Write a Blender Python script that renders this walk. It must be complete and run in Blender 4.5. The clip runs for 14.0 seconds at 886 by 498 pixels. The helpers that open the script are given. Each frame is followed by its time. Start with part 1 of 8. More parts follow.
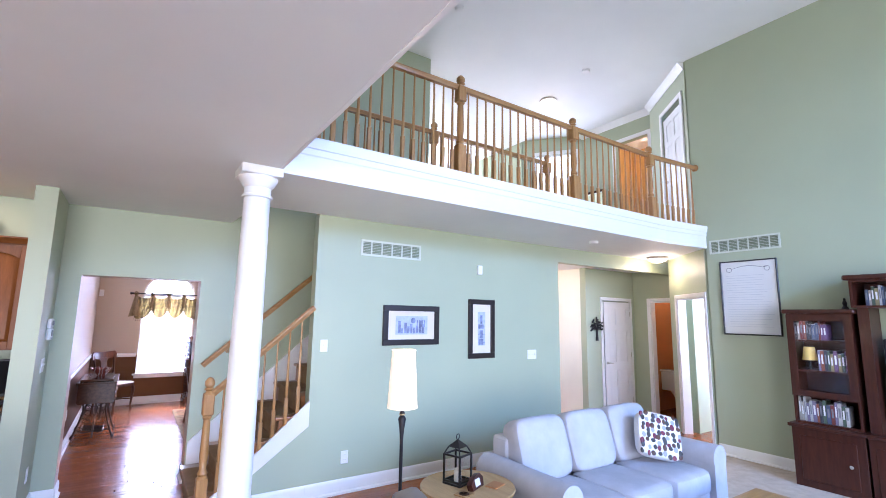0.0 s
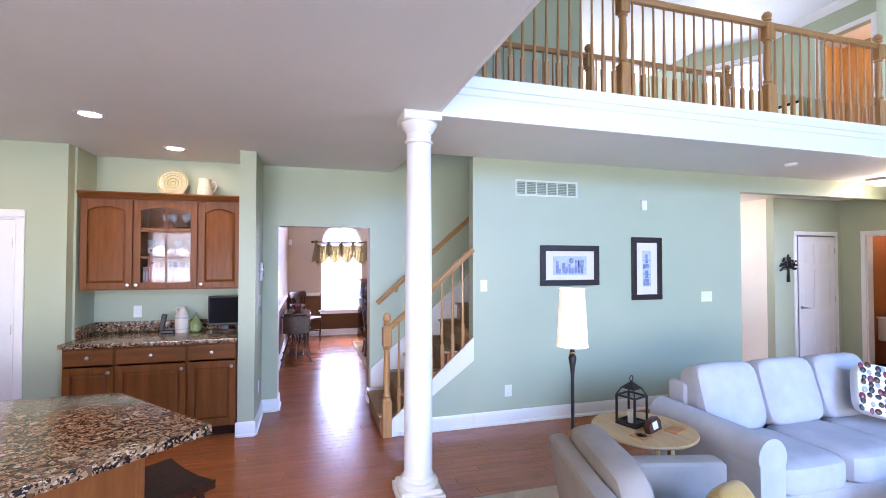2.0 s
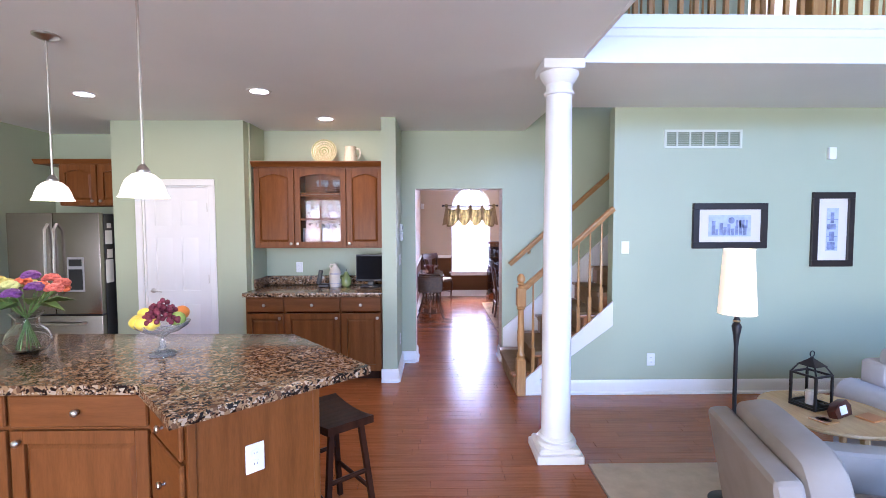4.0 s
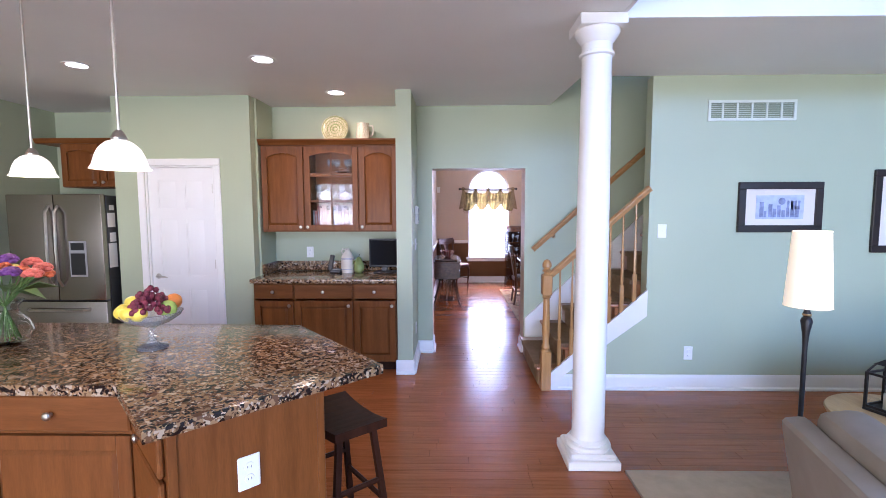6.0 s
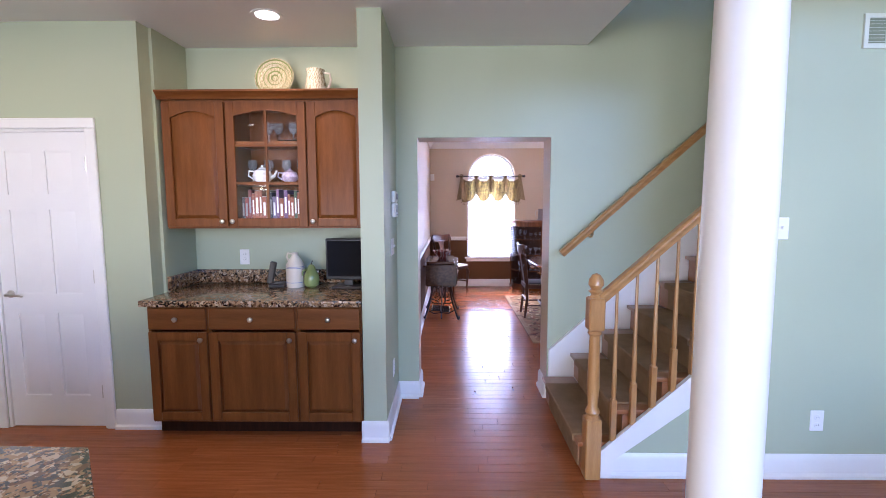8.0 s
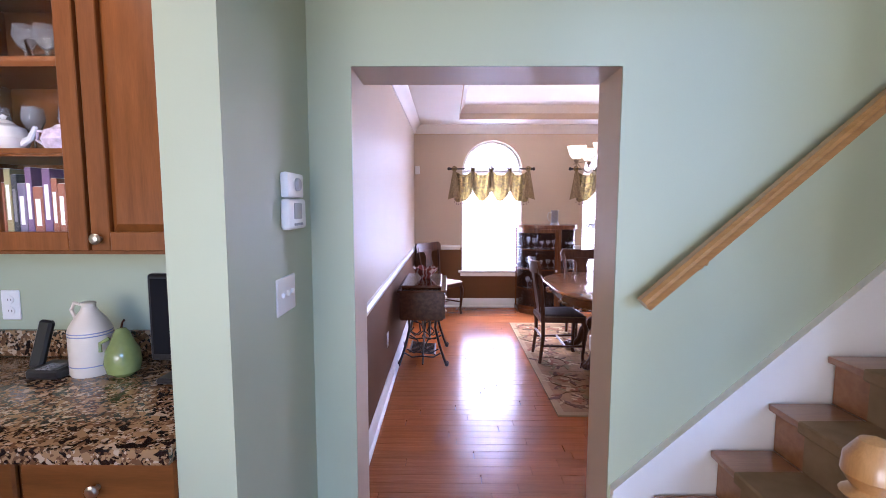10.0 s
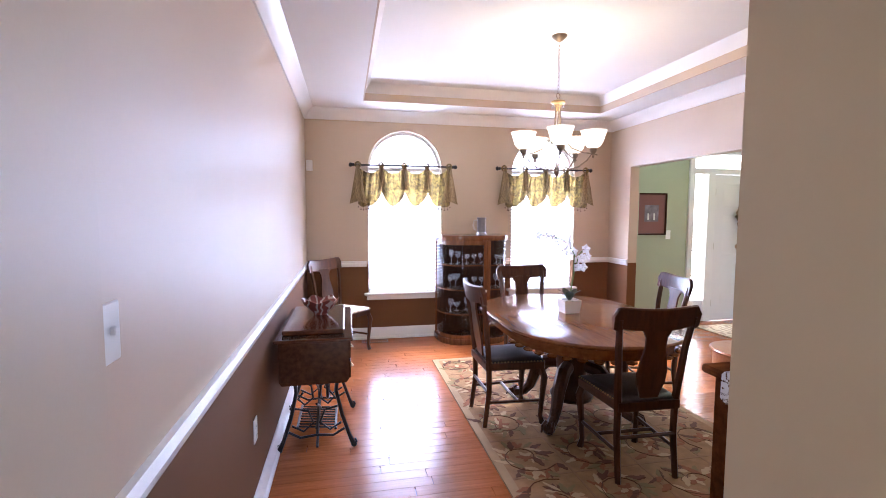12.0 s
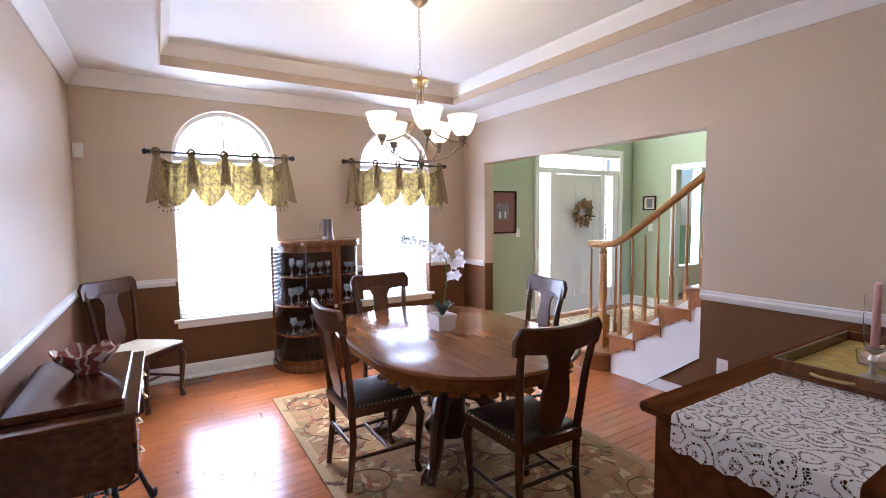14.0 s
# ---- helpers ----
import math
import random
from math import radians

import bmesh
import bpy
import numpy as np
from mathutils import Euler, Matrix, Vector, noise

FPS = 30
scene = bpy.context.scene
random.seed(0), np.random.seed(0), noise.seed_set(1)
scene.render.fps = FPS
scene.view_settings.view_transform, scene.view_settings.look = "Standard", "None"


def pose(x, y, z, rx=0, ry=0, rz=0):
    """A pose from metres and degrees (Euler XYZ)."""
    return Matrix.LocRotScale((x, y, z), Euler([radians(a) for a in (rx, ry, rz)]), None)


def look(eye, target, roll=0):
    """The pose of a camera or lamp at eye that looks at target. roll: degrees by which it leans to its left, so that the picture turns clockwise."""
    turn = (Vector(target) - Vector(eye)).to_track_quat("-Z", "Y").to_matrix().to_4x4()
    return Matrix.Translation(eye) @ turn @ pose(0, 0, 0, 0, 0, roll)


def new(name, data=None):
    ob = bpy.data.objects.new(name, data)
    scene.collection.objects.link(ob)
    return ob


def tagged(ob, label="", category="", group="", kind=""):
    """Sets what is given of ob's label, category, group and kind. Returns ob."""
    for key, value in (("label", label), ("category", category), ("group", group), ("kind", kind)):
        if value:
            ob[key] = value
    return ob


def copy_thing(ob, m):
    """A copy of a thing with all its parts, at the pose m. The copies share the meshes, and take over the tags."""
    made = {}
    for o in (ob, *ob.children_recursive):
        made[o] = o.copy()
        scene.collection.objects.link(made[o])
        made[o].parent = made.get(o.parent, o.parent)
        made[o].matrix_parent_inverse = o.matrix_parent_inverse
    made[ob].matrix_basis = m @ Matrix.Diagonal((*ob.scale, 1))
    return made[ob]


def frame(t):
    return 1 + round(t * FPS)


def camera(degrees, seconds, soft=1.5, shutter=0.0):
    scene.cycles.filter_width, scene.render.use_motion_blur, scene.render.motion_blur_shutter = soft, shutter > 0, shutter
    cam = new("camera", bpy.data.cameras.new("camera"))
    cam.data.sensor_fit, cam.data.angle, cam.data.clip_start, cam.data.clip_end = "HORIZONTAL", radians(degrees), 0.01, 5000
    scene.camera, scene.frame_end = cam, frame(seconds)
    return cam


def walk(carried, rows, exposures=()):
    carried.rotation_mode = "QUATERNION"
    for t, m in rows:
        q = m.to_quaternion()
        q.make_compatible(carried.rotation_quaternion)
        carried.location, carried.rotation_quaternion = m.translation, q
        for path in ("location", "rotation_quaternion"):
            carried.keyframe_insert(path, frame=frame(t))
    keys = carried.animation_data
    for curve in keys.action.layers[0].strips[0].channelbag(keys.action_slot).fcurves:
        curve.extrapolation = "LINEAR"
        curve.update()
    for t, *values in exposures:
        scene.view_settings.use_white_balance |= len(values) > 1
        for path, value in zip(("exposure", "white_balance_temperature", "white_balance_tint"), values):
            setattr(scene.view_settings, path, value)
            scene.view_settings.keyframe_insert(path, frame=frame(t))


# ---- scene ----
cam = camera(87.90, 14.0, 0.9)
# seconds, eye, then yaw, pitch and roll in degrees
PATH = [
    (0, 0.1189, 1.0811, 1.6980, -33.601, 8.407, 0.968),
    (0.5, 0.1165, 1.1264, 1.7092, -29.237, 6.611, 0.578),
    (1, 0.0872, 1.1669, 1.6852, -24.901, 5.081, 0.342),
    (1.5, 0.0367, 1.1778, 1.6418, -20.745, 3.461, 0.257),
    (2, 0.0162, 1.1986, 1.6649, -16.145, 1.301, 0.063),
    (2.5, -0.0018, 1.2143, 1.6528, -11.256, -0.051, -0.003),
    (3, -0.0179, 1.2366, 1.6338, -6.039, -1.215, -0.085),
    (3.5, -0.0444, 1.2375, 1.6256, -2.484, -2.220, -0.169),
    (6, -0.1023, 1.5558, 1.5826, 1.138, -4.789, -0.176),
    (6.5, -0.1002, 1.8769, 1.5654, 1.145, -5.114, -0.208),
    (7, -0.0901, 2.2631, 1.5404, 1.226, -5.639, -0.305),
    (7.2, -0.0971, 2.4058, 1.5367, 1.027, -5.611, -0.189),
    (9.5, -0.0056, 4.4184, 1.5257, 0.700, -5.426, -0.107),
    (9.8, 0.0116, 4.6709, 1.5217, 0.330, -5.318, 0.120),
    (10, 0.0412, 4.8284, 1.5231, 0.538, -5.464, 0.090),
    (10.5, 0.0388, 5.1991, 1.5093, -0.399, -5.274, 0.146),
    (11, 0.0120, 5.5510, 1.5060, -2.300, -4.760, 0.250),
    (11.5, 0.0059, 5.8800, 1.4920, -5.913, -4.560, 0.400),
    (12, 0.0044, 6.1610, 1.4892, -11.898, -4.355, 0.239),
    (12.5, 0.0270, 6.3847, 1.4951, -18.625, -4.409, -0.154),
    (13, 0.0931, 6.5729, 1.5113, -24.306, -4.496, -0.365),
    (13.5, 0.1095, 6.7403, 1.4880, -28.847, -4.245, -0.458),
    (14, 0.1363, 6.8544, 1.4894, -31.606, -4.391, -0.598),
]
walk(cam, [(t, pose(x, y, z, 0, 0, yaw) @ pose(0, 0, 0, 90 + pitch) @ pose(0, 0, 0, 0, 0, roll)) for t, x, y, z, yaw, pitch, roll in PATH], exposures=[(0, 0.17, 5130, 29), (3.5, 0.13, 5100, 30), (7, -0.05, 5100, 30), (10, 0.12, 5250, 31), (11.5, 0.25, 5280, 24), (12.3, 0.24, 5280, 19), (14, -0.05, 5300, 13)])

# ---- world, sun, large lights ----
world = bpy.data.worlds.new("world")
scene.world = world
world.use_nodes = True
wn = world.node_tree
sky = wn.nodes.new("ShaderNodeTexSky")
sky.sky_type = 'NISHITA'
sky.sun_disc = False
sky.sun_elevation = radians(48)
sky.sun_rotation = radians(-14)
wn.links.new(sky.outputs[0], wn.nodes["Background"].inputs[0])
wn.nodes["Background"].inputs[1].default_value = 0.12
sun = new("sun", bpy.data.lights.new("sun", 'SUN'))
sun.data.energy = 5.0
sun.data.angle = radians(0.5)
sun.data.color = (1.0, 0.95, 0.86)
sun.matrix_world = look((-1.19, 20.4, 11.0), (1.16, 9.69, 0.0))


def area(name, eye, target, w, h, watts, color=(1, 1, 1), shape='RECTANGLE', spread=180):
    ob = new(name, bpy.data.lights.new(name, 'AREA'))
    ob.data.shape, ob.data.size, ob.data.size_y = shape, w, h
    ob.data.energy, ob.data.color, ob.data.spread = watts, color, radians(spread)
    ob.matrix_world = look(eye, target)
    return ob


DAY = (0.395, 0.64, 1.0)
FRONT = (0.84, 0.87, 1.0)
WARM = (1.0, 0.74, 0.42)
# sky light slants down through the tall back windows and the patio door
area("daylight_great_room", (3.6, -9.0, 6.0), (3.6, 4.0, 1.0), 12.0, 4.4, 4350, DAY)
area("daylight_kitchen", (-2.0, -6.5, 0.9), (-2.0, 4.0, 1.4), 10.0, 3.8, 1950, (1.0, 0.95, 0.77))
area("daylight_arch_window", (0.69, 11.95, 1.5), (0.69, 5, 1.3), 1.1, 2.1, 265, FRONT)
area("daylight_arch_window", (2.45, 11.95, 1.5), (2.45, 5, 1.3), 1.1, 2.1, 265, FRONT)
area("daylight_front_door", (5.5, 12.0, 1.35), (5.5, 5, 1.3), 2.0, 2.5, 200, (1.0, 0.95, 0.78))
area("daylight_foyer_upper", (6.0, 11.5, 4.3), (5.0, 5, 3.5), 2.4, 1.6, 260, (1.0, 0.97, 0.86))
area("daylight_landing_window", (7.36, 7.72, 4.1), (6.5, 7.06, 4.1), 0.82, 2.1, 30, FRONT)
area("daylight_back_room", (7.7, 3.34, 1.5), (7.9, 5, 1.2), 1.2, 1.4, 190, FRONT)
area("daylight_study", (7.9, 11.9, 1.4), (7.9, 5, 1.3), 1.6, 1.8, 130, FRONT)

# ---- materials ----
MATS = {}


def nodes_of(name):
    m = bpy.data.materials.new(name)
    m.use_nodes = True
    nt = m.node_tree
    return m, nt, nt.nodes["Principled BSDF"]


def mixed(nt, fac, a, b):
    n = nt.nodes.new("ShaderNodeMix")
    n.data_type = 'RGBA'
    for k, s in ((0, fac), (6, a), (7, b)):
        if isinstance(s, (int, float)):
            n.inputs[k].default_value = s
        elif isinstance(s, tuple):
            n.inputs[k].default_value = (*s, 1)
        else:
            nt.links.new(s, n.inputs[k])
    return n.outputs[2]


def noise_of(nt, scale, detail=3.0, stretch=(1, 1, 1), coords="Object", rough=0.55):
    tc = nt.nodes.new("ShaderNodeTexCoord")
    mp = nt.nodes.new("ShaderNodeMapping")
    mp.inputs[3].default_value = stretch
    nt.links.new(tc.outputs[coords], mp.inputs[0])
    n = nt.nodes.new("ShaderNodeTexNoise")
    n.inputs["Scale"].default_value, n.inputs["Detail"].default_value, n.inputs["Roughness"].default_value = scale, detail, rough
    nt.links.new(mp.outputs[0], n.inputs["Vector"])
    return n.outputs[0]


def ramp(nt, src, lo, hi):
    n = nt.nodes.new("ShaderNodeMapRange")
    n.inputs[1].default_value, n.inputs[2].default_value = lo, hi
    nt.links.new(src, n.inputs[0])
    return n.outputs[0]


def bump(nt, bs, src, strength, dist=0.002):
    b = nt.nodes.new("ShaderNodeBump")
    b.inputs["Strength"].default_value, b.inputs["Distance"].default_value = strength, dist
    nt.links.new(src, b.inputs["Height"])
    nt.links.new(b.outputs[0], bs.inputs["Normal"])


def paint(name, color, rough=0.5, var=0.06, scale=1.2, tex=90, bmp=0.12, metal=0.0, coat=0.0):
    m, nt, bs = nodes_of(name)
    dark = tuple(c * (1 - var) for c in color)
    light = tuple(min(1, c * (1 + var)) for c in color)
    nt.links.new(mixed(nt, ramp(nt, noise_of(nt, scale), 0.3, 0.7), dark, light), bs.inputs["Base Color"])
    bs.inputs["Roughness"].default_value, bs.inputs["Metallic"].default_value = rough, metal
    bs.inputs["Specular IOR Level"].default_value = 0.12 if rough >= 0.78 else 0.5
    bs.inputs["Coat Weight"].default_value = coat
    if bmp:
        bump(nt, bs, noise_of(nt, tex, 2), bmp)
    return m


def wood(name, dark, light, rough=0.35, stretch=(1, 14, 14), scale=3.0, coat=0.3, bmp=0.1, rnd=0.0, island=False, spec=0.5):
    m, nt, bs = nodes_of(name)
    g = ramp(nt, noise_of(nt, scale, 5, stretch), 0.3, 0.7)
    fine = ramp(nt, noise_of(nt, scale * 9, 3, stretch), 0.35, 0.75)
    c = mixed(nt, g, dark, light)
    c = mixed(nt, ramp(nt, fine, -1.5, 3.0), c, tuple(v * 0.55 for v in dark))
    if rnd:
        src = nt.nodes.new("ShaderNodeNewGeometry").outputs["Random Per Island"] if island else nt.nodes.new("ShaderNodeObjectInfo").outputs["Random"]
        hsv = nt.nodes.new("ShaderNodeHueSaturation")
        v = nt.nodes.new("ShaderNodeMapRange")
        v.inputs[3].default_value, v.inputs[4].default_value = 1 - rnd, 1 + rnd
        nt.links.new(src, v.inputs[0])
        nt.links.new(v.outputs[0], hsv.inputs["Value"])
        nt.links.new(c, hsv.inputs["Color"])
        c = hsv.outputs[0]
    nt.links.new(c, bs.inputs["Base Color"])
    bs.inputs["Roughness"].default_value, bs.inputs["Specular IOR Level"].default_value = rough, spec
    bs.inputs["Coat Weight"].default_value, bs.inputs["Coat Roughness"].default_value = coat, 0.12
    bump(nt, bs, fine, bmp, 0.001)
    return m


def metal(name, color, rough=0.3):
    return paint(name, color, rough, 0.08, 30, 300, 0.03, 1.0)


def glass(name, color=(1, 1, 1), rough=0.0):
    m, nt, bs = nodes_of(name)
    bs.inputs["Base Color"].default_value = (*color, 1)
    bs.inputs["Roughness"].default_value = rough
    bs.inputs["Transmission Weight"].default_value = 1.0
    bs.inputs["IOR"].default_value = 1.3
    return m


def glow(name, color, strength, base=(0.9, 0.88, 0.8)):
    m, nt, bs = nodes_of(name)
    bs.inputs["Base Color"].default_value = (*base, 1)
    bs.inputs["Emission Color"].default_value = (*color, 1)
    bs.inputs["Emission Strength"].default_value = strength
    bs.inputs["Roughness"].default_value = 0.4
    return m


def speckled(name, cols, scale, rough=0.2, coat=0.25):
    """Granite: two sizes of crystals in four colours."""
    m, nt, bs = nodes_of(name)
    tc = nt.nodes.new("ShaderNodeTexCoord")
    wob = nt.nodes.new("ShaderNodeTexNoise")
    wob.inputs["Scale"].default_value = scale * 0.8
    nt.links.new(tc.outputs["Object"], wob.inputs["Vector"])
    add = nt.nodes.new("ShaderNodeMixRGB")
    add.blend_type = 'ADD'
    add.inputs[0].default_value = 0.012
    nt.links.new(tc.outputs["Object"], add.inputs[1])
    nt.links.new(wob.outputs["Color"], add.inputs[2])
    outs = []
    for k in (1.0, 2.6):
        v = nt.nodes.new("ShaderNodeTexVoronoi")
        v.inputs["Scale"].default_value = scale * k
        nt.links.new(add.outputs[0], v.inputs["Vector"])
        s = nt.nodes.new("ShaderNodeSeparateColor")
        nt.links.new(v.outputs["Color"], s.inputs[0])
        r = nt.nodes.new("ShaderNodeValToRGB")
        r.color_ramp.interpolation = 'CONSTANT'
        e = r.color_ramp.elements
        e[0].position, e[0].color = 0.0, (*cols[0], 1)
        e[1].position, e[1].color = 0.28, (*cols[1], 1)
        for p, c in ((0.50, cols[2]), (0.84, cols[3])):
            e.new(p).color = (*c, 1)
        nt.links.new(s.outputs[0], r.inputs[0])
        outs.append(r.outputs[0])
    big = ramp(nt, noise_of(nt, scale * 0.9, 2), 0.5, 0.52)
    nt.links.new(mixed(nt, big, outs[0], outs[1]), bs.inputs["Base Color"])
    bs.inputs["Roughness"].default_value, bs.inputs["Specular IOR Level"].default_value = rough, 0.5
    bs.inputs["Coat Weight"].default_value = coat
    return m


def patterned(name, ground, marks, scale, lo=0.52, hi=0.56, rough=0.9, bmp=0.4, sheen=0.3, warp=2.0):
    """Cloth with a scrolling two-colour figure."""
    m, nt, bs = nodes_of(name)
    c = ground
    for i, (col, k) in enumerate(marks):
        tc = nt.nodes.new("ShaderNodeTexCoord")
        w = nt.nodes.new("ShaderNodeTexWave")
        w.inputs["Scale"].default_value = scale * k
        w.inputs["Distortion"].default_value = 9.0 + 3 * i
        w.inputs["Detail"].default_value = 1.5
        w.inputs["Detail Scale"].default_value = warp
        nt.links.new(tc.outputs["Object"], w.inputs["Vector"])
        c = mixed(nt, ramp(nt, w.outputs[1], lo + 0.12 * i, hi + 0.12 * i), c, col)
    nt.links.new(c, bs.inputs["Base Color"])
    bs.inputs["Roughness"].default_value = rough
    bs.inputs["Sheen Weight"].default_value = sheen
    bump(nt, bs, noise_of(nt, 400, 2), bmp)
    return m


def cloth(name, color, weave=350, var=0.08, rough=0.95):
    return paint(name, color, rough, var, 6, weave, 0.35)


M_GREEN = paint("sage_wall_paint", (0.412, 0.456, 0.312), 0.5, 0.04, 0.8, 140, 0.1)
M_TAN = paint("tan_wall_paint", (0.54, 0.43, 0.31), 0.42, 0.04, 0.8, 140, 0.1)
M_BROWN = paint("brown_wainscot_paint", (0.145, 0.068, 0.031), 0.8, 0.05, 0.8, 140, 0.1)
M_GOLD = paint("golden_bedroom_paint", (0.58, 0.31, 0.07), 0.5)
M_RUST = paint("rust_bath_paint", (0.42, 0.17, 0.05), 0.5)
M_CREAM = paint("cream_wall_paint", (0.86, 0.83, 0.70), 0.5)
M_TRIM = paint("white_trim_paint", (0.80, 0.79, 0.77), 0.3, 0.02, 3, 60, 0.03)
M_CEIL = paint("white_ceiling_paint", (0.79, 0.795, 0.765), 0.7, 0.03, 0.9, 22, 0.35)
M_DOOR = paint("white_door_paint", (0.78, 0.77, 0.76), 0.3, 0.02, 3, 60, 0.03)
M_PLANK = wood("red_oak_floor_plank", (0.31, 0.088, 0.022), (0.48, 0.160, 0.045), 0.19, (1.2, 22, 22), 2.5, 0.0, 0.06, 0.09, spec=0.4)
M_PLANKS = wood("red_oak_floor_planks", (0.31, 0.088, 0.022), (0.48, 0.160, 0.045), 0.19, (1.2, 22, 22), 2.5, 0.0, 0.06, 0.09, True, 0.4)
M_SUB = paint("floor_joint", (0.15, 0.04, 0.012), 0.6)
M_CARPET = paint("beige_carpet_pile", (0.50, 0.42, 0.33), 0.98, 0.1, 9, 420, 0.9)
M_STAIRCARPET = paint("taupe_stair_carpet", (0.25, 0.16, 0.09), 0.98, 0.12, 9, 420, 0.9)
M_OAK = wood("honey_oak", (0.40, 0.195, 0.055), (0.60, 0.33, 0.115), 0.32, (9, 9, 0.8), 4, 0.4)
M_OAKX = wood("honey_oak_rail", (0.40, 0.195, 0.055), (0.60, 0.33, 0.115), 0.32, (0.8, 9, 9), 4, 0.4)
M_OAKF = wood("red_oak_stair", (0.30, 0.11, 0.035), (0.45, 0.19, 0.065), 0.28, (0.8, 9, 9), 4, 0.5)
M_MAPLE = wood("stained_maple", (0.165, 0.053, 0.010), (0.285, 0.100, 0.021), 0.42, (9, 9, 0.9), 3, 0.0, spec=0.25)
M_MAPLEX = wood("stained_maple_drawer", (0.165, 0.053, 0.010), (0.285, 0.100, 0.021), 0.42, (0.9, 9, 9), 3, 0.0, spec=0.25)
M_DARKWOOD = wood("dark_walnut", (0.026, 0.009, 0.004), (0.065, 0.021, 0.008), 0.5, (8, 8, 1), 4, 0.0, spec=0.14)
M_SEWING = wood("dark_red_walnut", (0.050, 0.015, 0.006), (0.12, 0.040, 0.015), 0.14, (8, 1, 8), 4, 0.0, spec=0.2)
M_TABLE = wood("polished_oak_tabletop", (0.17, 0.058, 0.013), (0.33, 0.125, 0.032), 0.18, (9, 1, 9), 3, 0.0, 0.04, spec=0.3)
M_CHAIR = wood("dark_oak_chair", (0.055, 0.018, 0.007), (0.13, 0.046, 0.016), 0.3, (8, 8, 1), 5, 0.1, spec=0.35)
M_CHERRY = wood("cherry_bookcase", (0.045, 0.012, 0.007), (0.10, 0.027, 0.013), 0.32, (8, 8, 1), 4, 0.1, spec=0.35)
M_LEATHER = paint("black_leather", (0.035, 0.026, 0.022), 0.33, 0.2, 12, 160, 0.3)
M_PALELEATHER = paint("cream_leather", (0.62, 0.54, 0.38), 0.45, 0.1, 12, 160, 0.3)
M_GRANITE = speckled("brown_granite", [(0.012, 0.008, 0.007), (0.12, 0.062, 0.03), (0.27, 0.165, 0.08), (0.41, 0.31, 0.21)], 52, 0.14, 0.0)
M_IRON = paint("black_cast_iron", (0.018, 0.016, 0.016), 0.45, 0.2, 20, 120, 0.2, 0.4)
M_BLACK = paint("black_plastic", (0.014, 0.014, 0.015), 0.3, 0.1)
M_NICKEL = metal("brushed_nickel", (0.56, 0.53, 0.48), 0.28)
M_ANTIQUE = metal("aged_bronze", (0.30, 0.24, 0.17), 0.35)
M_BRASS = metal("antique_brass", (0.50, 0.36, 0.17), 0.3)
M_STEEL = paint("stainless_steel", (0.34, 0.305, 0.28), 0.22, 0.06, 2, 300, 0.02, 1.0)
M_SOFA = cloth("pale_grey_upholstery", (0.43, 0.425, 0.45))
M_ARMCHAIR = cloth("taupe_upholstery", (0.31, 0.275, 0.24))
M_PLASTIC = paint("white_plastic", (0.80, 0.79, 0.76), 0.35, 0.02, 5, 50, 0.0)
M_GREY = paint("grey_plastic", (0.30, 0.30, 0.30), 0.4)
M_GLASS = glass("clear_glass")
M_CRYSTAL = glass("cut_crystal", (0.98, 0.99, 1.0), 0.03)
M_CRYSTAL.node_tree.nodes["Principled BSDF"].inputs["IOR"].default_value = 1.18
M_SHADE = glow("lit_lampshade_linen", (1.0, 0.76, 0.40), 0.55, (0.85, 0.78, 0.62))
M_OPAL = glow("lit_opal_glass", (1.0, 0.86, 0.60), 1.2)
M_BULB = glow("recessed_lamp_face", (1.0, 0.93, 0.80), 8.0)
M_STONEWARE = paint("cream_stoneware", (0.66, 0.60, 0.50), 0.3, 0.08, 8, 80, 0.05)
M_GREENGLAZE = paint("green_glaze", (0.22, 0.27, 0.09), 0.15, 0.25, 10, 60, 0.05)
M_PAPER = paint("off_white_paper", (0.74, 0.73, 0.70), 0.7, 0.03)
M_MATBOARD = paint("ivory_mat_board", (0.72, 0.66, 0.56), 0.7, 0.03)
M_INK = paint("grey_ink", (0.20, 0.20, 0.21), 0.7)
M_BLUEPRINT = paint("slate_blue_ink", (0.22, 0.25, 0.40), 0.6, 0.4, 20)
M_PORCELAIN = paint("white_porcelain", (0.80, 0.79, 0.77), 0.12, 0.02, 4, 30, 0.0)

# ---- building helpers ----
I4 = Matrix.Identity(4)


def bm_new():
    return bmesh.new()


def put(bm, verts, faces, m=None):
    vs = [bm.verts.new(m @ Vector(v) if m else v) for v in verts]
    fs = [bm.faces.new([vs[i] for i in f]) for f in faces]
    return vs, fs


def box(bm, x0, y0, z0, x1, y1, z1, bev=0.0, m=None, seg=1):
    x0, x1, y0, y1, z0, z1 = min(x0, x1), max(x0, x1), min(y0, y1), max(y0, y1), min(z0, z1), max(z0, z1)
    v = [(x0, y0, z0), (x1, y0, z0), (x1, y1, z0), (x0, y1, z0), (x0, y0, z1), (x1, y0, z1), (x1, y1, z1), (x0, y1, z1)]
    f = [(0, 3, 2, 1), (4, 5, 6, 7), (0, 1, 5, 4), (1, 2, 6, 5), (2, 3, 7, 6), (3, 0, 4, 7)]
    vs, fs = put(bm, v, f, m)
    if bev:
        es = {e for q in fs for e in q.edges}
        bmesh.ops.bevel(bm, geom=list(es), offset=bev, segments=seg, profile=0.6, affect='EDGES')
    return bm


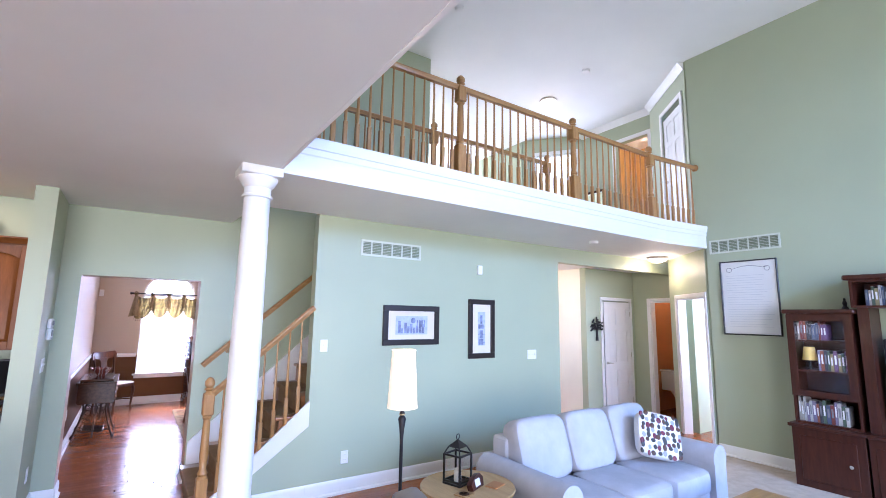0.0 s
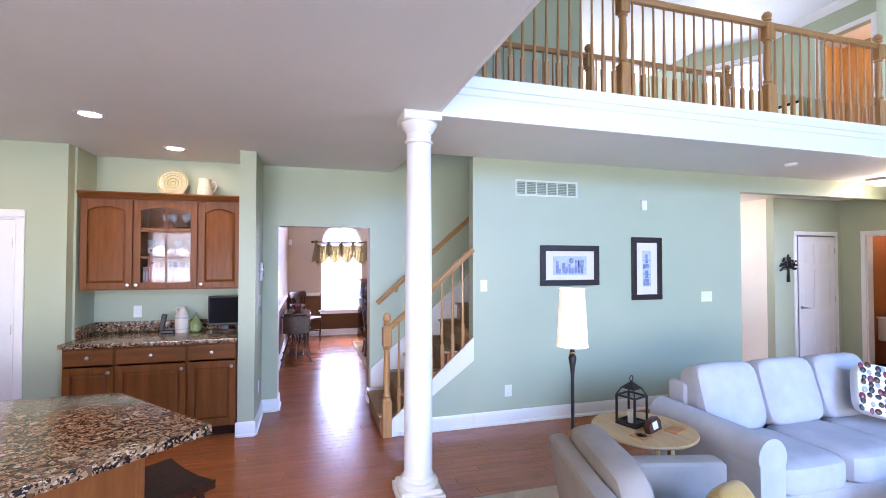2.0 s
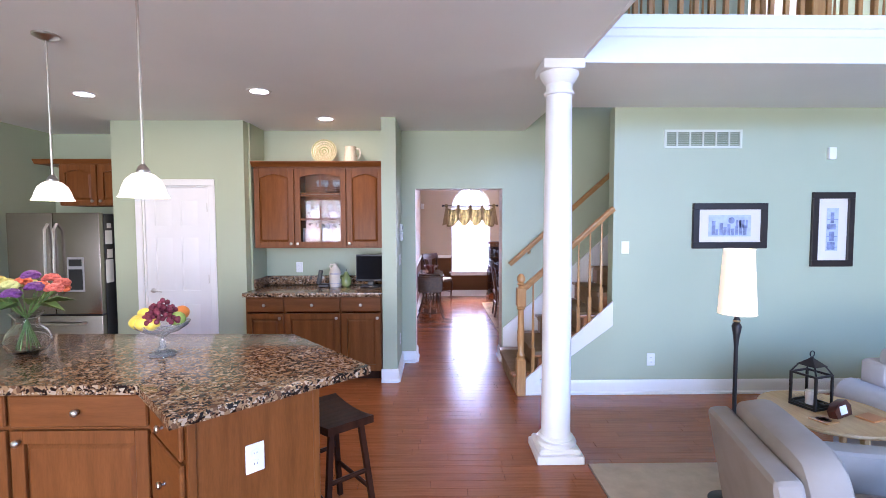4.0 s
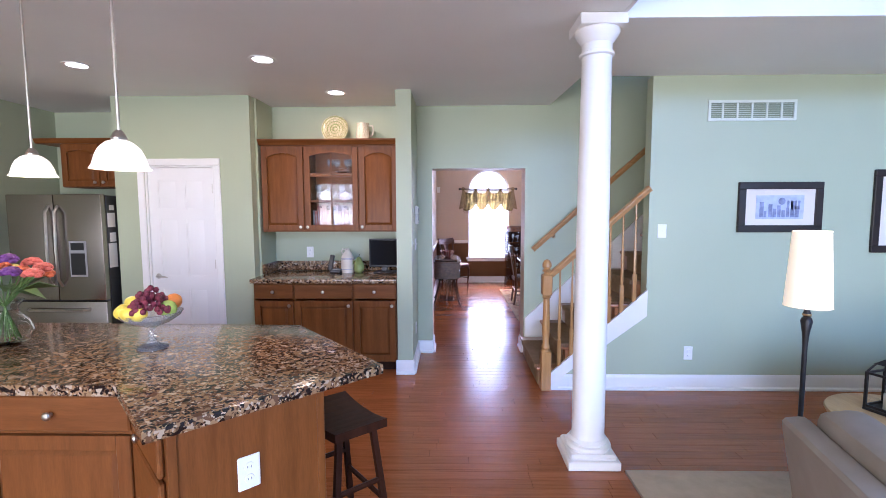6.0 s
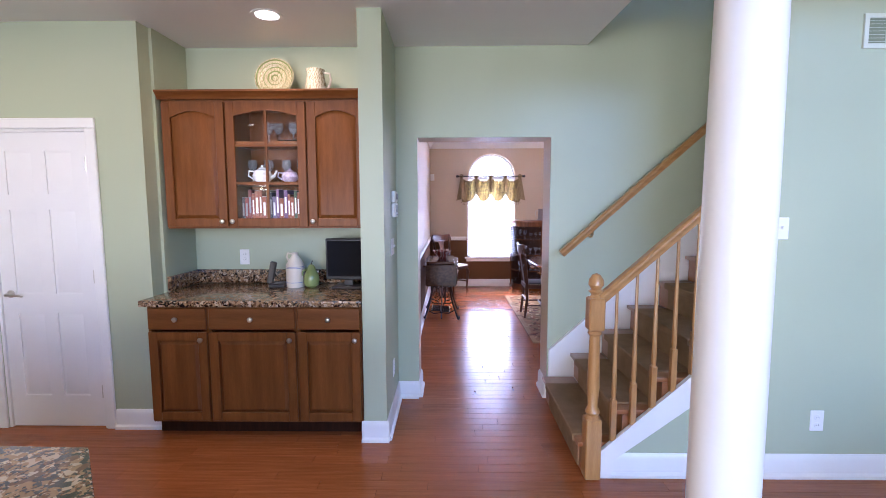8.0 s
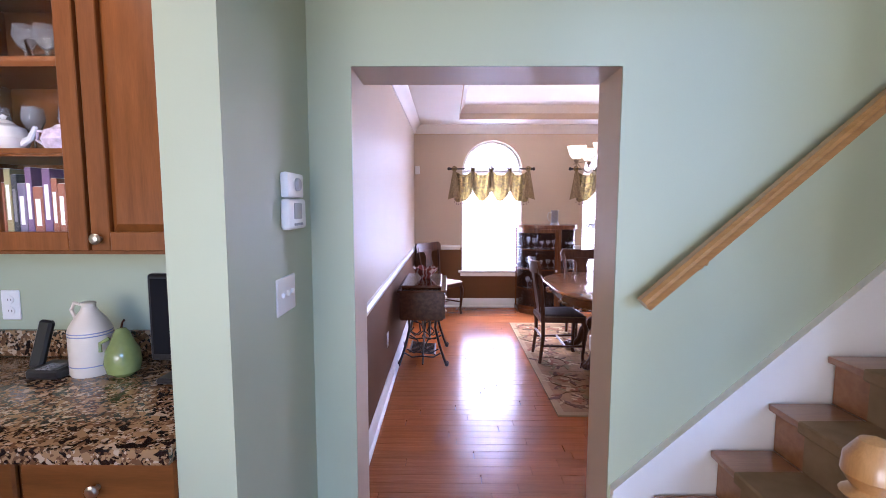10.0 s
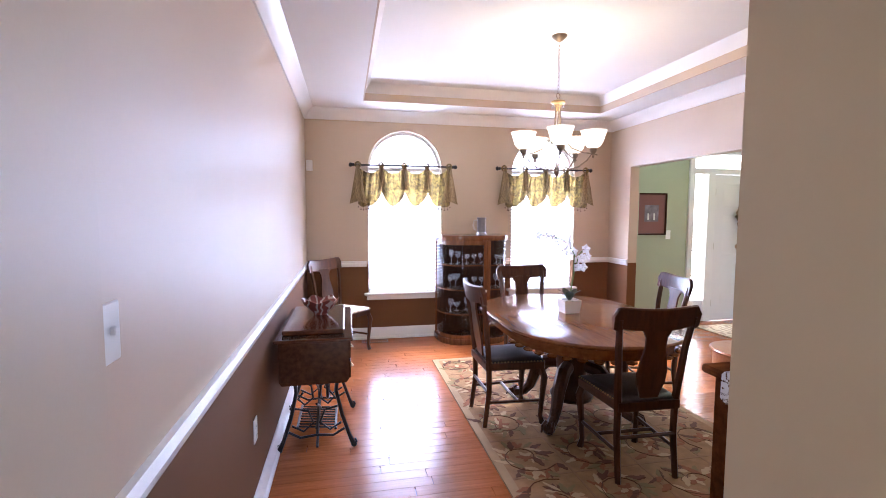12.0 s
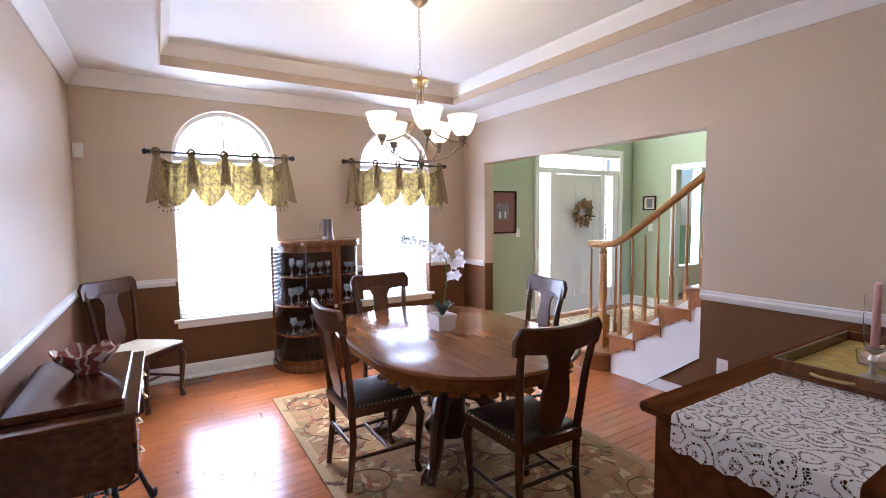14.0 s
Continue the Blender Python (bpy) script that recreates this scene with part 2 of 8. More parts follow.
def prism(bm, pts, axis, a, b, m=None, bev=0.0):
    """A polygon drawn in the two other axes (in order), pushed along axis from a to b."""
    k = 'xyz'.index(axis)

    def mk(p, h):
        q = list(p)
        q.insert(k, h)
        return tuple(q)
    n = len(pts)
    v = [mk(p, a) for p in pts] + [mk(p, b) for p in pts]
    f = [tuple(range(n - 1, -1, -1)), tuple(range(n, 2 * n))] + [(i, (i + 1) % n, n + (i + 1) % n, n + i) for i in range(n)]
    vs, fs = put(bm, v, f, m)
    if bev:
        es = {e for q in fs[:2] for e in q.edges}
        bmesh.ops.bevel(bm, geom=list(es), offset=bev, segments=2, profile=0.6, affect='EDGES')
    return bm


def lathe(bm, prof, seg=24, c=(0, 0, 0), m=None, sx=1.0, sy=1.0):
    """Turned shape from (radius, height) pairs, bottom to top."""
    v, f = [], []
    for r, z in prof:
        for i in range(seg):
            a = 2 * math.pi * i / seg
            v.append((c[0] + max(r, 0.0004) * sx * math.cos(a), c[1] + max(r, 0.0004) * sy * math.sin(a), c[2] + z))
    for j in range(len(prof) - 1):
        for i in range(seg):
            f.append((j * seg + i, j * seg + (i + 1) % seg, (j + 1) * seg + (i + 1) % seg, (j + 1) * seg + i))
    f.append(tuple(range(seg - 1, -1, -1)))
    f.append(tuple(range((len(prof) - 1) * seg, len(prof) * seg)))
    put(bm, v, f, m)
    return bm


def tube(bm, pts, r, seg=8, m=None, flat=1.0):
    """A round bar along points; r one radius or one per point."""
    pts = [Vector(p) for p in pts]
    n = len(pts)
    rs = r if isinstance(r, (list, tuple)) else [r] * n
    v, f = [], []
    side = None
    for i, p in enumerate(pts):
        d = (pts[min(i + 1, n - 1)] - pts[max(i - 1, 0)]).normalized()
        if side is None:
            side = d.orthogonal().normalized()
        side = (side - d * side.dot(d)).normalized()
        up = d.cross(side)
        for k in range(seg):
            a = 2 * math.pi * k / seg
            v.append(tuple(p + side * math.cos(a) * rs[i] + up * math.sin(a) * rs[i] * flat))
    for i in range(n - 1):
        for k in range(seg):
            f.append((i * seg + k, i * seg + (k + 1) % seg, (i + 1) * seg + (k + 1) % seg, (i + 1) * seg + k))
    f.append(tuple(range(seg - 1, -1, -1)))
    f.append(tuple(range((n - 1) * seg, n * seg)))
    put(bm, v, f, m)
    return bm


def ball(bm, c, rx, ry=None, rz=None, seg=12, m=None):
    ry, rz = ry or rx, rz or rx
    n = max(4, seg // 2)
    prof = [(math.sin(math.pi * i / n), -math.cos(math.pi * i / n)) for i in range(n + 1)]
    mm = Matrix.Translation(c) @ Matrix.Diagonal((rx, ry, rz, 1))
    lathe(bm, prof, seg, (0, 0, 0), m @ mm if m else mm)
    return bm


def cushion(bm, x0, y0, z0, x1, y1, z1, puff=0.35, n=7, m=None):
    """A soft box: a grid ball squared off, bulging in the middle."""
    c = Vector(((x0 + x1) / 2, (y0 + y1) / 2, (z0 + z1) / 2))
    h = Vector(((x1 - x0) / 2, (y1 - y0) / 2, (z1 - z0) / 2))
    t = bmesh.new()
    bmesh.ops.create_cube(t, size=2.0)
    bmesh.ops.subdivide_edges(t, edges=t.edges[:], cuts=n, use_grid_fill=True)
    e = 6.0 - 4 * puff
    idx = {}
    for v in t.verts:
        p = v.co
        s = (abs(p.x) ** e + abs(p.y) ** e + abs(p.z) ** e) ** (1 / e)
        q = p / s
        w = Vector((c.x + q.x * h.x, c.y + q.y * h.y, c.z + q.z * h.z))
        idx[v] = bm.verts.new(m @ w if m else w)
    for q in t.faces:
        bm.faces.new([idx[v] for v in q.verts])
    t.free()
    return bm


def part(name, bm, mat, parent=None, label="", sharp=32):
    bmesh.ops.recalc_face_normals(bm, faces=bm.faces[:])
    lim = radians(sharp)
    for e in bm.edges:
        e.smooth = len(e.link_faces) == 2 and e.calc_face_angle(0) < lim
    for q in bm.faces:
        q.smooth = True
    me = bpy.data.meshes.new(name)
    bm.to_mesh(me)
    bm.free()
    me.materials.append(mat)
    ob = new(name, me)
    if parent:
        ob.parent = parent
    if label:
        ob["label"] = label
    return ob


def thing(name, label, category, x=0, y=0, z=0, rz=0, group="", kind=""):
    ob = new(name)
    ob.empty_display_size = 0.1
    ob.matrix_basis = pose(x, y, z, 0, 0, rz)
    return tagged(ob, label, category, group, kind)


def solid(name, bm, mat, label, category, kind="structure"):
    return tagged(part(name, bm, mat), label, category, kind=kind)


def boxes(name, rows, mat, label, category):
    bm = bm_new()
    for r in rows:
        box(bm, *r)
    return solid(name, bm, mat, label, category)

# ---- the shell ----
C, CD, UP, TOP = 2.70, 2.67, 3.0, 5.55   # low ceiling, dining ceiling, upper floor, high ceiling
WY, OY, DY = 5.54, 6.59, 11.62        # picture wall, stair wall, dining window wall
LX, EX = -0.443, 3.38                 # dining side walls
RX, RY = 6.63, 4.30                   # great room side wall and its corner
OL, OR, OZ = -0.32, 0.69, 2.036       # the cased way into the dining room


def wall_x(name, mat, y0, y1, x0, x1, z0, z1, holes, label):
    """A wall along x, with openings (x0, z0, x1, z1) in it."""
    bm, x = bm_new(), x0
    for a, b, c, d in sorted(holes):
        box(bm, x, y0, z0, a, y1, z1)
        if b > z0:
            box(bm, a, y0, z0, c, y1, b)
        if d < z1:
            box(bm, a, y0, d, c, y1, z1)
        x = c
    box(bm, x, y0, z0, x1, y1, z1)
    return solid(name, bm, mat, label, "wall")


def wall_y(name, mat, x0, x1, y0, y1, z0, z1, holes, label):
    bm, y = bm_new(), y0
    for a, b, c, d in sorted(holes):
        box(bm, x0, y, z0, x1, a, z1)
        if b > z0:
            box(bm, x0, a, z0, x1, c, b)
        if d < z1:
            box(bm, x0, a, d, x1, c, z1)
        y = c
    box(bm, x0, y, z0, x1, y1, z1)
    return solid(name, bm, mat, label, "wall")


# floors
boxes("floor", [(-4.6, -3.2, -0.2, 9.6, 12.0, -0.014)], M_SUB, "dark sub-floor under the oak planks", "floor")
boxes("carpet", [(0.95, -3.0, -0.013, RX, 4.25, 0.006)], M_CARPET, "beige wall-to-wall carpet in the great room", "carpet")
boxes("floor_nook", [(5.03, 5.66, -0.013, 9.5, 7.3, -0.002), (RX, 4.25, -0.013, 9.5, 5.66, -0.002)], M_PLANKS, "red oak floor of the back hall", "floor")
boxes("ground", [(-60, 12.3, -0.5, 60, 90, -0.4), (-60, -60, -0.5, 60, -3.6, -0.4)], paint("lawn_grass", (0.07, 0.11, 0.035), 0.9, 0.3, 3), "green lawn round the house", "ground")

# green walls round kitchen, stair and great room
wall_x("wall_picture", M_GREEN, WY, WY + 0.12, 1.585, 5.03, 0, C, [], "sage green wall with two framed prints")
boxes("wall_header", [(5.03, WY, 2.49, 8.2, WY + 0.12, C)], M_GREEN, "sage green header over the back hall", "wall")
wall_x("wall_stair", M_GREEN, OY, OY + 0.012, -0.63, EX + 0.12, 0, TOP, [(OL, 0, OR, OZ)], "sage green wall beside the stairs")
boxes("wall_pier", [(-0.63, 5.91, 0, -0.483, OY, C)], M_GREEN, "sage green pier beside the hutch", "wall")
boxes("wall_hutch", [(-2.17, OY, 0, -0.63, OY + 0.012, C)], M_GREEN, "sage green wall behind the hutch", "wall")
boxes("wall_hutch_side", [(-2.17, 6.19, 0, -2.05, OY, C)], M_GREEN, "sage green side of the hutch recess", "wall")
wall_x("wall_pantry", M_GREEN, 6.07, 6.19, -3.43, -2.07, 0, C, [(-3.13, 0, -2.44, 2.03)], "sage green wall with the pantry door")
boxes("wall_fridge_side", [(-3.43, 6.19, 0, -3.31, 6.78, C)], M_GREEN, "sage green side wall by the refrigerator", "wall")
boxes("wall_fridge", [(-4.6, 6.78, 0, -3.45, 6.9, C)], M_GREEN, "sage green wall behind the refrigerator", "wall")
boxes("wall_kitchen", [(-4.72, -3.2, 0, -4.6, 6.9, C)], M_GREEN, "sage green kitchen wall", "wall")
wall_y("wall_great_room", M_GREEN, RX, RX + 0.12, -3.2, RY, 0, TOP, [], "tall sage green wall of the great room")
wall_x("wall_windows", M_GREEN, -3.35, -3.2, -4.72, 6.75, 0, TOP, [(-4.2, 0.1, 0.5, 2.4), (1.8, 0.5, 6.0, 4.55)], "sage green wall with tall windows")
boxes("wall_above_kitchen", [(0.75, -3.2, C + 0.3, 0.87, 4.35, TOP)], M_GREEN, "sage green wall above the kitchen ceiling", "wall")
boxes("wall_upper_end", [(0.75, 4.35, UP, 0.87, 7.2, TOP), (0.87, 7.08, C, 3.5, 7.2, TOP)], M_GREEN, "sage green wall at the landing's end", "wall")

# ceilings
boxes("ceiling_kitchen", [(-4.72, -3.2, C, 0.87, 4.35, C + 0.3), (-4.72, 4.35, C, 0.87, OY, C + 0.3), (-4.72, OY, C, LX - 0.13, 6.95, C + 0.3)], M_CEIL, "white textured low ceiling over the kitchen", "ceiling")
bm = bm_new()
prism(bm, [(0.87, 4.37), (5.80, 4.40), (RX, 4.31), (RX + 0.1, 4.42), (7.45, 5.28), (8.2, 5.28), (8.2, WY), (0.99, WY), (0.94, OY), (0.87, OY)], 'z', C, UP - 0.012)
solid("ceiling_balcony", bm, M_CEIL, "white soffit under the balcony", "ceiling")
boxes("ceiling_back_hall", [(5.0, WY + 0.12, 2.60, 9.6, 7.4, 2.66), (8.2, 4.0, C, 9.6, WY + 0.12, C + 0.05)], M_CEIL, "white ceiling of the back hall", "ceiling")
boxes("ceiling_great_room", [(0.75, -3.3, TOP, 9.6, 12.0, TOP + 0.1)], M_CEIL, "white high ceiling over the great room and foyer", "ceiling")
bm = bm_new()
prism(bm, [(0.99, 4.45), (5.78, 4.48), (6.63, 4.42), (7.45, 5.48), (8.2, 5.28), (8.2, 5.56), (0.99, 5.56)], 'z', UP - 0.008, UP + 0.002)
solid("floor_balcony", bm, M_CARPET, "beige carpet on the balcony", "floor")


def strip(bm, a, b, out, prof):
    """A moulding from a to b (plan points); prof: (out, height) pairs, out towards the unit vector."""
    v, n = [], len(prof)
    for p in (a, b):
        v += [(p[0] + out[0] * o, p[1] + out[1] * o, h) for o, h in prof]
    f = [(i, (i + 1) % n, n + (i + 1) % n, n + i) for i in range(n)] + [tuple(range(n)), tuple(range(2 * n - 1, n - 1, -1))]
    put(bm, v, f)


# balcony edge: white fascia with mouldings
FAS = [(0, C - 0.004), (0.022, C - 0.004), (0.022, C + 0.16), (0.03, C + 0.17), (0.03, UP - 0.085), (0.04, UP - 0.08), (0.045, UP - 0.05), (0.05, UP - 0.03), (0.05, UP), (0, UP)]
bm = bm_new()
strip(bm, (0.87, 4.37), (5.80, 4.40), (0, -1), FAS)
d = Vector((RX - 5.80, 4.31 - 4.40)).normalized()
strip(bm, (5.80, 4.40), (RX, 4.31), (d.y, -d.x), FAS)
solid("trim_balcony", bm, M_TRIM, "white moulded fascia along the balcony edge", "trim")
bm = bm_new()
strip(bm, (0.87, -3.2), (0.87, 4.32), (1, 0), FAS)
solid("trim_kitchen_edge", bm, M_TRIM, "white fascia along the kitchen ceiling edge", "trim")


def turned_wall(name, a, b, z0, z1, hole, mat, label):
    """A slanting wall from a to b with one opening (start, end, sill, head) along it."""
    a, b = Vector(a), Vector(b)
    L = (b - a).length
    m = Matrix.Translation((a.x, a.y, 0)) @ Matrix.Rotation(math.atan2(b.y - a.y, b.x - a.x), 4, 'Z')
    s, e, lo, hi = hole
    bm = bm_new()
    for r in ((0, -0.06, z0, s, 0.06, z1), (e, -0.06, z0, L, 0.06, z1), (s, -0.06, hi, e, 0.06, z1)):
        box(bm, *r, m=m)
    return solid(name, bm, mat, label, "wall"), m


SLANT, SM = turned_wall("wall_slanting", (6.69, 4.30), (7.50, 5.30), 0, UP - 0.02, (0.07, 1.0, 0, 2.04), M_GREEN, "slanting sage green wall with a doorway")
SLANT_UP, SU = turned_wall("wall_slanting_upper", (6.69, 4.42), (7.62, 5.56), UP - 0.02, TOP, (0.17, 0.92, UP - 0.02, 5.08), M_GREEN, "slanting sage green upper wall with a bedroom door")
boxes("wall_great_room_end", [(RX, RY, UP - 0.02, RX + 0.12, 4.43, TOP)], M_GREEN, "sage green end of the tall great room wall", "wall")
UCROWN = [(0, TOP), (0.085, TOP), (0.08, TOP - 0.02), (0.05, TOP - 0.05), (0.025, TOP - 0.09), (0.012, TOP - 0.11), (0, TOP - 0.11)]
bm = bm_new()
u0, u1 = SU @ Vector((0.0, 0.062, 0)), SU @ Vector((1.47, 0.062, 0))
un = (SU.to_3x3() @ Vector((0, 1, 0))).normalized()
strip(bm, (u0.x, u0.y), (u1.x, u1.y), (un.x, un.y), UCROWN)
strip(bm, (7.658, 5.58), (7.658, 7.25), (-1, 0), UCROWN)
solid("trim_upper_crown", bm, M_TRIM, "white crown moulding of the upper hall", "trim")
boxes("wall_back_hall", [(6.72, 6.45, 0, 8.22, 6.57, 2.66)], M_GREEN, "sage green wall of the back hall", "wall")
wall_y("wall_bath", M_GREEN, 8.1, 8.22, 5.28, 6.45, 0, 2.66, [(5.5, 0, 6.1, 2.04)], "sage green wall with the bathroom doorway")
boxes("wall_bath_inside", [(9.4, 5.0, 0, 9.5, 7.2, 2.66), (8.22, 6.35, 0, 9.4, 6.45, 2.66), (8.22, 5.0, 0, 9.4, 5.1, 2.66)], M_RUST, "rust orange bathroom walls", "wall")
boxes("wall_bedroom", [(8.7, 3.2, 0, 8.8, 5.0, C), (6.75, 3.2, 0, 8.7, 3.3, C), (7.5, 5.0, 0, 8.22, 5.28, 2.66)], M_GREEN, "pale green walls of the room behind", "wall")
boxes("wall_cream", [(6.72, 6.57, 0, 6.8, 8.6, 2.66)], M_CREAM, "cream wall at the end of the hall", "wall")
wall_y("wall_upper_hall", M_GREEN, 7.66, 7.78, 5.30, 7.20, UP, TOP, [(5.70, UP, 6.39, 5.09)], "sage green upper hall wall with a lit bedroom doorway")
LAND, LM = turned_wall("wall_landing_window", (7.70, 7.22), (6.94, 8.22), UP, TOP, (0.15, 0.95, UP, 5.18), M_GREEN, "slanting green landing wall with a bright window")
boxes("wall_bedroom_lit", [(9.4, 4.6, UP, 9.5, 7.3, TOP), (7.78, 7.2, UP, 9.4, 7.3, TOP), (7.78, 4.6, UP, 9.4, 4.7, TOP)], M_GOLD, "warm orange bedroom wall upstairs", "wall")
bm = bm_new()
box(bm, -0.1, -0.42, UP, 1.4, -0.40, TOP, m=LM)
solid("backdrop_landing_window", bm, glow("bright_sky", (0.86, 0.93, 1.0), 2.0), "bright overcast sky outside the landing window", "backdrop")
boxes("floor_landing", [(5.75, 5.57, UP - 0.1, 7.66, 7.3, UP + 0.002), (7.66, 5.3, UP - 0.1, 9.4, 7.2, UP + 0.002), (7.02, 7.3, UP - 0.1, 7.7, 8.2, UP + 0.002)], M_CARPET, "beige carpet on the upper landing", "floor")

# dining room
wall_x("wall_dining_south", M_TAN, OY + 0.012, 6.858, LX - 0.12, EX, 0, CD, [(OL, 0, OR, OZ)], "tan wall round the way into the dining room")
boxes("wainscot_south", [(LX, 6.85, 0, OL - 0.003, 6.863, 0.9), (OR + 0.003, 6.85, 0, EX, 6.863, 0.9)], M_BROWN, "brown painted lower dining wall", "wall")
boxes("wall_dining_west", [(LX - 0.12, 6.86, 0.9, LX, DY, CD)], M_TAN, "tan upper dining wall", "wall")
boxes("wainscot_west", [(LX - 0.12, 6.86, 0, LX, DY, 0.9)], M_BROWN, "brown painted lower dining wall", "wall")
EO0, EO1, EZ = 8.64, 11.19, 2.065
boxes("wall_dining_east", [(EX, 6.86, 0.9, EX + 0.12, EO0, CD), (EX, EO0, EZ, EX + 0.12, EO1, CD), (EX, EO1, 0.9, EX + 0.12, DY, CD), (EX, 6.86, CD, EX + 0.12, DY, TOP)], M_TAN, "tan dining wall with a wide opening to the foyer", "wall")
boxes("wainscot_east", [(EX, 6.86, 0, EX + 0.12, EO0, 0.9), (EX, EO1, 0, EX + 0.12, DY, 0.9)], M_BROWN, "brown painted lower dining wall", "wall")
boxes("wall_foyer_side", [(EX + 0.12, 7.2, 0, EX + 0.132, EO0, CD), (EX + 0.12, 7.2, EZ, EX + 0.132, DY, TOP), (EX + 0.12, EO1, 0, EX + 0.132, DY, EZ)], M_GREEN, "sage green foyer side of the dining wall", "wall")


def arch_wall(name, y0, y1, x0, x1, z0, z1, wins, mat, label):
    """A wall along x with round-headed openings (x0, sill, x1, spring)."""
    bm, x = bm_new(), x0
    for a, s, b, sp in wins:
        box(bm, x, y0, z0, a, y1, z1)
        if s > z0:
            box(bm, a, y0, z0, b, y1, s)
        r, c, n = (b - a) / 2, (a + b) / 2, 20
        arc = [(c - r * math.cos(math.pi * i / n), sp + r * math.sin(math.pi * i / n)) for i in range(n + 1)]
        for i in range(n):
            prism(bm, [arc[i], arc[i + 1], (arc[i + 1][0], z1), (arc[i][0], z1)], 'y', y0, y1)
        x = b
    box(bm, x, y0, z0, x1, y1, z1)
    bmesh.ops.remove_doubles(bm, verts=bm.verts[:], dist=0.0003)
    return solid(name, bm, mat, label, "wall")


W1, W2, SILL, SPR = (0.255, 1.13), (2.025, 2.875), 0.555, 2.02
arch_wall("wall_dining_north", DY, DY + 0.16, LX - 0.12, EX + 0.12, 0.9, CD, [(W1[0], 0.9, W1[1], SPR), (W2[0], 0.9, W2[1], SPR)], M_TAN, "tan wall with two round-headed windows")
wall_x("wainscot_north", M_BROWN, DY, DY + 0.16, LX - 0.12, EX + 0.12, 0, 0.9, [(W1[0], SILL, W1[1], 0.9), (W2[0], SILL, W2[1], 0.9)], "brown painted lower dining wall")

# dining ceiling with its tray
TX0, TX1, TY0, TY1, TZ = 0.19, 2.93, 7.45, 11.14, 2.84
boxes("ceiling_dining", [(LX - 0.12, 6.6, CD, TX0, DY + 0.16, TZ), (TX1, 6.6, CD, EX, DY + 0.16, TZ), (TX0, 6.6, CD, TX1, TY0, TZ), (TX0, TY1, CD, TX1, DY + 0.16, TZ)], M_CEIL, "white ceiling round the dining room tray", "ceiling")
boxes("ceiling_tray", [(TX0 - 0.1, TY0 - 0.1, TZ, TX1 + 0.1, TY1 + 0.1, TZ + 0.08)], M_CEIL, "white raised tray of the dining ceiling", "ceiling")
bm = bm_new()
for r in ((TX0, TY0, TX0 + 0.012, TY1), (TX1 - 0.012, TY0, TX1, TY1), (TX0, TY1 - 0.012, TX1, TY1), (TX0, TY0, TX1, TY0 + 0.012)):
    box(bm, r[0], r[1], CD - 0.003, r[2], r[3], CD + 0.075)
solid("trim_tray_band", bm, M_TAN, "tan painted band inside the tray", "trim")
CROWN = [(0, CD), (0.10, CD), (0.10, CD - 0.012), (0.085, CD - 0.025), (0.06, CD - 0.045), (0.035, CD - 0.075), (0.022, CD - 0.105), (0.012, CD - 0.12), (0, CD - 0.12)]
bm = bm_new()
strip(bm, (LX, 6.86), (LX, DY), (1, 0), CROWN)
strip(bm, (EX, 6.86), (EX, DY), (-1, 0), CROWN)
strip(bm, (LX, DY), (EX, DY), (0, -1), CROWN)
strip(bm, (LX, 6.86), (EX, 6.86), (0, 1), CROWN)
solid("trim_crown", bm, M_TRIM, "white crown moulding round the dining room", "trim")
TC = [(0, TZ), (0.075, TZ), (0.07, TZ - 0.015), (0.05, TZ - 0.04), (0.028, TZ - 0.065), (0.02, TZ - 0.085), (0.013, TZ - 0.095), (0, TZ - 0.095)]
bm = bm_new()
strip(bm, (TX0, TY0), (TX0, TY1), (1, 0), TC)
strip(bm, (TX1, TY0), (TX1, TY1), (-1, 0), TC)
strip(bm, (TX0, TY1), (TX1, TY1), (0, -1), TC)
strip(bm, (TX0, TY0), (TX1, TY0), (0, 1), TC)
solid("trim_tray_crown", bm, M_TRIM, "white crown moulding inside the tray", "trim")
RAIL = [(0, 0.865), (0.012, 0.868), (0.022, 0.885), (0.026, 0.905), (0.018, 0.92), (0.024, 0.928), (0.020, 0.935), (0, 0.935)]
BASE = [(0, 0), (0.03, 0), (0.03, 0.018), (0.016, 0.03), (0.016, 0.105), (0.011, 0.125), (0.005, 0.135), (0, 0.135)]


def mould(name, runs, prof, label, category="trim"):
    bm = bm_new()
    for a, b, o in runs:
        strip(bm, a, b, o, prof)
    return solid(name, bm, M_TRIM, label, category)


mould("trim_chair_rail", [((LX, 6.86), (LX, DY), (1, 0)), ((LX, DY), (W1[0] - 0.02, DY), (0, -1)), ((W1[1] + 0.02, DY), (W2[0] - 0.02, DY), (0, -1)),
      ((W2[1] + 0.02, DY), (EX, DY), (0, -1)), ((EX, EO1), (EX, DY), (-1, 0)), ((EX, 6.86), (EX, EO0), (-1, 0)), ((OR + 0.0, 6.86), (EX, 6.86), (0, 1))], RAIL, "white chair rail round the dining room")
mould("baseboard_dining", [((LX, 6.86), (LX, DY), (1, 0)), ((LX, DY), (EX, DY), (0, -1)), ((EX, EO1), (EX, DY), (-1, 0)), ((EX, 6.86), (EX, EO0), (-1, 0)),
      ((OR, 6.86), (EX, 6.86), (0, 1)), ((OR, OY), (OR, 6.86), (-1, 0)), ((OL, OY), (OL, 6.86), (1, 0))], BASE, "white baseboard of the dining room", "baseboard")
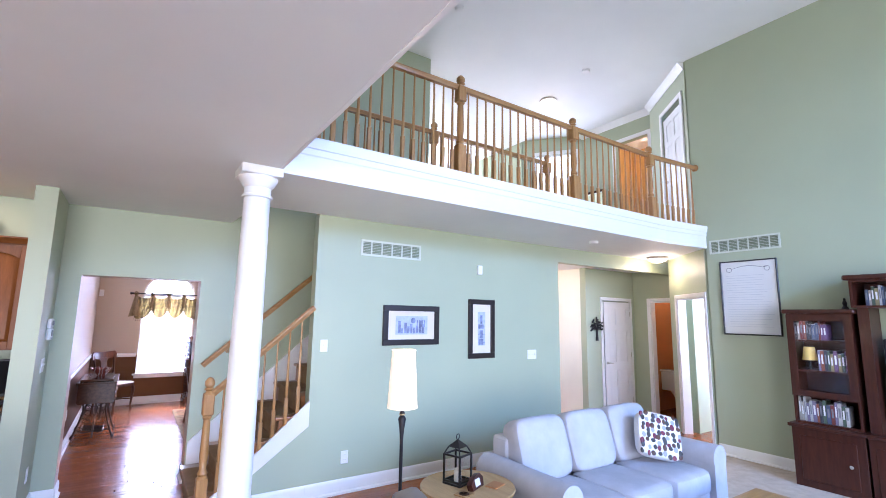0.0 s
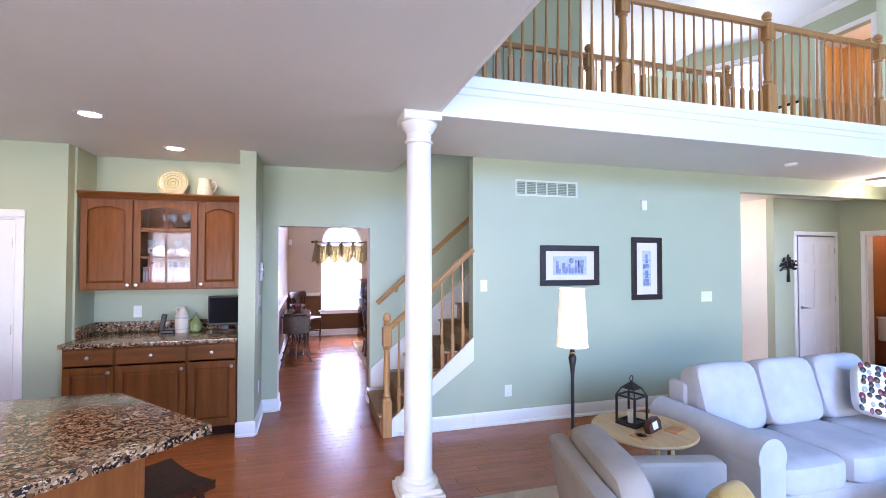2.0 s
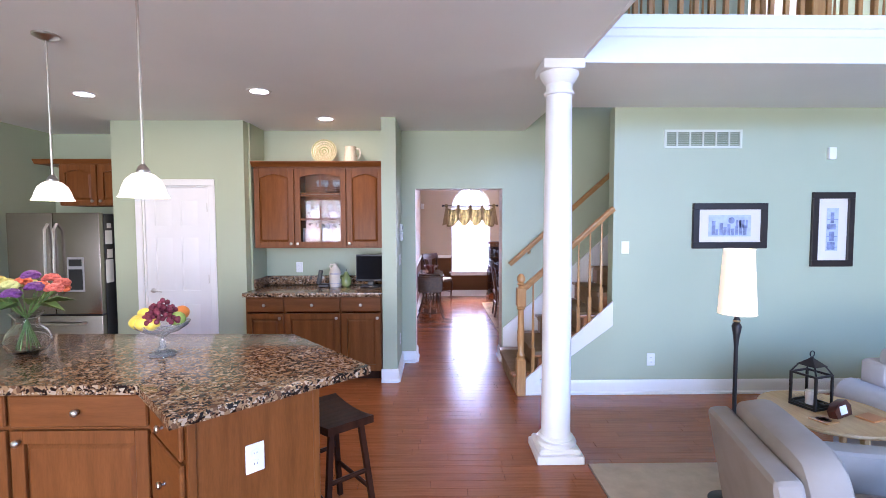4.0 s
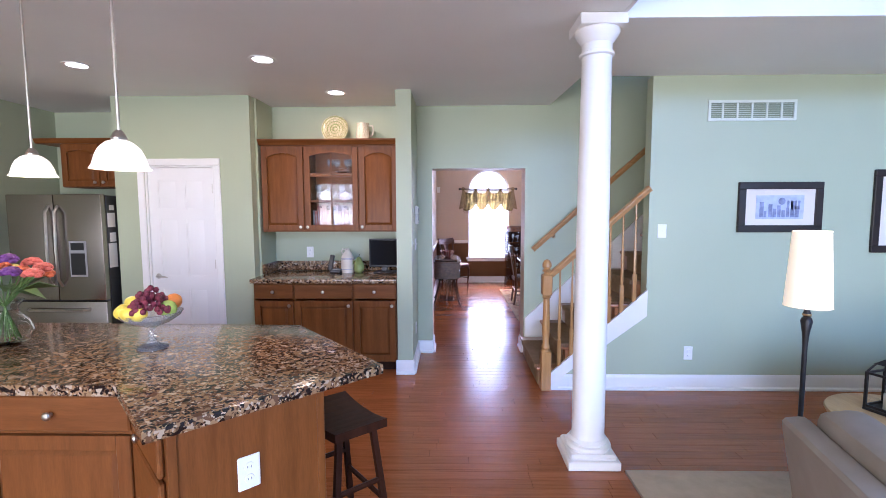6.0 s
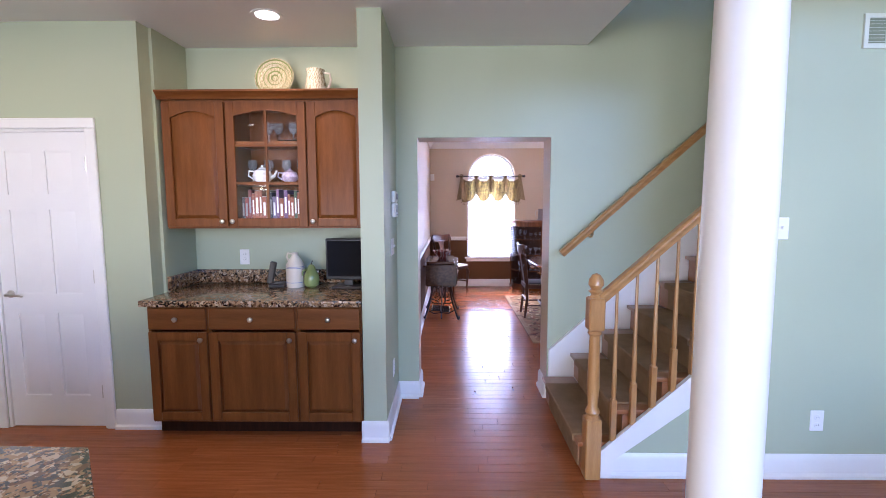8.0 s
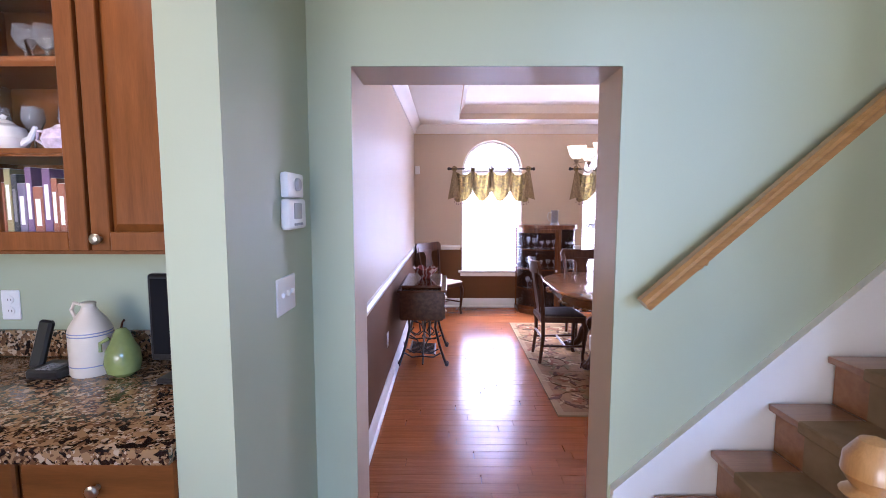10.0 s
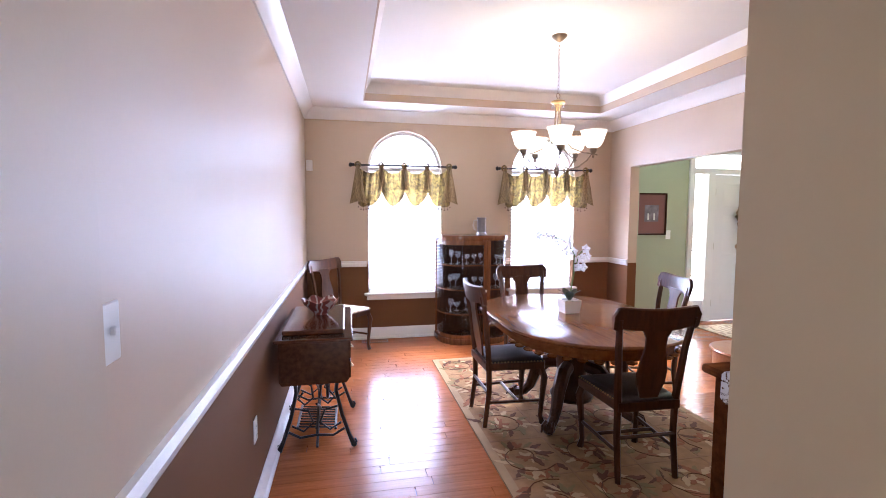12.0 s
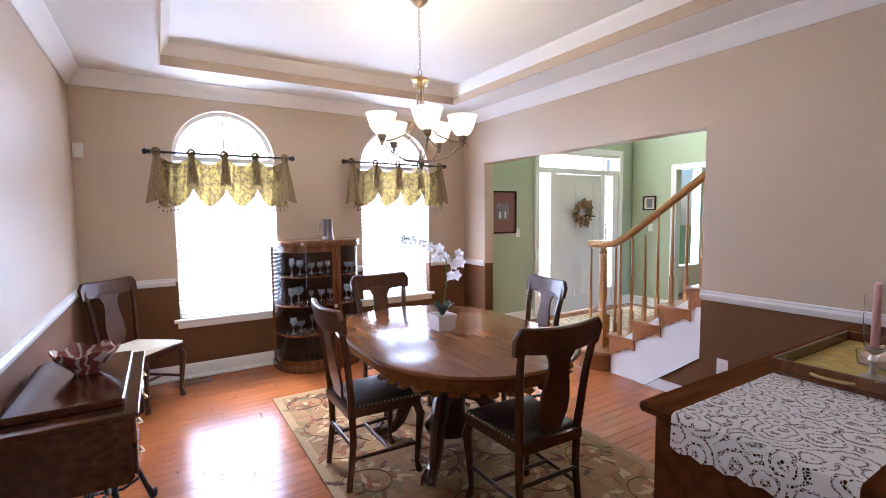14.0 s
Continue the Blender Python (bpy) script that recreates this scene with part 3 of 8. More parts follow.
mould("baseboard", [((1.585, WY), (5.03, WY), (0, -1)), ((-0.483, 5.91), (-0.483, OY), (1, 0)), ((-0.645, 5.91), (-0.467, 5.91), (0, -1)), ((-0.483, OY), (OL, OY), (0, -1)),
      ((RX, -3.2), (RX, RY), (-1, 0)), ((-3.43, 6.07), (-3.20, 6.07), (0, -1)), ((-2.37, 6.07), (-2.05, 6.07), (0, -1)), ((6.72, 6.45), (7.2, 6.45), (0, -1)), ((0.69, OY), (0.70, OY), (0, -1))],
      BASE, "white baseboard along the green walls", "baseboard")

# foyer
wall_x("wall_foyer_upper", M_GREEN, DY + 0.02, DY + 0.18, EX + 0.12, 9.6, 2.9, TOP, [(5.0, 3.3, 7.2, 5.0)], "sage green upper front wall with a window")
wall_x("wall_foyer_front", M_GREEN, DY + 0.02, DY + 0.18, EX + 0.12, 9.6, 0, 2.9, [(4.65, 0, 6.35, 2.36), (7.1, 0.5, 8.7, 2.3)], "sage green front wall of the foyer")
boxes("wall_foyer_east_upper", [(6.9, 8.22, 2.9, 7.02, DY, TOP)], M_GREEN, "sage green upper foyer wall", "wall")
wall_y("wall_foyer_east", M_GREEN, 6.68, 6.80, 7.2, DY, 0, 2.9, [(9.3, 0, 10.87, 2.10)], "sage green foyer wall with an opening to the study")
boxes("wall_study", [(9.5, 7.2, 0, 9.6, 11.6, C)], M_GREEN, "sage green study walls", "wall")
boxes("ceiling_study", [(6.80, 7.2, C, 9.6, 11.64, C + 0.05)], M_CEIL, "white study ceiling", "ceiling")
mould("baseboard_foyer", [((6.68, 10.95), (6.68, DY), (-1, 0)), ((EX + 0.13, DY + 0.02), (4.56, DY + 0.02), (0, -1)), ((6.44, DY + 0.02), (6.68, DY + 0.02), (0, -1))], BASE, "white baseboard of the foyer", "baseboard")

# ---- stairs, rails, column, doors, windows ----
BAL = [(0.0165, 0), (0.0165, 0.24), (0.012, 0.25), (0.017, 0.262), (0.017, 0.272), (0.011, 0.285), (0.0145, 0.32), (0.013, 0.45), (0.0085, 0.8), (0.0085, 1.0)]


def baluster(parent, x, y, z, h, mat):
    """A turned spindle with a square foot."""
    bm = bm_new()
    k = 0.0155
    box(bm, x - k, y - k, z, x + k, y + k, z + 0.24 * min(1, h / 0.85), 0.002)
    lathe(bm, [(r, zz * h) for r, zz in BAL[2:]], 8, (x, y, z))
    return part("baluster", bm, mat, parent)


def newel(parent, x, y, z, h, mat, w=0.04):
    bm = bm_new()
    box(bm, x - w, y - w, z, x + w, y + w, z + h * 0.30, 0.006)
    lathe(bm, [(w, 0.30 * h), (w * 0.75, 0.315 * h), (w * 0.95, 0.33 * h), (w * 0.62, 0.36 * h), (w * 0.8, 0.45 * h), (w * 0.66, 0.66 * h), (w * 0.62, 0.70 * h), (w * 0.9, 0.715 * h), (w * 0.7, 0.73 * h)], 16, (x, y, z))
    box(bm, x - w, y - w, z + 0.73 * h, x + w, y + w, z + 0.885 * h, 0.008)
    lathe(bm, [(w * 0.8, 0.885 * h), (w * 0.55, 0.90 * h), (w * 0.95, 0.915 * h), (w * 0.6, 0.925 * h), (w * 0.95, 0.945 * h), (w * 0.9, 0.97 * h), (w * 0.5, 0.993 * h), (0.002, h)], 16, (x, y, z))
    return part("newel_post", bm, mat, parent)


def rail_bar(parent, a, b, mat, name="handrail", w=0.03, h=0.026):
    """A moulded handrail between two points."""
    a, b = Vector(a), Vector(b)
    d = (b - a).normalized()
    s = Vector((-d.y, d.x, 0)).normalized()
    up = s.cross(d) * -1 if s.cross(d).z < 0 else s.cross(d)
    prof = [(-0.7, -1), (0.7, -1), (0.75, -0.3), (1, 0.1), (1, 0.6), (0.6, 1), (-0.6, 1), (-1, 0.6), (-1, 0.1), (-0.75, -0.3)]
    v = [tuple(p + s * (o * w) + up * (q * h)) for p in (a, b) for o, q in prof]
    n = len(prof)
    bm = bm_new()
    put(bm, v, [(i, (i + 1) % n, n + (i + 1) % n, n + i) for i in range(n)] + [tuple(range(n)), tuple(range(2 * n - 1, n - 1, -1))])
    return part(name, bm, mat, parent)


# back flight, climbing along the green wall
SX, RUN, RISE, SL = 0.67, 0.213, 0.19, 0.90
st = thing("staircase", "oak staircase with taupe carpet runner and white stringers", "staircase", SX, 5.5, 0)
for i in range(9):
    x, z = i * RUN, i * RISE
    bm = bm_new()
    ys = 0.05 if i < 4 else 0.17
    box(bm, x + 0.012, max(ys, 0.0), z, x + RUN + 0.02, 1.058, z + RISE - 0.028)
    part("riser", bm, M_OAKF, st)
    bm = bm_new()
    box(bm, x - 0.022, ys, z + RISE - 0.028, x + RUN + 0.012, 1.058, z + RISE, 0.009, seg=2)
    part("tread", bm, M_OAKF, st)
    bm = bm_new()
    box(bm, x - 0.030, max(ys, 0.13), z + RISE - 0.036, x + RUN + 0.012, 0.90, z + RISE + 0.008, 0.006)
    box(bm, x + 0.002, max(ys, 0.13), z + 0.008, x + 0.03, 0.90, z + RISE - 0.03)
    part("carpet_runner", bm, M_STAIRCARPET, st, "taupe carpet wrapped over the step")


def slope_at(x):
    return 0.235 + SL * (x - 0.853)


bm = bm_new()
prism(bm, [(0.755, 0), (0.83, 0), (0.83, 0.10), (1.585, slope_at(1.585) - 0.23), (1.585, slope_at(1.585)), (0.755, slope_at(0.755))], 'y', 5.51, 5.538)
prism(bm, [(0.70, 0.09), (0.757, 0.14), (0.757, slope_at(0.757)), (0.70, slope_at(0.70))], 'y', 5.512, 5.536)
tagged(part("stringer_outer", bm, M_TRIM), "white outer stringer of the stairs", "stringer", kind="structure")
bm = bm_new()
prism(bm, [(0.80, 0), (1.585, 0), (1.585, slope_at(1.585) - 0.1), (0.80, slope_at(0.80) - 0.1)], 'y', 5.54, 5.64)
solid("wall_under_stair", bm, M_GREEN, "sage green panel below the stringer", "wall")
mould("baseboard_stair", [((0.82, 5.54), (1.584, 5.54), (0, -1))], BASE, "white baseboard below the stairs", "baseboard")
bm = bm_new()
prism(bm, [(0.70, 0), (2.70, 0), (2.70, 0.40 + SL * 2.0), (0.70, 0.40)], 'y', 6.566, 6.589)
prism(bm, [(0.70, 0.375), (2.70, 0.375 + SL * 2.0), (2.70, 0.40 + SL * 2.0), (0.70, 0.40)], 'y', 6.552, 6.57)
solid("stringer_wall", bm, M_TRIM, "white skirt board beside the stairs", "stringer")
sr = thing("stair_railing", "honey oak stair railing with turned balusters", "railing", 0.72, 5.53, 0)
newel(sr, 0, 0, 0, 1.16, M_OAK, 0.043)
rail_bar(sr, (0.03, 0, 1.02), (0.86, 0, 1.02 + 0.83 * 0.90), M_OAKX)
for i in range(8):
    x = 0.115 + i * 0.1065
    if x < 0.85:
        z0 = max(slope_at(x + 0.72) - 0.005, 0.2)
        baluster(sr, x, 0, z0, 1.02 + (x - 0.03) * 0.90 - z0 - 0.02, M_OAK)
hr = thing("wall_handrail", "honey oak handrail on brass brackets beside the stairs", "handrail", 0.764, 6.50, 1.16)
rail_bar(hr, (0, 0, 0), (1.9, 0, 1.9 * 0.897), M_OAKX, "rail")
for x in (0.24, 1.35):
    bm = bm_new()
    tube(bm, [(x, 0.02, x * 0.897 - 0.03), (x, 0.03, x * 0.897 - 0.07), (x, 0.085, x * 0.897 - 0.08)], 0.006)
    lathe(bm, [(0.02, 0), (0.02, 0.006), (0.008, 0.012)], 12, m=pose(x, 0.088, x * 0.897 - 0.08, 90))
    part("bracket", bm, M_BRASS, hr, "brass bracket")

# balcony railings
br = thing("balcony_railing", "honey oak balcony railing with turned balusters", "railing", 0, 0, UP)


def front_y(x):
    return 4.44 + 0.006 * (x - 0.9)


for x in (2.53, 4.13, 5.64):
    newel(br, x, front_y(x), 0, 1.0, M_OAK, 0.045)
for a, b in ((0.92, 2.49), (2.57, 4.09), (4.17, 5.60)):
    rail_bar(br, (a, front_y(a), 0.87), (b, front_y(b), 0.87), M_OAKX)
    n = round((b - a) / 0.107)
    for i in range(n):
        x = a + (i + 0.5) * (b - a) / n
        baluster(br, x, front_y(x), 0, 0.85, M_OAK)
    bm = bm_new()
    box(bm, a - 0.05, front_y(a) - 0.06, 0.0, b + 0.05, front_y(b) + 0.045, 0.018, 0.005)
    part("shoe_rail", bm, M_OAKX, br)
rail_bar(br, (5.68, front_y(5.68), 0.87), (6.60, 4.38, 0.87), M_OAKX)
for i in range(8):
    f = 0.92 * (i + 0.7) / 8.4
    baluster(br, 5.68 + f, front_y(5.68) + f / 0.92 * (4.38 - front_y(5.68)), 0, 0.85, M_OAK)
bm = bm_new()
lathe(bm, [(0.05, 0), (0.05, 0.012), (0.035, 0.022)], 16, m=pose(6.63, 4.38, 0.87, 0, -90))
part("rosette", bm, M_OAK, br)
b2 = thing("landing_railing", "honey oak railing on the foyer side of the balcony", "railing", 0, 5.50, UP)
for x in (2.90, 4.80):
    newel(b2, x, 0, 0, 1.0, M_OAK, 0.045)
for a, b in ((0.95, 2.86), (2.94, 4.76)):
    rail_bar(b2, (a, 0, 0.87), (b, 0, 0.87), M_OAKX)
    n = round((b - a) / 0.112)
    for i in range(n):
        baluster(b2, a + (i + 0.5) * (b - a) / n, 0, 0, 0.85, M_OAK)

# column
co = thing("column", "white round column with moulded base and capital", "column", 0.762, 4.40, 0)
bm = bm_new()
box(bm, -0.16, -0.16, 0, 0.16, 0.16, 0.055, 0.005)
box(bm, -0.143, -0.143, 0.055, 0.143, 0.143, 0.09, 0.012)
lathe(bm, [(0.137, 0.09), (0.142, 0.105), (0.136, 0.12), (0.118, 0.127), (0.121, 0.14), (0.108, 0.155)], 40)
part("base", bm, M_TRIM, co)
bm = bm_new()
lathe(bm, [(0.106, 0.15), (0.100, 0.18), (0.099, 0.9), (0.094, 1.7), (0.086, 2.47), (0.088, 2.49)], 40)
part("shaft", bm, M_TRIM, co)
bm = bm_new()
lathe(bm, [(0.088, 2.485), (0.101, 2.492), (0.101, 2.507), (0.088, 2.514), (0.088, 2.56), (0.098, 2.57), (0.118, 2.60), (0.13, 2.625), (0.13, 2.635)], 40)
box(bm, -0.135, -0.135, 2.635, 0.135, 0.135, C - 0.003, 0.004)
part("capital", bm, M_TRIM, co)


def leaf(name, label, w, h, x, y, z, rz, hinge_right=True, category="door", handle=True, mat=None, both=False):
    """A six-panel door leaf: local x along the leaf, face towards -y."""
    mat = mat or M_DOOR
    d = thing(name, label, category, x, y, z, rz, kind="structure")
    bm = bm_new()
    box(bm, 0, 0.008, 0, w, 0.032, h)
    s, mid = 0.115 * w / 0.75, 0.10 * w / 0.75
    zs = [(0.0, 0.22), (0.80, 0.93), (1.50, 1.60), (h - 0.12, h)]
    for a, b in ((0, s), (w / 2 - mid / 2, w / 2 + mid / 2), (w - s, w)):
        box(bm, a, 0, 0, b, 0.04, h)
    for a, b in zs:
        box(bm, s, 0, a, w / 2 - mid / 2, 0.04, b)
        box(bm, w / 2 + mid / 2, 0, a, w - s, 0.04, b)
    part("leaf", bm, mat, d)
    for (a, b) in ((s, w / 2 - mid / 2), (w / 2 + mid / 2, w - s)):
        for k in range(3):
            bm = bm_new()
            z0, z1 = zs[k][1], zs[k + 1][0]
            v = []
            for o, yy in ((0.012, 0.0085), (0.035, 0.001)):
                v += [(a + o, yy, z0 + o), (b - o, yy, z0 + o), (b - o, yy, z1 - o), (a + o, yy, z1 - o)]
            put(bm, v, [(4, 5, 6, 7), (0, 1, 5, 4), (1, 2, 6, 5), (2, 3, 7, 6), (3, 0, 4, 7)])
            part("panel", bm, mat, d)
    if handle:
        hx = 0.06 if hinge_right else w - 0.06
        sg = 1 if hinge_right else -1
        bm = bm_new()
        lathe(bm, [(0.026, 0), (0.026, 0.006), (0.011, 0.012), (0.011, 0.04)], 16, m=pose(hx, 0, 0.93, 90))
        tube(bm, [(hx, -0.042, 0.93), (hx + sg * 0.02, -0.046, 0.932), (hx + sg * 0.09, -0.044, 0.925), (hx + sg * 0.11, -0.04, 0.918)], [0.011, 0.010, 0.008, 0.006])
        part("lever_handle", bm, M_NICKEL, d, "satin nickel lever handle")
    for zz in (0.25, 1.05, 1.80):
        bm = bm_new()
        tube(bm, [((w - 0.004) if hinge_right else 0.004, -0.006, zz - 0.045), ((w - 0.004) if hinge_right else 0.004, -0.006, zz + 0.045)], 0.007)
        part("hinge", bm, M_NICKEL, d)
    return d


def casing(name, m, w, h, label, t=0.06, depth=0.02, jamb=0.12):
    """Door casing round an opening of local width w, standing proud towards -y."""
    bm = bm_new()
    for r in ((-t, -depth, 0, 0, 0, h), (w, -depth, 0, w + t, 0, h), (-t, -depth, h, w + t, 0, h + t)):
        box(bm, *r, 0.005, m=m)
    for r in ((0, 0, 0, 0.018, jamb, h), (w - 0.018, 0, 0, w, jamb, h), (0, 0, h - 0.018, w, jamb, h)):
        box(bm, *r, m=m)
    return solid(name, bm, M_TRIM, label, "trim")


casing("trim_pantry_door", pose(-3.13, 6.07, 0), 0.69, 2.03, "white casing of the pantry door", 0.066)
leaf("door_pantry", "closed white six-panel pantry door with nickel lever", 0.65, 2.005, -3.11, 6.085, 0.005, 0)
casing("trim_hall_door", pose(7.16, 6.45, 0), 0.80, 2.04, "white casing of the back hall door", 0.06, 0.02, 0.001)
leaf("door_back_hall", "closed white six-panel hall door with nickel lever", 0.76, 2.015, 7.18, 6.43, 0.005, 0)
casing("trim_bath_door", pose(8.1, 6.1, 0, 0, 0, -90), 0.60, 2.04, "white casing of the bathroom doorway")
casing("trim_slanting_door", SM @ pose(1.0, 0.06, 0, 0, 0, 180), 0.93, 2.04, "white casing of the slanting doorway")
lf = leaf("door_slanting", "white six-panel door standing open inwards", 0.76, 2.0, 0, 0, 0.005, 0)
lf.matrix_basis = SM @ pose(0.09, -0.07, 0.005, 0, 0, -88)

# upper doorway on the slanting wall and hall
bm = bm_new()
for r in ((0.10, 0.062, UP, 0.17, 0.085, 5.08), (0.92, 0.062, UP, 0.99, 0.085, 5.08), (0.10, 0.062, 5.08, 0.99, 0.085, 5.15)):
    box(bm, *r, 0.004, m=SU)
solid("trim_upper_door", bm, M_TRIM, "white casing of the upper bedroom door", "trim")
ud = leaf("door_upper_bedroom", "white six-panel bedroom door on the balcony", 0.74, 2.0, 0, 0, UP, 0, handle=True)
ud.matrix_basis = SU @ pose(0.915, 0.045, UP + 0.005, 0, 0, 180)
bm = bm_new()
for r in ((7.635, 5.63, UP, 7.66, 5.70, 5.16), (7.635, 6.39, UP, 7.66, 6.46, 5.16), (7.635, 5.70, 5.09, 7.66, 6.39, 5.16)):
    box(bm, *r, 0.004)
solid("trim_lit_bedroom", bm, M_TRIM, "white casing of the lit bedroom doorway", "trim")
bm = bm_new()
for r in ((0.08, 0.06, UP, 0.15, 0.08, 5.25), (0.95, 0.06, UP, 1.02, 0.08, 5.25), (0.15, 0.06, 5.18, 0.95, 0.08, 5.25), (0.535, -0.02, UP + 0.1, 0.565, 0.02, 5.14), (0.15, -0.02, 4.1, 0.95, 0.02, 4.13), (0.15, -0.03, UP + 0.01, 0.95, 0.03, UP + 0.1), (0.15, -0.03, 5.14, 0.95, 0.03, 5.18)):
    box(bm, *r, 0.003, m=LM)
solid("trim_landing_window", bm, M_TRIM, "white frame of the landing window", "trim")

# round-headed dining windows with blinds
def arch_window(name, x0, x1):
    w = thing(name, "round-headed white window with lowered blinds", "window", x0, DY, 0, kind="structure")
    W = x1 - x0
    r, n = W / 2, 20
    bm = bm_new()
    f = 0.035
    box(bm, 0, 0.08, SILL, f, 0.13, SPR)
    box(bm, W - f, 0.08, SILL, W, 0.13, SPR)
    box(bm, f, 0.08, SILL, W - f, 0.13, SILL + f)
    box(bm, f, 0.08, SPR - 0.02, W - f, 0.13, SPR + 0.02)
    box(bm, f, 0.09, 1.27, W - f, 0.125, 1.30)
    for i in range(n):
        a, b = math.pi * i / n, math.pi * (i + 1) / n
        q = [(r - r * math.cos(a), SPR + r * math.sin(a)), (r - r * math.cos(b), SPR + r * math.sin(b)),
             (r - (r - f) * math.cos(b), SPR + (r - f) * math.sin(b)), (r - (r - f) * math.cos(a), SPR + (r - f) * math.sin(a))]
        prism(bm, q, 'y', 0.08, 0.13)
    for a in (45, 90, 135):
        e = (r - (r - f) * math.cos(radians(a)), SPR + (r - f) * math.sin(radians(a)))
        tube(bm, [(r, 0.105, SPR), (e[0], 0.105, e[1])], 0.009, 6)
    part("window_frame", bm, M_TRIM, w)
    bm = bm_new()
    box(bm, f, 0.103, SILL + f, W - f, 0.107, SPR - 0.02)
    p = part("pane", bm, M_GLASS, w)
    p.visible_shadow = False
    bm = bm_new()
    prism(bm, [(r, SPR)] + [(r - (r - f) * math.cos(math.pi * i / n), SPR + (r - f) * math.sin(math.pi * i / n)) for i in range(n + 1)], 'y', 0.103, 0.107)
    p = part("pane", bm, M_GLASS, w)
    p.visible_shadow = False
    bm = bm_new()
    box(bm, -0.05, -0.045, SILL - 0.03, W + 0.05, 0.085, SILL, 0.008)
    box(bm, -0.02, -0.02, SILL - 0.085, W + 0.02, -0.001, SILL - 0.03, 0.005)
    part("window_sill", bm, M_TRIM, w)
    for i in range(35):
        z = SILL + 0.014 + i * 0.041
        bm = bm_new()
        box(bm, 0.015, -0.019, -0.001, W - 0.015, 0.019, 0.001, m=pose(0, 0.045, z, 38))
        part("blind_slat", bm, M_BLIND, w)
    bm = bm_new()
    box(bm, 0.01, 0.02, SPR - 0.035, W - 0.01, 0.07, SPR + 0.01, 0.004)
    part("headrail", bm, M_TRIM, w)
    return w


M_BLIND = paint("white_blind_slat", (0.86, 0.86, 0.86), 0.4, 0.01, 3, 50, 0.0)
BT = M_BLIND.node_tree
bl_mx, bl_tr = BT.nodes.new("ShaderNodeMixShader"), BT.nodes.new("ShaderNodeBsdfTransparent")
bl_mx.inputs[0].default_value = 0.12
BT.links.new(BT.nodes["Principled BSDF"].outputs[0], bl_mx.inputs[1])
BT.links.new(bl_tr.outputs[0], bl_mx.inputs[2])
BT.links.new(bl_mx.outputs[0], BT.nodes["Material Output"].inputs[0])
arch_window("window_1", *W1)
arch_window("window_2", *W2)

# front door with sidelights and transom
FD = DY + 0.02
fdm = thing("front_door_frame", "white front door frame with sidelights and transom", "door frame", 4.65, FD, 0, kind="structure")
bm = bm_new()
for r in ((-0.08, -0.03, 0, 0.0, 0, 2.44), (1.70, -0.03, 0, 1.78, 0, 2.44), (0, -0.03, 2.36, 1.70, 0, 2.44), (0, 0.0, 2.05, 1.70, 0.12, 2.13), (0.0, 0.0, 0, 0.03, 0.12, 2.05),
          (0.24, 0.0, 0, 0.36, 0.12, 2.05), (1.30, 0.0, 0, 1.40, 0.12, 2.05), (1.58, 0, 0, 1.70, 0.12, 2.05), (0, 0, 2.32, 1.70, 0.12, 2.36),
          (0.03, 0.02, 0, 0.24, 0.1, 0.30), (1.40, 0.02, 0, 1.58, 0.1, 0.30), (1.37, 0.03, 2.13, 1.40, 0.09, 2.32)):
    box(bm, *r, 0.003)
for k in range(1, 5):
    for a, b in ((0.03, 0.24), (1.40, 1.58)):
        box(bm, a, 0.04, 0.30 + k * 0.35 - 0.008, b, 0.07, 0.30 + k * 0.35 + 0.008)
part("frame", bm, M_TRIM, fdm)
for r in ((0.03, 0.055, 0.30, 0.24, 0.059, 2.05), (1.40, 0.055, 0.30, 1.58, 0.059, 2.05), (0, 0.055, 2.13, 1.70, 0.059, 2.32)):
    bm = bm_new()
    box(bm, *r)
    part("pane", bm, M_GLASS, fdm).visible_shadow = False
leaf("door_front", "closed white six-panel front door", 0.93, 2.04, 5.015, FD + 0.02, 0.005, 0, False)

# foyer flight, seen across the dining room
fs = thing("foyer_staircase", "oak foyer staircase with scrolled white stringer", "staircase", 3.62, 9.86, 0)
bm = bm_new()
lathe(bm, [(0.30, 0), (0.30, 0.15)], 28, (0.22, 0.0, 0))
box(bm, 0.2, -0.32, 0, 1.30, 0.25, 0.15)
part("starting_step", bm, M_OAKF, fs)
bm = bm_new()
lathe(bm, [(0.325, 0.15), (0.335, 0.165), (0.325, 0.18)], 28, (0.22, 0.0, 0))
box(bm, 0.2, -0.35, 0.152, 1.30, 0.28, 0.181, 0.008)
part("tread", bm, M_OAKF, fs)
for i in range(1, 8):
    y, z = -0.05 - 0.245 * (i - 1) - 0.20, 0.18 * i
    bm = bm_new()
    box(bm, 0.06, y - 0.26, z, 1.30, y, z + 0.152)
    part("riser", bm, M_OAKF, fs)
    bm = bm_new()
    box(bm, 0.0, y - 0.26, z + 0.152, 1.30, y + 0.03, z + 0.181, 0.009, seg=2)
    part("tread", bm, M_OAKF, fs)
    bm = bm_new()
    pts = [(y - 0.26, z + 0.152), (y - 0.26, z + 0.085), (y - 0.235, z + 0.10), (y - 0.20, z + 0.10), (y - 0.17, z + 0.075), (y - 0.13, z + 0.07), (y - 0.10, z + 0.035), (y - 0.06, z + 0.03), (y - 0.03, z + 0.0), (y + 0.0, z), (y + 0.0, z + 0.152)]
    prism(bm, pts, 'x', 0.008, 0.0585)
    part("scroll_bracket", bm, M_OAKF, fs, "oak scrolled step bracket")
bm = bm_new()
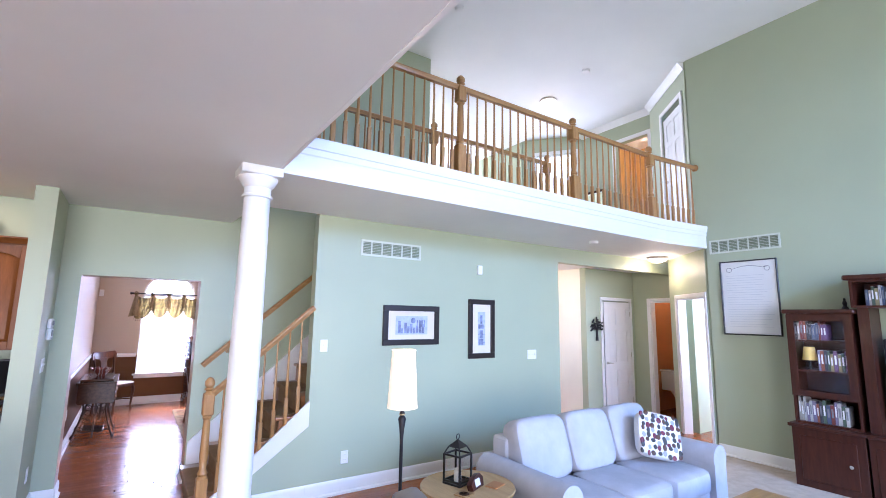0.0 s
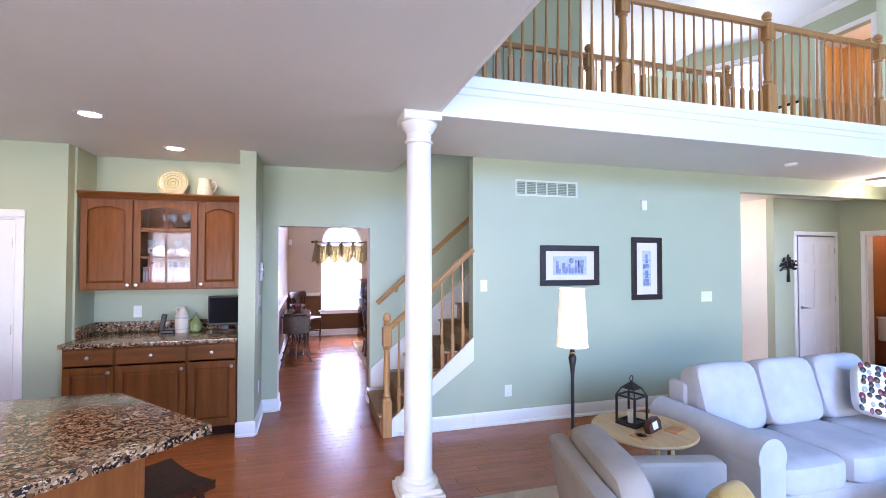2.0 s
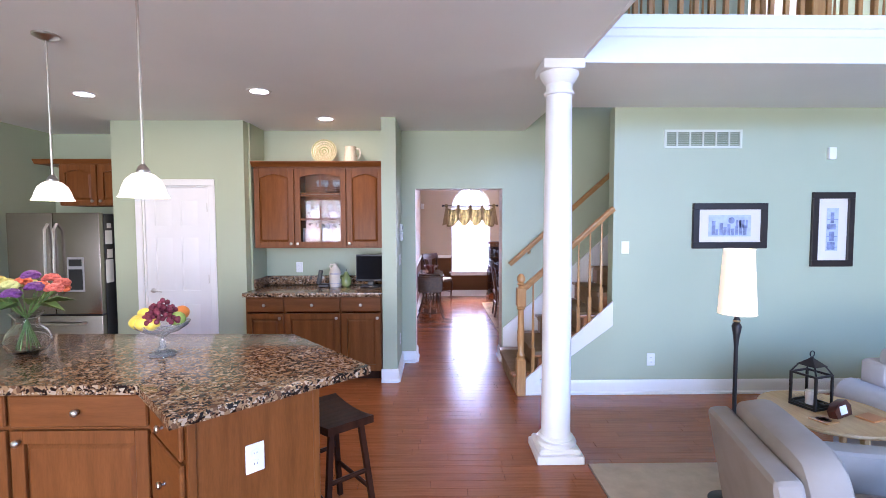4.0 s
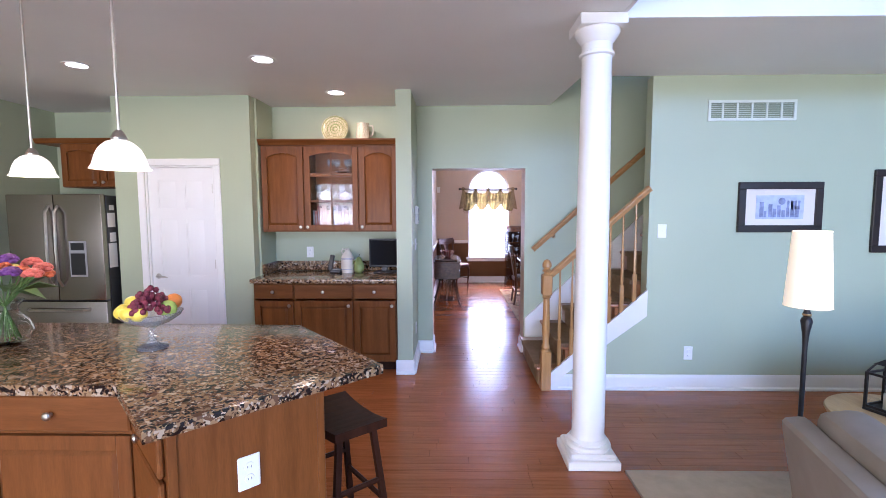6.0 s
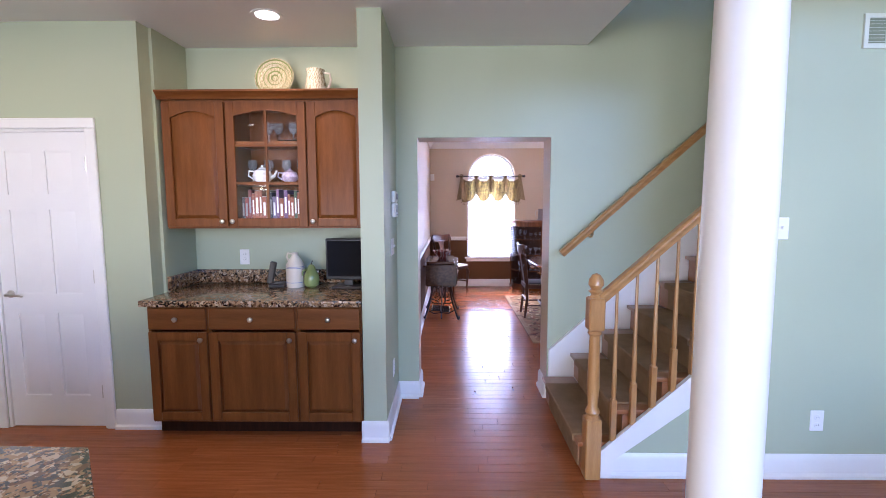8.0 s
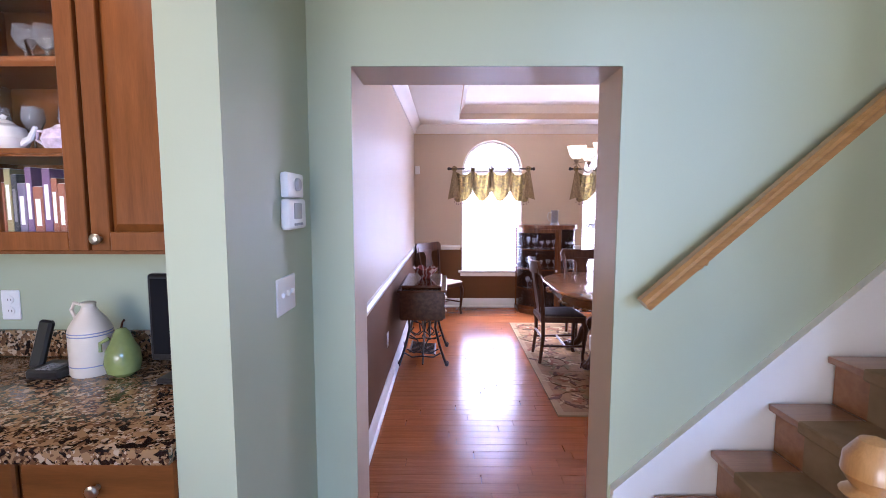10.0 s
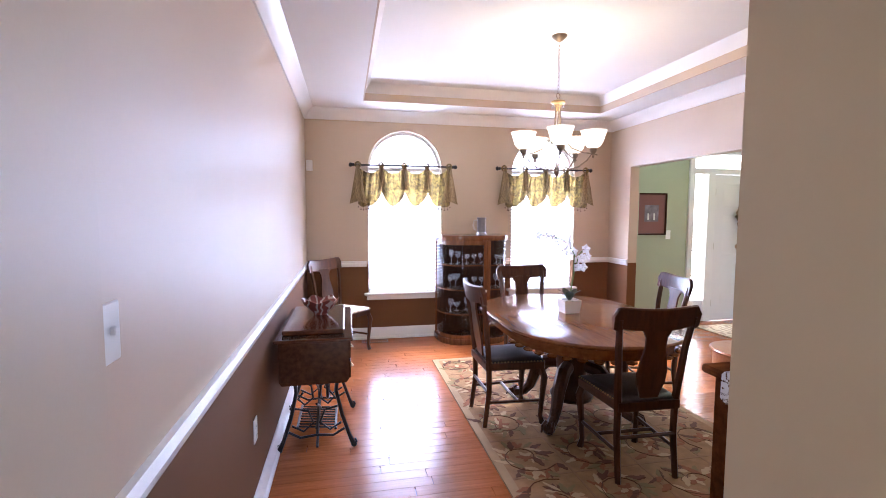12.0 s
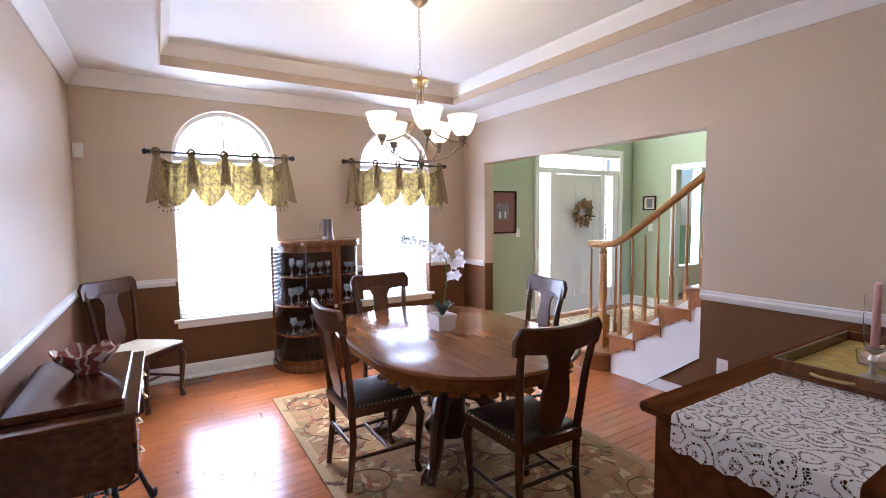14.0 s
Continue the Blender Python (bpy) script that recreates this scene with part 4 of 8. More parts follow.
prism(bm, [(-0.26, 0), (-0.62, 0), (-1.085, 0.36), (-1.085, 0.88), (-0.26, 0.26)], 'x', 0.022, 0.058)
part("stringer", bm, M_TRIM, fs, "white sloping skirt board")
bm = bm_new()
prism(bm, [(-0.621, 0), (-1.95, 0), (-1.95, 1.53), (-1.086, 0.88), (-1.086, 0.36)], 'x', 0.026, 0.058)
part("side_panel", bm, M_BROWN, fs, "brown painted panel")
for q in ([(-0.55, 0.0), (-0.62, 0.0), (-1.085, 0.36), (-1.085, 0.414)], [(-1.045, 0.39), (-1.085, 0.42), (-1.085, 0.87), (-1.045, 0.84)], [(-0.63, 0.0), (-1.95, 0.0), (-1.95, 0.09), (-0.745, 0.09)]):
    bm = bm_new()
    prism(bm, q, 'x', 0.010, 0.0265)
    part("panel_moulding", bm, M_TRIM, fs)
fr = thing("foyer_railing", "honey oak foyer railing with a volute newel", "railing", 3.84, 9.86, 0.18)
bm = bm_new()
box(bm, -0.05, -0.05, 0, 0.05, 0.05, 0.30, 0.006)
lathe(bm, [(0.048, 0.30), (0.036, 0.32), (0.048, 0.34), (0.030, 0.37), (0.042, 0.5), (0.032, 0.85), (0.03, 0.9), (0.045, 0.915), (0.03, 0.93), (0.03, 0.98)], 16)
part("newel_post", bm, M_OAK, fr)
for k in range(5):
    a = radians(40 + k * 60)
    baluster(fr, 0.13 * math.cos(a), 0.13 * math.sin(a), 0, 0.97, M_OAK)
bm = bm_new()
pts = [(0.13 * math.cos(radians(a)), 0.13 * math.sin(radians(a)), 1.0) for a in range(0, 181, 20)] + [(-0.14, -0.10, 1.0), (-0.155, -0.25, 1.02), (-0.16, -0.4, 1.10), (-0.16, -0.58, 1.23), (-0.16, -2.1, 1.23 + 1.52 * 0.735)]
tube(bm, pts, 0.032, 10, flat=0.8)
lathe(bm, [(0.06, -0.028), (0.07, 0.0), (0.06, 0.028)], 20, (0, 0, 1.0))
part("handrail", bm, M_OAK, fr)
for i in range(7):
    for k in (0, 1):
        y = -0.32 - 0.245 * i - 0.12 * k
        z = 0.18 * (i + 1)
        top = 1.23 + (-y - 0.58) * 0.735 if y < -0.58 else (1.05 if y > -0.35 else 1.13)
        baluster(fr, -0.16, y, z + 0.003, top - z - 0.02, M_OAK)
f2 = thing("foyer_railing", "honey oak far side railing of the foyer stairs", "railing", 4.80, 9.3, 0.36)
newel(f2, 0, 0, 0, 1.1, M_OAK, 0.045)
rail_bar(f2, (0, -0.04, 0.98), (0, -1.8, 0.98 + 1.76 * 0.735), M_OAK)
for i in range(6):
    baluster(f2, 0, -0.2 - 0.24 * i, 0.18 * i, 0.95, M_OAK)

# ---- kitchen ----
def knob(parent, x, y, z, m=None):
    bm = bm_new()
    lathe(bm, [(0.007, 0), (0.006, 0.012), (0.015, 0.018), (0.017, 0.025), (0.012, 0.031), (0.003, 0.033)], 14, m=(m or I4) @ pose(x, y, z, 90))
    return part("knob", bm, M_NICKEL, parent, "satin nickel knob")


def arch_pts(x0, x1, z, rise, n=10):
    return [(x0 + (x1 - x0) * i / n, z + rise * math.sin(math.pi * i / n)) for i in range(n + 1)]


def cab_door(parent, x0, z0, x1, z1, y, rise=0.0, glazed=False, m=None, knob_at=None, mat=None):
    """A raised-panel cabinet door in the plane y, facing -y; rise > 0 arches the panel's head."""
    mat, t, s = mat or M_MAPLE, 0.02, 0.058
    bm = bm_new()
    hd = z1 - s - rise
    box(bm, x0, y, z0, x0 + s, y + t, z1, 0.003, m)
    box(bm, x1 - s, y, z0, x1, y + t, z1, 0.003, m)
    box(bm, x0 + s, y, z0, x1 - s, y + t, z0 + s, 0.003, m)
    top = arch_pts(x0 + s, x1 - s, hd, rise)
    for a, b in zip(top, top[1:]):
        prism(bm, [a, b, (b[0], z1), (a[0], z1)], 'y', y + 0.0005, y + t, m)
    d = part("door", bm, mat, parent)
    if glazed:
        bm = bm_new()
        c = (x0 + x1) / 2
        box(bm, c - 0.008, y + 0.003, z0 + s, c + 0.008, y + t - 0.003, z1 - s, 0, m)
        for k in (1, 2):
            zz = z0 + s + k * (z1 - 2 * s - z0) / 3 + (0.0 if k == 1 else 0.01)
            box(bm, x0 + s, y + 0.0035, zz - 0.008, x1 - s, y + t - 0.0035, zz + 0.008, 0, m)
        part("muntin", bm, mat, d)
        bm = bm_new()
        box(bm, x0 + s - 0.01, y + 0.012, z0 + s - 0.01, x1 - s + 0.01, y + 0.015, z1 - s, 0, m)
        part("pane", bm, M_GLASS, d).visible_shadow = False
    else:
        bm = bm_new()
        i = 0.024
        outer = [(x0 + s, z0 + s), (x1 - s, z0 + s)] + top[::-1]
        cx, cz = (x0 + x1) / 2, (z0 + z1) / 2

        def shrink(p, k):
            return (p[0] + math.copysign(k, cx - p[0]) if abs(p[0] - cx) > k else cx, p[1] + math.copysign(k, cz - p[1]))
        v = [(p[0], y + 0.0185, p[1]) for p in outer] + [(q[0], y + 0.003, q[1]) for q in (shrink(p, i) for p in outer)]
        n = len(outer)
        put(bm, v, [(k, (k + 1) % n, n + (k + 1) % n, n + k) for k in range(n)] + [tuple(range(n, 2 * n))], m)
        part("panel", bm, mat, d)
    if knob_at:
        knob(d, knob_at[0], y, knob_at[1], m)
    return d


def drawer(parent, x0, z0, x1, z1, y, m=None):
    bm = bm_new()
    box(bm, x0, y, z0, x1, y + 0.02, z1, 0.006, m)
    d = part("drawer_front", bm, M_MAPLEX, parent)
    knob(d, (x0 + x1) / 2, y, (z0 + z1) / 2, m)
    return d


def carcass(parent, x0, y0, z0, x1, y1, z1, shelves=(), m=None):
    t = 0.018
    bm = bm_new()
    for r in ((x0, y0, z0, x0 + t, y1, z1), (x1 - t, y0, z0, x1, y1, z1), (x0 + t, y1 - t, z0, x1 - t, y1, z1), (x0 + t, y0, z0, x1 - t, y1 - t, z0 + t), (x0 + t, y0, z1 - t, x1 - t, y1 - t, z1)):
        box(bm, *r, m=m)
    b = part("body", bm, M_MAPLE, parent)
    for z in shelves:
        bm = bm_new()
        box(bm, x0 + t, y0 + 0.02, z, x1 - t, y1 - t, z + t, m=m)
        part("shelf", bm, M_MAPLE, parent)
    return b


HX = (-2.035, -1.60, -1.045, -0.645)
for k, (a, b) in enumerate(zip(HX, HX[1:])):
    u = thing("wall_cabinet", ("stained maple wall cabinet with an arched glass door" if k == 1 else "stained maple wall cabinet with an arched panel door"), "cabinet", (a + b) / 2, 6.40, 1.37, group="hutch wall cabinets")
    w = (b - a) / 2
    carcass(u, -w, -0.17, 0, w, 0.188, 0.87, (0.30, 0.58) if k == 1 else ())
    cab_door(u, -w + 0.006, 0.012, w - 0.006, 0.855, -0.192, 0.035 if k == 1 else 0.045, k == 1, knob_at=(w - 0.035, 0.05) if k == 0 else (-w + 0.035, 0.05))
bm = bm_new()
strip(bm, (-2.045, 6.205), (-0.633, 6.205), (0, -1), [(-0.38, 2.24), (0.005, 2.24), (0.012, 2.255), (0.032, 2.28), (0.04, 2.285), (0.04, 2.297), (-0.38, 2.297)])
solid("trim_hutch_cornice", bm, M_MAPLEX, "stained maple cornice on the wall cabinets", "trim")
BXS = (-2.04, -1.643, -1.065, -0.645)
for k, (a, b) in enumerate(zip(BXS, BXS[1:])):
    u = thing("base_cabinet", "stained maple base cabinet with drawer and panel door", "cabinet", (a + b) / 2, 6.25, 0, group="hutch base cabinets")
    w = (b - a) / 2
    carcass(u, -w, -0.29, 0.10, w, 0.33, 0.888)
    bm = bm_new()
    box(bm, -w, -0.22, 0, w, 0.3, 0.10)
    part("plinth", bm, M_DARKWOOD, u)
    drawer(u, -w + 0.008, 0.728, w - 0.008, 0.872, -0.312)
    cab_door(u, -w + 0.008, 0.115, w - 0.008, 0.712, -0.312, knob_at=(w - 0.04, 0.665))


def slab(name, pts, z0, z1, label):
    """A granite top with an eased edge."""
    bm = bm_new()
    prism(bm, pts, 'z', z0, z1, None, 0.006)
    return tagged(part(name, bm, M_GRANITE), label, "countertop")


slab("countertop", [(-2.046, 5.885), (-0.634, 5.885), (-0.634, 6.586), (-2.046, 6.586)], 0.889, 0.93, "polished brown granite countertop on the base cabinets")
slab("backsplash", [(-2.046, 6.562), (-0.634, 6.562), (-0.634, 6.586), (-2.046, 6.586)], 0.931, 1.035, "low brown granite backsplash against the wall")
slab("backsplash", [(-2.046, 6.20), (-2.022, 6.20), (-2.022, 6.56), (-2.046, 6.56)], 0.931, 1.035, "low brown granite backsplash against the side wall")


def plate_cover(name, label, x, y, z, rz, w=0.075, h=0.118, toggles=1, outlet=False, wallz=0):
    """A switch or socket plate; local face towards -y."""
    u = thing(name, label, "outlet" if outlet else "light switch", x, y, z, rz)
    bm = bm_new()
    box(bm, -w / 2, -0.006, -h / 2, w / 2, 0, h / 2, 0.003)
    part("cover", bm, M_PLASTIC, u)
    for k in range(toggles):
        cx = (k - (toggles - 1) / 2) * 0.045
        if outlet:
            for s in (-1, 1):
                bm = bm_new()
                lathe(bm, [(0.017, 0), (0.016, 0.003)], 14, m=pose(cx, -0.006, s * 0.022, 90))
                so = part("socket", bm, M_PLASTIC, u)
                for q in (-1, 1):
                    bm = bm_new()
                    box(bm, cx + q * 0.006 - 0.001, -0.0098, s * 0.022 - 0.004, cx + q * 0.006 + 0.001, -0.0085, s * 0.022 + 0.004)
                    part("slot", bm, M_BLACK, so)
        else:
            bm = bm_new()
            box(bm, cx - 0.005, -0.016, -0.004, cx + 0.005, -0.005, 0.012, 0.002)
            part("toggle", bm, M_PLASTIC, u)
    return u


plate_cover("wall_outlet", "white double outlet above the backsplash", -1.67, OY, 1.13, 0, outlet=True)
plate_cover("wall_outlet", "white double outlet low on the green wall", 1.965, WY, 0.33, 0, outlet=True)
plate_cover("light_switch", "white rocker switch by the stairs", 1.70, WY, 1.40, 0)
plate_cover("light_switch", "white triple switch plate by the back hall", 4.50, WY, 1.233, 0, 0.16, 0.118, 3)
plate_cover("light_switch", "white triple switch plate on the pier", -0.483, 6.29, 1.235, 90, 0.165, 0.118, 3)
plate_cover("wall_outlet", "white double outlet low on the pier", -0.483, 6.28, 0.36, 90, outlet=True)
plate_cover("light_switch", "white switch plate on the tan dining wall", LX, 7.135, 1.26, 90)
plate_cover("wall_outlet", "white outlet on the brown dining wall", LX, 8.47, 0.435, 90, outlet=True)
plate_cover("wall_outlet", "white outlet on the brown east wall", EX, 8.48, 0.415, -90, outlet=True)
plate_cover("light_switch", "white switch plate by the front door", 4.28, FD, 1.22, 0)

# thermostat and dial above it on the pier
tm = thing("thermostat", "white programmable thermostat with grey display on the pier", "thermostat", -0.483, 6.349, 1.495, 90)
bm = bm_new()
box(bm, -0.085, -0.032, -0.052, 0.085, 0, 0.048, 0.014, seg=3)
part("case", bm, M_PLASTIC, tm)
bm = bm_new()
box(bm, -0.045, -0.035, -0.018, 0.03, -0.031, 0.034, 0.002)
part("display", bm, M_GREY, tm, "grey display")
for k in range(4):
    bm = bm_new()
    box(bm, -0.045 + k * 0.022, -0.036, -0.04, -0.031 + k * 0.022, -0.031, -0.031, 0.002)
    part("button", bm, M_GREY, tm)
hm = thing("humidity_control", "white humidity control with a grey dial above the thermostat", "thermostat", -0.483, 6.349, 1.585, 90)
bm = bm_new()
box(bm, -0.08, -0.028, -0.04, 0.08, 0, 0.042, 0.012, seg=2)
part("case", bm, M_PLASTIC, hm)
bm = bm_new()
lathe(bm, [(0.022, 0), (0.021, 0.01), (0.017, 0.013)], 20, m=pose(0, -0.027, 0.004, 90))
part("dial", bm, M_GREY, hm)
sn = thing("wall_sensor", "small white sensor high on the green wall", "sensor", 3.62, WY, 2.275)
bm = bm_new()
box(bm, -0.035, -0.03, -0.055, 0.035, 0, 0.055, 0.008, seg=2)
part("case", bm, M_PLASTIC, sn)
sn = thing("wall_sensor", "small white sensor on the tan dining wall", "sensor", -0.395, DY, 2.03)
bm = bm_new()
box(bm, -0.035, -0.035, -0.06, 0.035, 0, 0.06, 0.01, seg=2)
part("case", bm, M_PLASTIC, sn)


# wall green darkened to paint the shade behind the vent slats
M_DUCT = paint("shaded_duct_green", (0.22, 0.25, 0.17), 0.8)


M_VENT = paint("greenish_white_enamel", (0.60, 0.63, 0.53), 0.45, 0.03)


def grille(name, label, w, h, x, y, z, rz, n):
    """A painted return-air grille with louvred bays."""
    g = thing(name, label, "vent", x, y, z, rz)
    bm = bm_new()
    for r in ((-w / 2, -0.012, -h / 2, w / 2, 0, -h / 2 + 0.022), (-w / 2, -0.012, h / 2 - 0.022, w / 2, 0, h / 2), (-w / 2, -0.012, -h / 2 + 0.022, -w / 2 + 0.022, 0, h / 2 - 0.022), (w / 2 - 0.022, -0.012, -h / 2 + 0.022, w / 2, 0, h / 2 - 0.022)):
        box(bm, *r)
    for k in range(1, n):
        cx = -w / 2 + k * w / n
        box(bm, cx - 0.007, -0.011, -h / 2 + 0.02, cx + 0.007, 0, h / 2 - 0.02)
    part("frame", bm, M_VENT, g)
    bm = bm_new()
    box(bm, -w / 2 + 0.02, -0.002, -h / 2 + 0.02, w / 2 - 0.02, -0.0005, h / 2 - 0.02)
    part("backing", bm, M_DUCT, g, "shaded green backing")
    for k in range(7):
        zz = -h / 2 + 0.033 + k * (h - 0.066) / 6
        bm = bm_new()
        box(bm, -w / 2 + 0.02, -0.0045, -0.0008, w / 2 - 0.02, 0.0045, 0.0008, m=pose(0, -0.006, zz, 20))
        part("slat", bm, M_VENT, g)
    return g


grille("air_vent", "white louvred return vent high on the green wall", 0.73, 0.17, 2.41, WY, 2.41, 0, 6)
grille("air_vent", "white louvred return vent on the great room wall", 0.84, 0.185, RX, 3.83, 2.70, -90, 7)

# things on the hutch
jg = thing("stoneware_jug", "cream stoneware jug with thin blue bands", "jug", -1.215, 6.40, 0.93)
bm = bm_new()
lathe(bm, [(0.062, 0), (0.066, 0.008), (0.066, 0.155), (0.062, 0.17), (0.045, 0.20), (0.026, 0.225), (0.02, 0.24), (0.024, 0.25), (0.02, 0.254)], 28)
part("body", bm, M_STONEWARE, jg)
for z in (0.035, 0.14, 0.15):
    bm = bm_new()
    lathe(bm, [(0.0662, z), (0.0672, z + 0.002), (0.0662, z + 0.004)], 28)
    part("band", bm, M_BLUEPRINT, jg, "thin blue band")
bm = bm_new()
tube(bm, [(-0.022, 0, 0.243), (-0.05, 0, 0.25), (-0.062, 0, 0.225), (-0.05, 0, 0.195)], 0.006)
part("handle", bm, M_STONEWARE, jg)
pj = thing("pear_jar", "green glazed jar shaped like a pear", "jar", -1.09, 6.38, 0.93)
bm = bm_new()
lathe(bm, [(0.03, 0), (0.05, 0.015), (0.058, 0.05), (0.052, 0.09), (0.034, 0.125), (0.026, 0.15), (0.015, 0.165), (0.003, 0.168)], 24)
part("body", bm, M_GREENGLAZE, pj)
bm = bm_new()
tube(bm, [(0, 0, 0.165), (0.004, 0, 0.185), (0.012, 0, 0.195)], [0.004, 0.003, 0.004])
part("stem", bm, M_DARKWOOD, pj)
bm = bm_new()
tube(bm, [(-0.03, -0.02, 0.135), (-0.055, -0.03, 0.12), (-0.055, -0.03, 0.09)], 0.006)
part("handle", bm, M_GREENGLAZE, pj)
mo = thing("small_monitor", "black flat-screen monitor on the countertop", "monitor", -0.81, 6.36, 0.93, -4)
bm = bm_new()
box(bm, -0.165, -0.02, 0.06, 0.165, 0.02, 0.36, 0.008)
part("housing", bm, M_BLACK, mo)
bm = bm_new()
box(bm, -0.15, -0.0215, 0.085, 0.15, -0.019, 0.345)
part("screen", bm, paint("dark_screen", (0.008, 0.008, 0.01), 0.8, 0.02, 1, 10, 0), mo, "dark glossy screen")
bm = bm_new()
box(bm, -0.11, -0.08, 0, 0.11, 0.06, 0.02, 0.008)
box(bm, -0.03, -0.012, 0.02, 0.03, 0.012, 0.08)
part("stand", bm, M_BLACK, mo)
ph = thing("cordless_phone", "black cordless telephone leaning in its base", "telephone", -1.36, 6.38, 0.93)
bm = bm_new()
box(bm, -0.03, -0.06, 0, 0.09, 0.06, 0.035, 0.008)
part("base", bm, M_BLACK, ph)
bm = bm_new()
box(bm, -0.024, -0.014, 0, 0.024, 0.014, 0.17, 0.008, m=pose(-0.04, 0.0, 0.02, -12, 8, 0))
part("handset", bm, M_BLACK, ph)
for i in range(3):
    for j in range(4):
        bm = bm_new()
        box(bm, 0.01 + i * 0.02, -0.058 + j * 0.018, 0.035, 0.024 + i * 0.02, -0.046 + j * 0.018, 0.039, 0.001)
        part("key", bm, M_GREY, ph)
pl = thing("decorative_plate", "cream patterned plate standing on the wall cabinets", "plate", -1.325, 6.44, 2.297)
bm = bm_new()
lathe(bm, [(0.02, 0), (0.085, 0.0), (0.10, 0.012), (0.14, 0.02), (0.142, 0.024), (0.1, 0.018), (0.085, 0.006), (0.02, 0.006)], 36, m=pose(0, 0, 0.138, 78))
part("dish", bm, patterned("plate_transfer_print", (0.60, 0.53, 0.36), [((0.34, 0.30, 0.15), 3.0)], 9, 0.55, 0.62, 0.2, 0.0, 0.0), pl)
for rad, dep, w in ((0.128, 0.0235, 0.006), (0.105, 0.0195, 0.003), (0.082, 0.0075, 0.004), (0.05, 0.0075, 0.007), (0.022, 0.0075, 0.007)):
    bm = bm_new()
    tube(bm, [(rad * math.cos(radians(q)), rad * math.sin(radians(q)), dep) for q in range(0, 361, 12)], w, 6, pose(0, 0, 0.138, 78), 0.3)
    part("printed_ring", bm, M_GREENGLAZE, pl)
bm = bm_new()
tube(bm, [(-0.05, -0.03, 0.0), (-0.05, 0.03, 0.05), (-0.05, 0.06, 0.0)], 0.003)
tube(bm, [(0.05, -0.03, 0.0), (0.05, 0.03, 0.05), (0.05, 0.06, 0.0)], 0.003)
part("plate_stand", bm, M_BRASS, pl)
pt = thing("pitcher", "cream pitcher with brown flecks on the wall cabinets", "pitcher", -1.03, 6.42, 2.297)
bm = bm_new()
lathe(bm, [(0.05, 0), (0.068, 0.01), (0.075, 0.06), (0.066, 0.12), (0.058, 0.16), (0.066, 0.19), (0.062, 0.19), (0.054, 0.16), (0.06, 0.1), (0.05, 0.02)], 24)
part("body", bm, patterned("flecked_stoneware", (0.68, 0.62, 0.48), [((0.40, 0.32, 0.20), 2.2)], 9, 0.72, 0.78, 0.25, 0.0, 0.0), pt)
bm = bm_new()
tube(bm, [(0.06, 0, 0.17), (0.10, 0, 0.165), (0.11, 0, 0.12), (0.095, 0, 0.07), (0.07, 0, 0.055)], 0.008)
part("handle", bm, M_STONEWARE, pt)

# inside the glass cabinet: books, teapot, glasses
BOOKC = [(0.16, 0.035, 0.03), (0.07, 0.10, 0.06), (0.36, 0.32, 0.26), (0.44, 0.42, 0.40), (0.24, 0.08, 0.04), (0.26, 0.22, 0.10), (0.04, 0.04, 0.045), (0.18, 0.15, 0.22), (0.14, 0.07, 0.15), (0.07, 0.09, 0.14)]
M_BOOKS = [paint("book_cloth", c, 0.6, 0.1, 12, 200, 0.1) for c in BOOKC]


def book(x, y, z, w, d, h, k, group, lean=0.0, m=None):
    bk = thing("book", "upright book with a printed cloth spine", "book", 0, 0, 0, group=group)
    bk.matrix_basis = (m or I4) @ pose(x, y, z, 0, lean, 0)
    bm = bm_new()
    box(bm, 0, 0, 0, w, d, h, 0.0015)
    part("cover", bm, M_BOOKS[k % len(M_BOOKS)], bk)
    bm = bm_new()
    box(bm, 0.002, 0.004, h - 0.001, w - 0.002, d, h + 0.0012)
    part("pages", bm, M_PAPER, bk)
    bm = bm_new()
    box(bm, w * 0.25, -0.0008, h * 0.35, w * 0.75, 0.001, h * 0.8)
    part("spine_label", bm, M_PAPER if k % 3 else M_INK, bk)
    return bk


rng = random.Random(4)
x, k = -1.535, 0
while x < -1.12:
    w = rng.uniform(0.016, 0.034)
    book(x, 6.28, 1.388, w, 0.17, rng.uniform(0.19, 0.255), rng.randrange(10), "cookbooks in the hutch")
    x += w + 0.001


M_STEMWARE = glass("frosted_rim_glass", (0.86, 0.90, 0.94), 0.12)
M_STEMWARE.node_tree.nodes["Principled BSDF"].inputs["Transmission Weight"].default_value = 0.85


def goblet(x, y, z, h, r, group, m=None):
    g = thing("wine_glass", "clear stemmed glass on a cabinet shelf", "glass", x, y, z, group=group)
    bm = bm_new()
    lathe(bm, [(r * 0.8, 0), (r * 0.8, 0.003), (0.005, 0.01), (0.004, h * 0.45), (r * 0.6, h * 0.55), (r, h * 0.75), (r * 0.85, h), (r * 0.82, h), (r * 0.95, h * 0.75), (r * 0.55, h * 0.57), (0.002, h * 0.5)], 14)
    part("bowl", bm, M_STEMWARE, g)
    return g


for i, x in enumerate((-1.52, -1.40, -1.27, -1.16)):
    goblet(x, 6.45, 1.688, 0.17, 0.035, "glasses in the hutch")
for i, x in enumerate((-1.38, -1.31, -1.20, -1.14)):
    goblet(x, 6.42, 1.968, 0.15, 0.036, "glasses in the hutch")


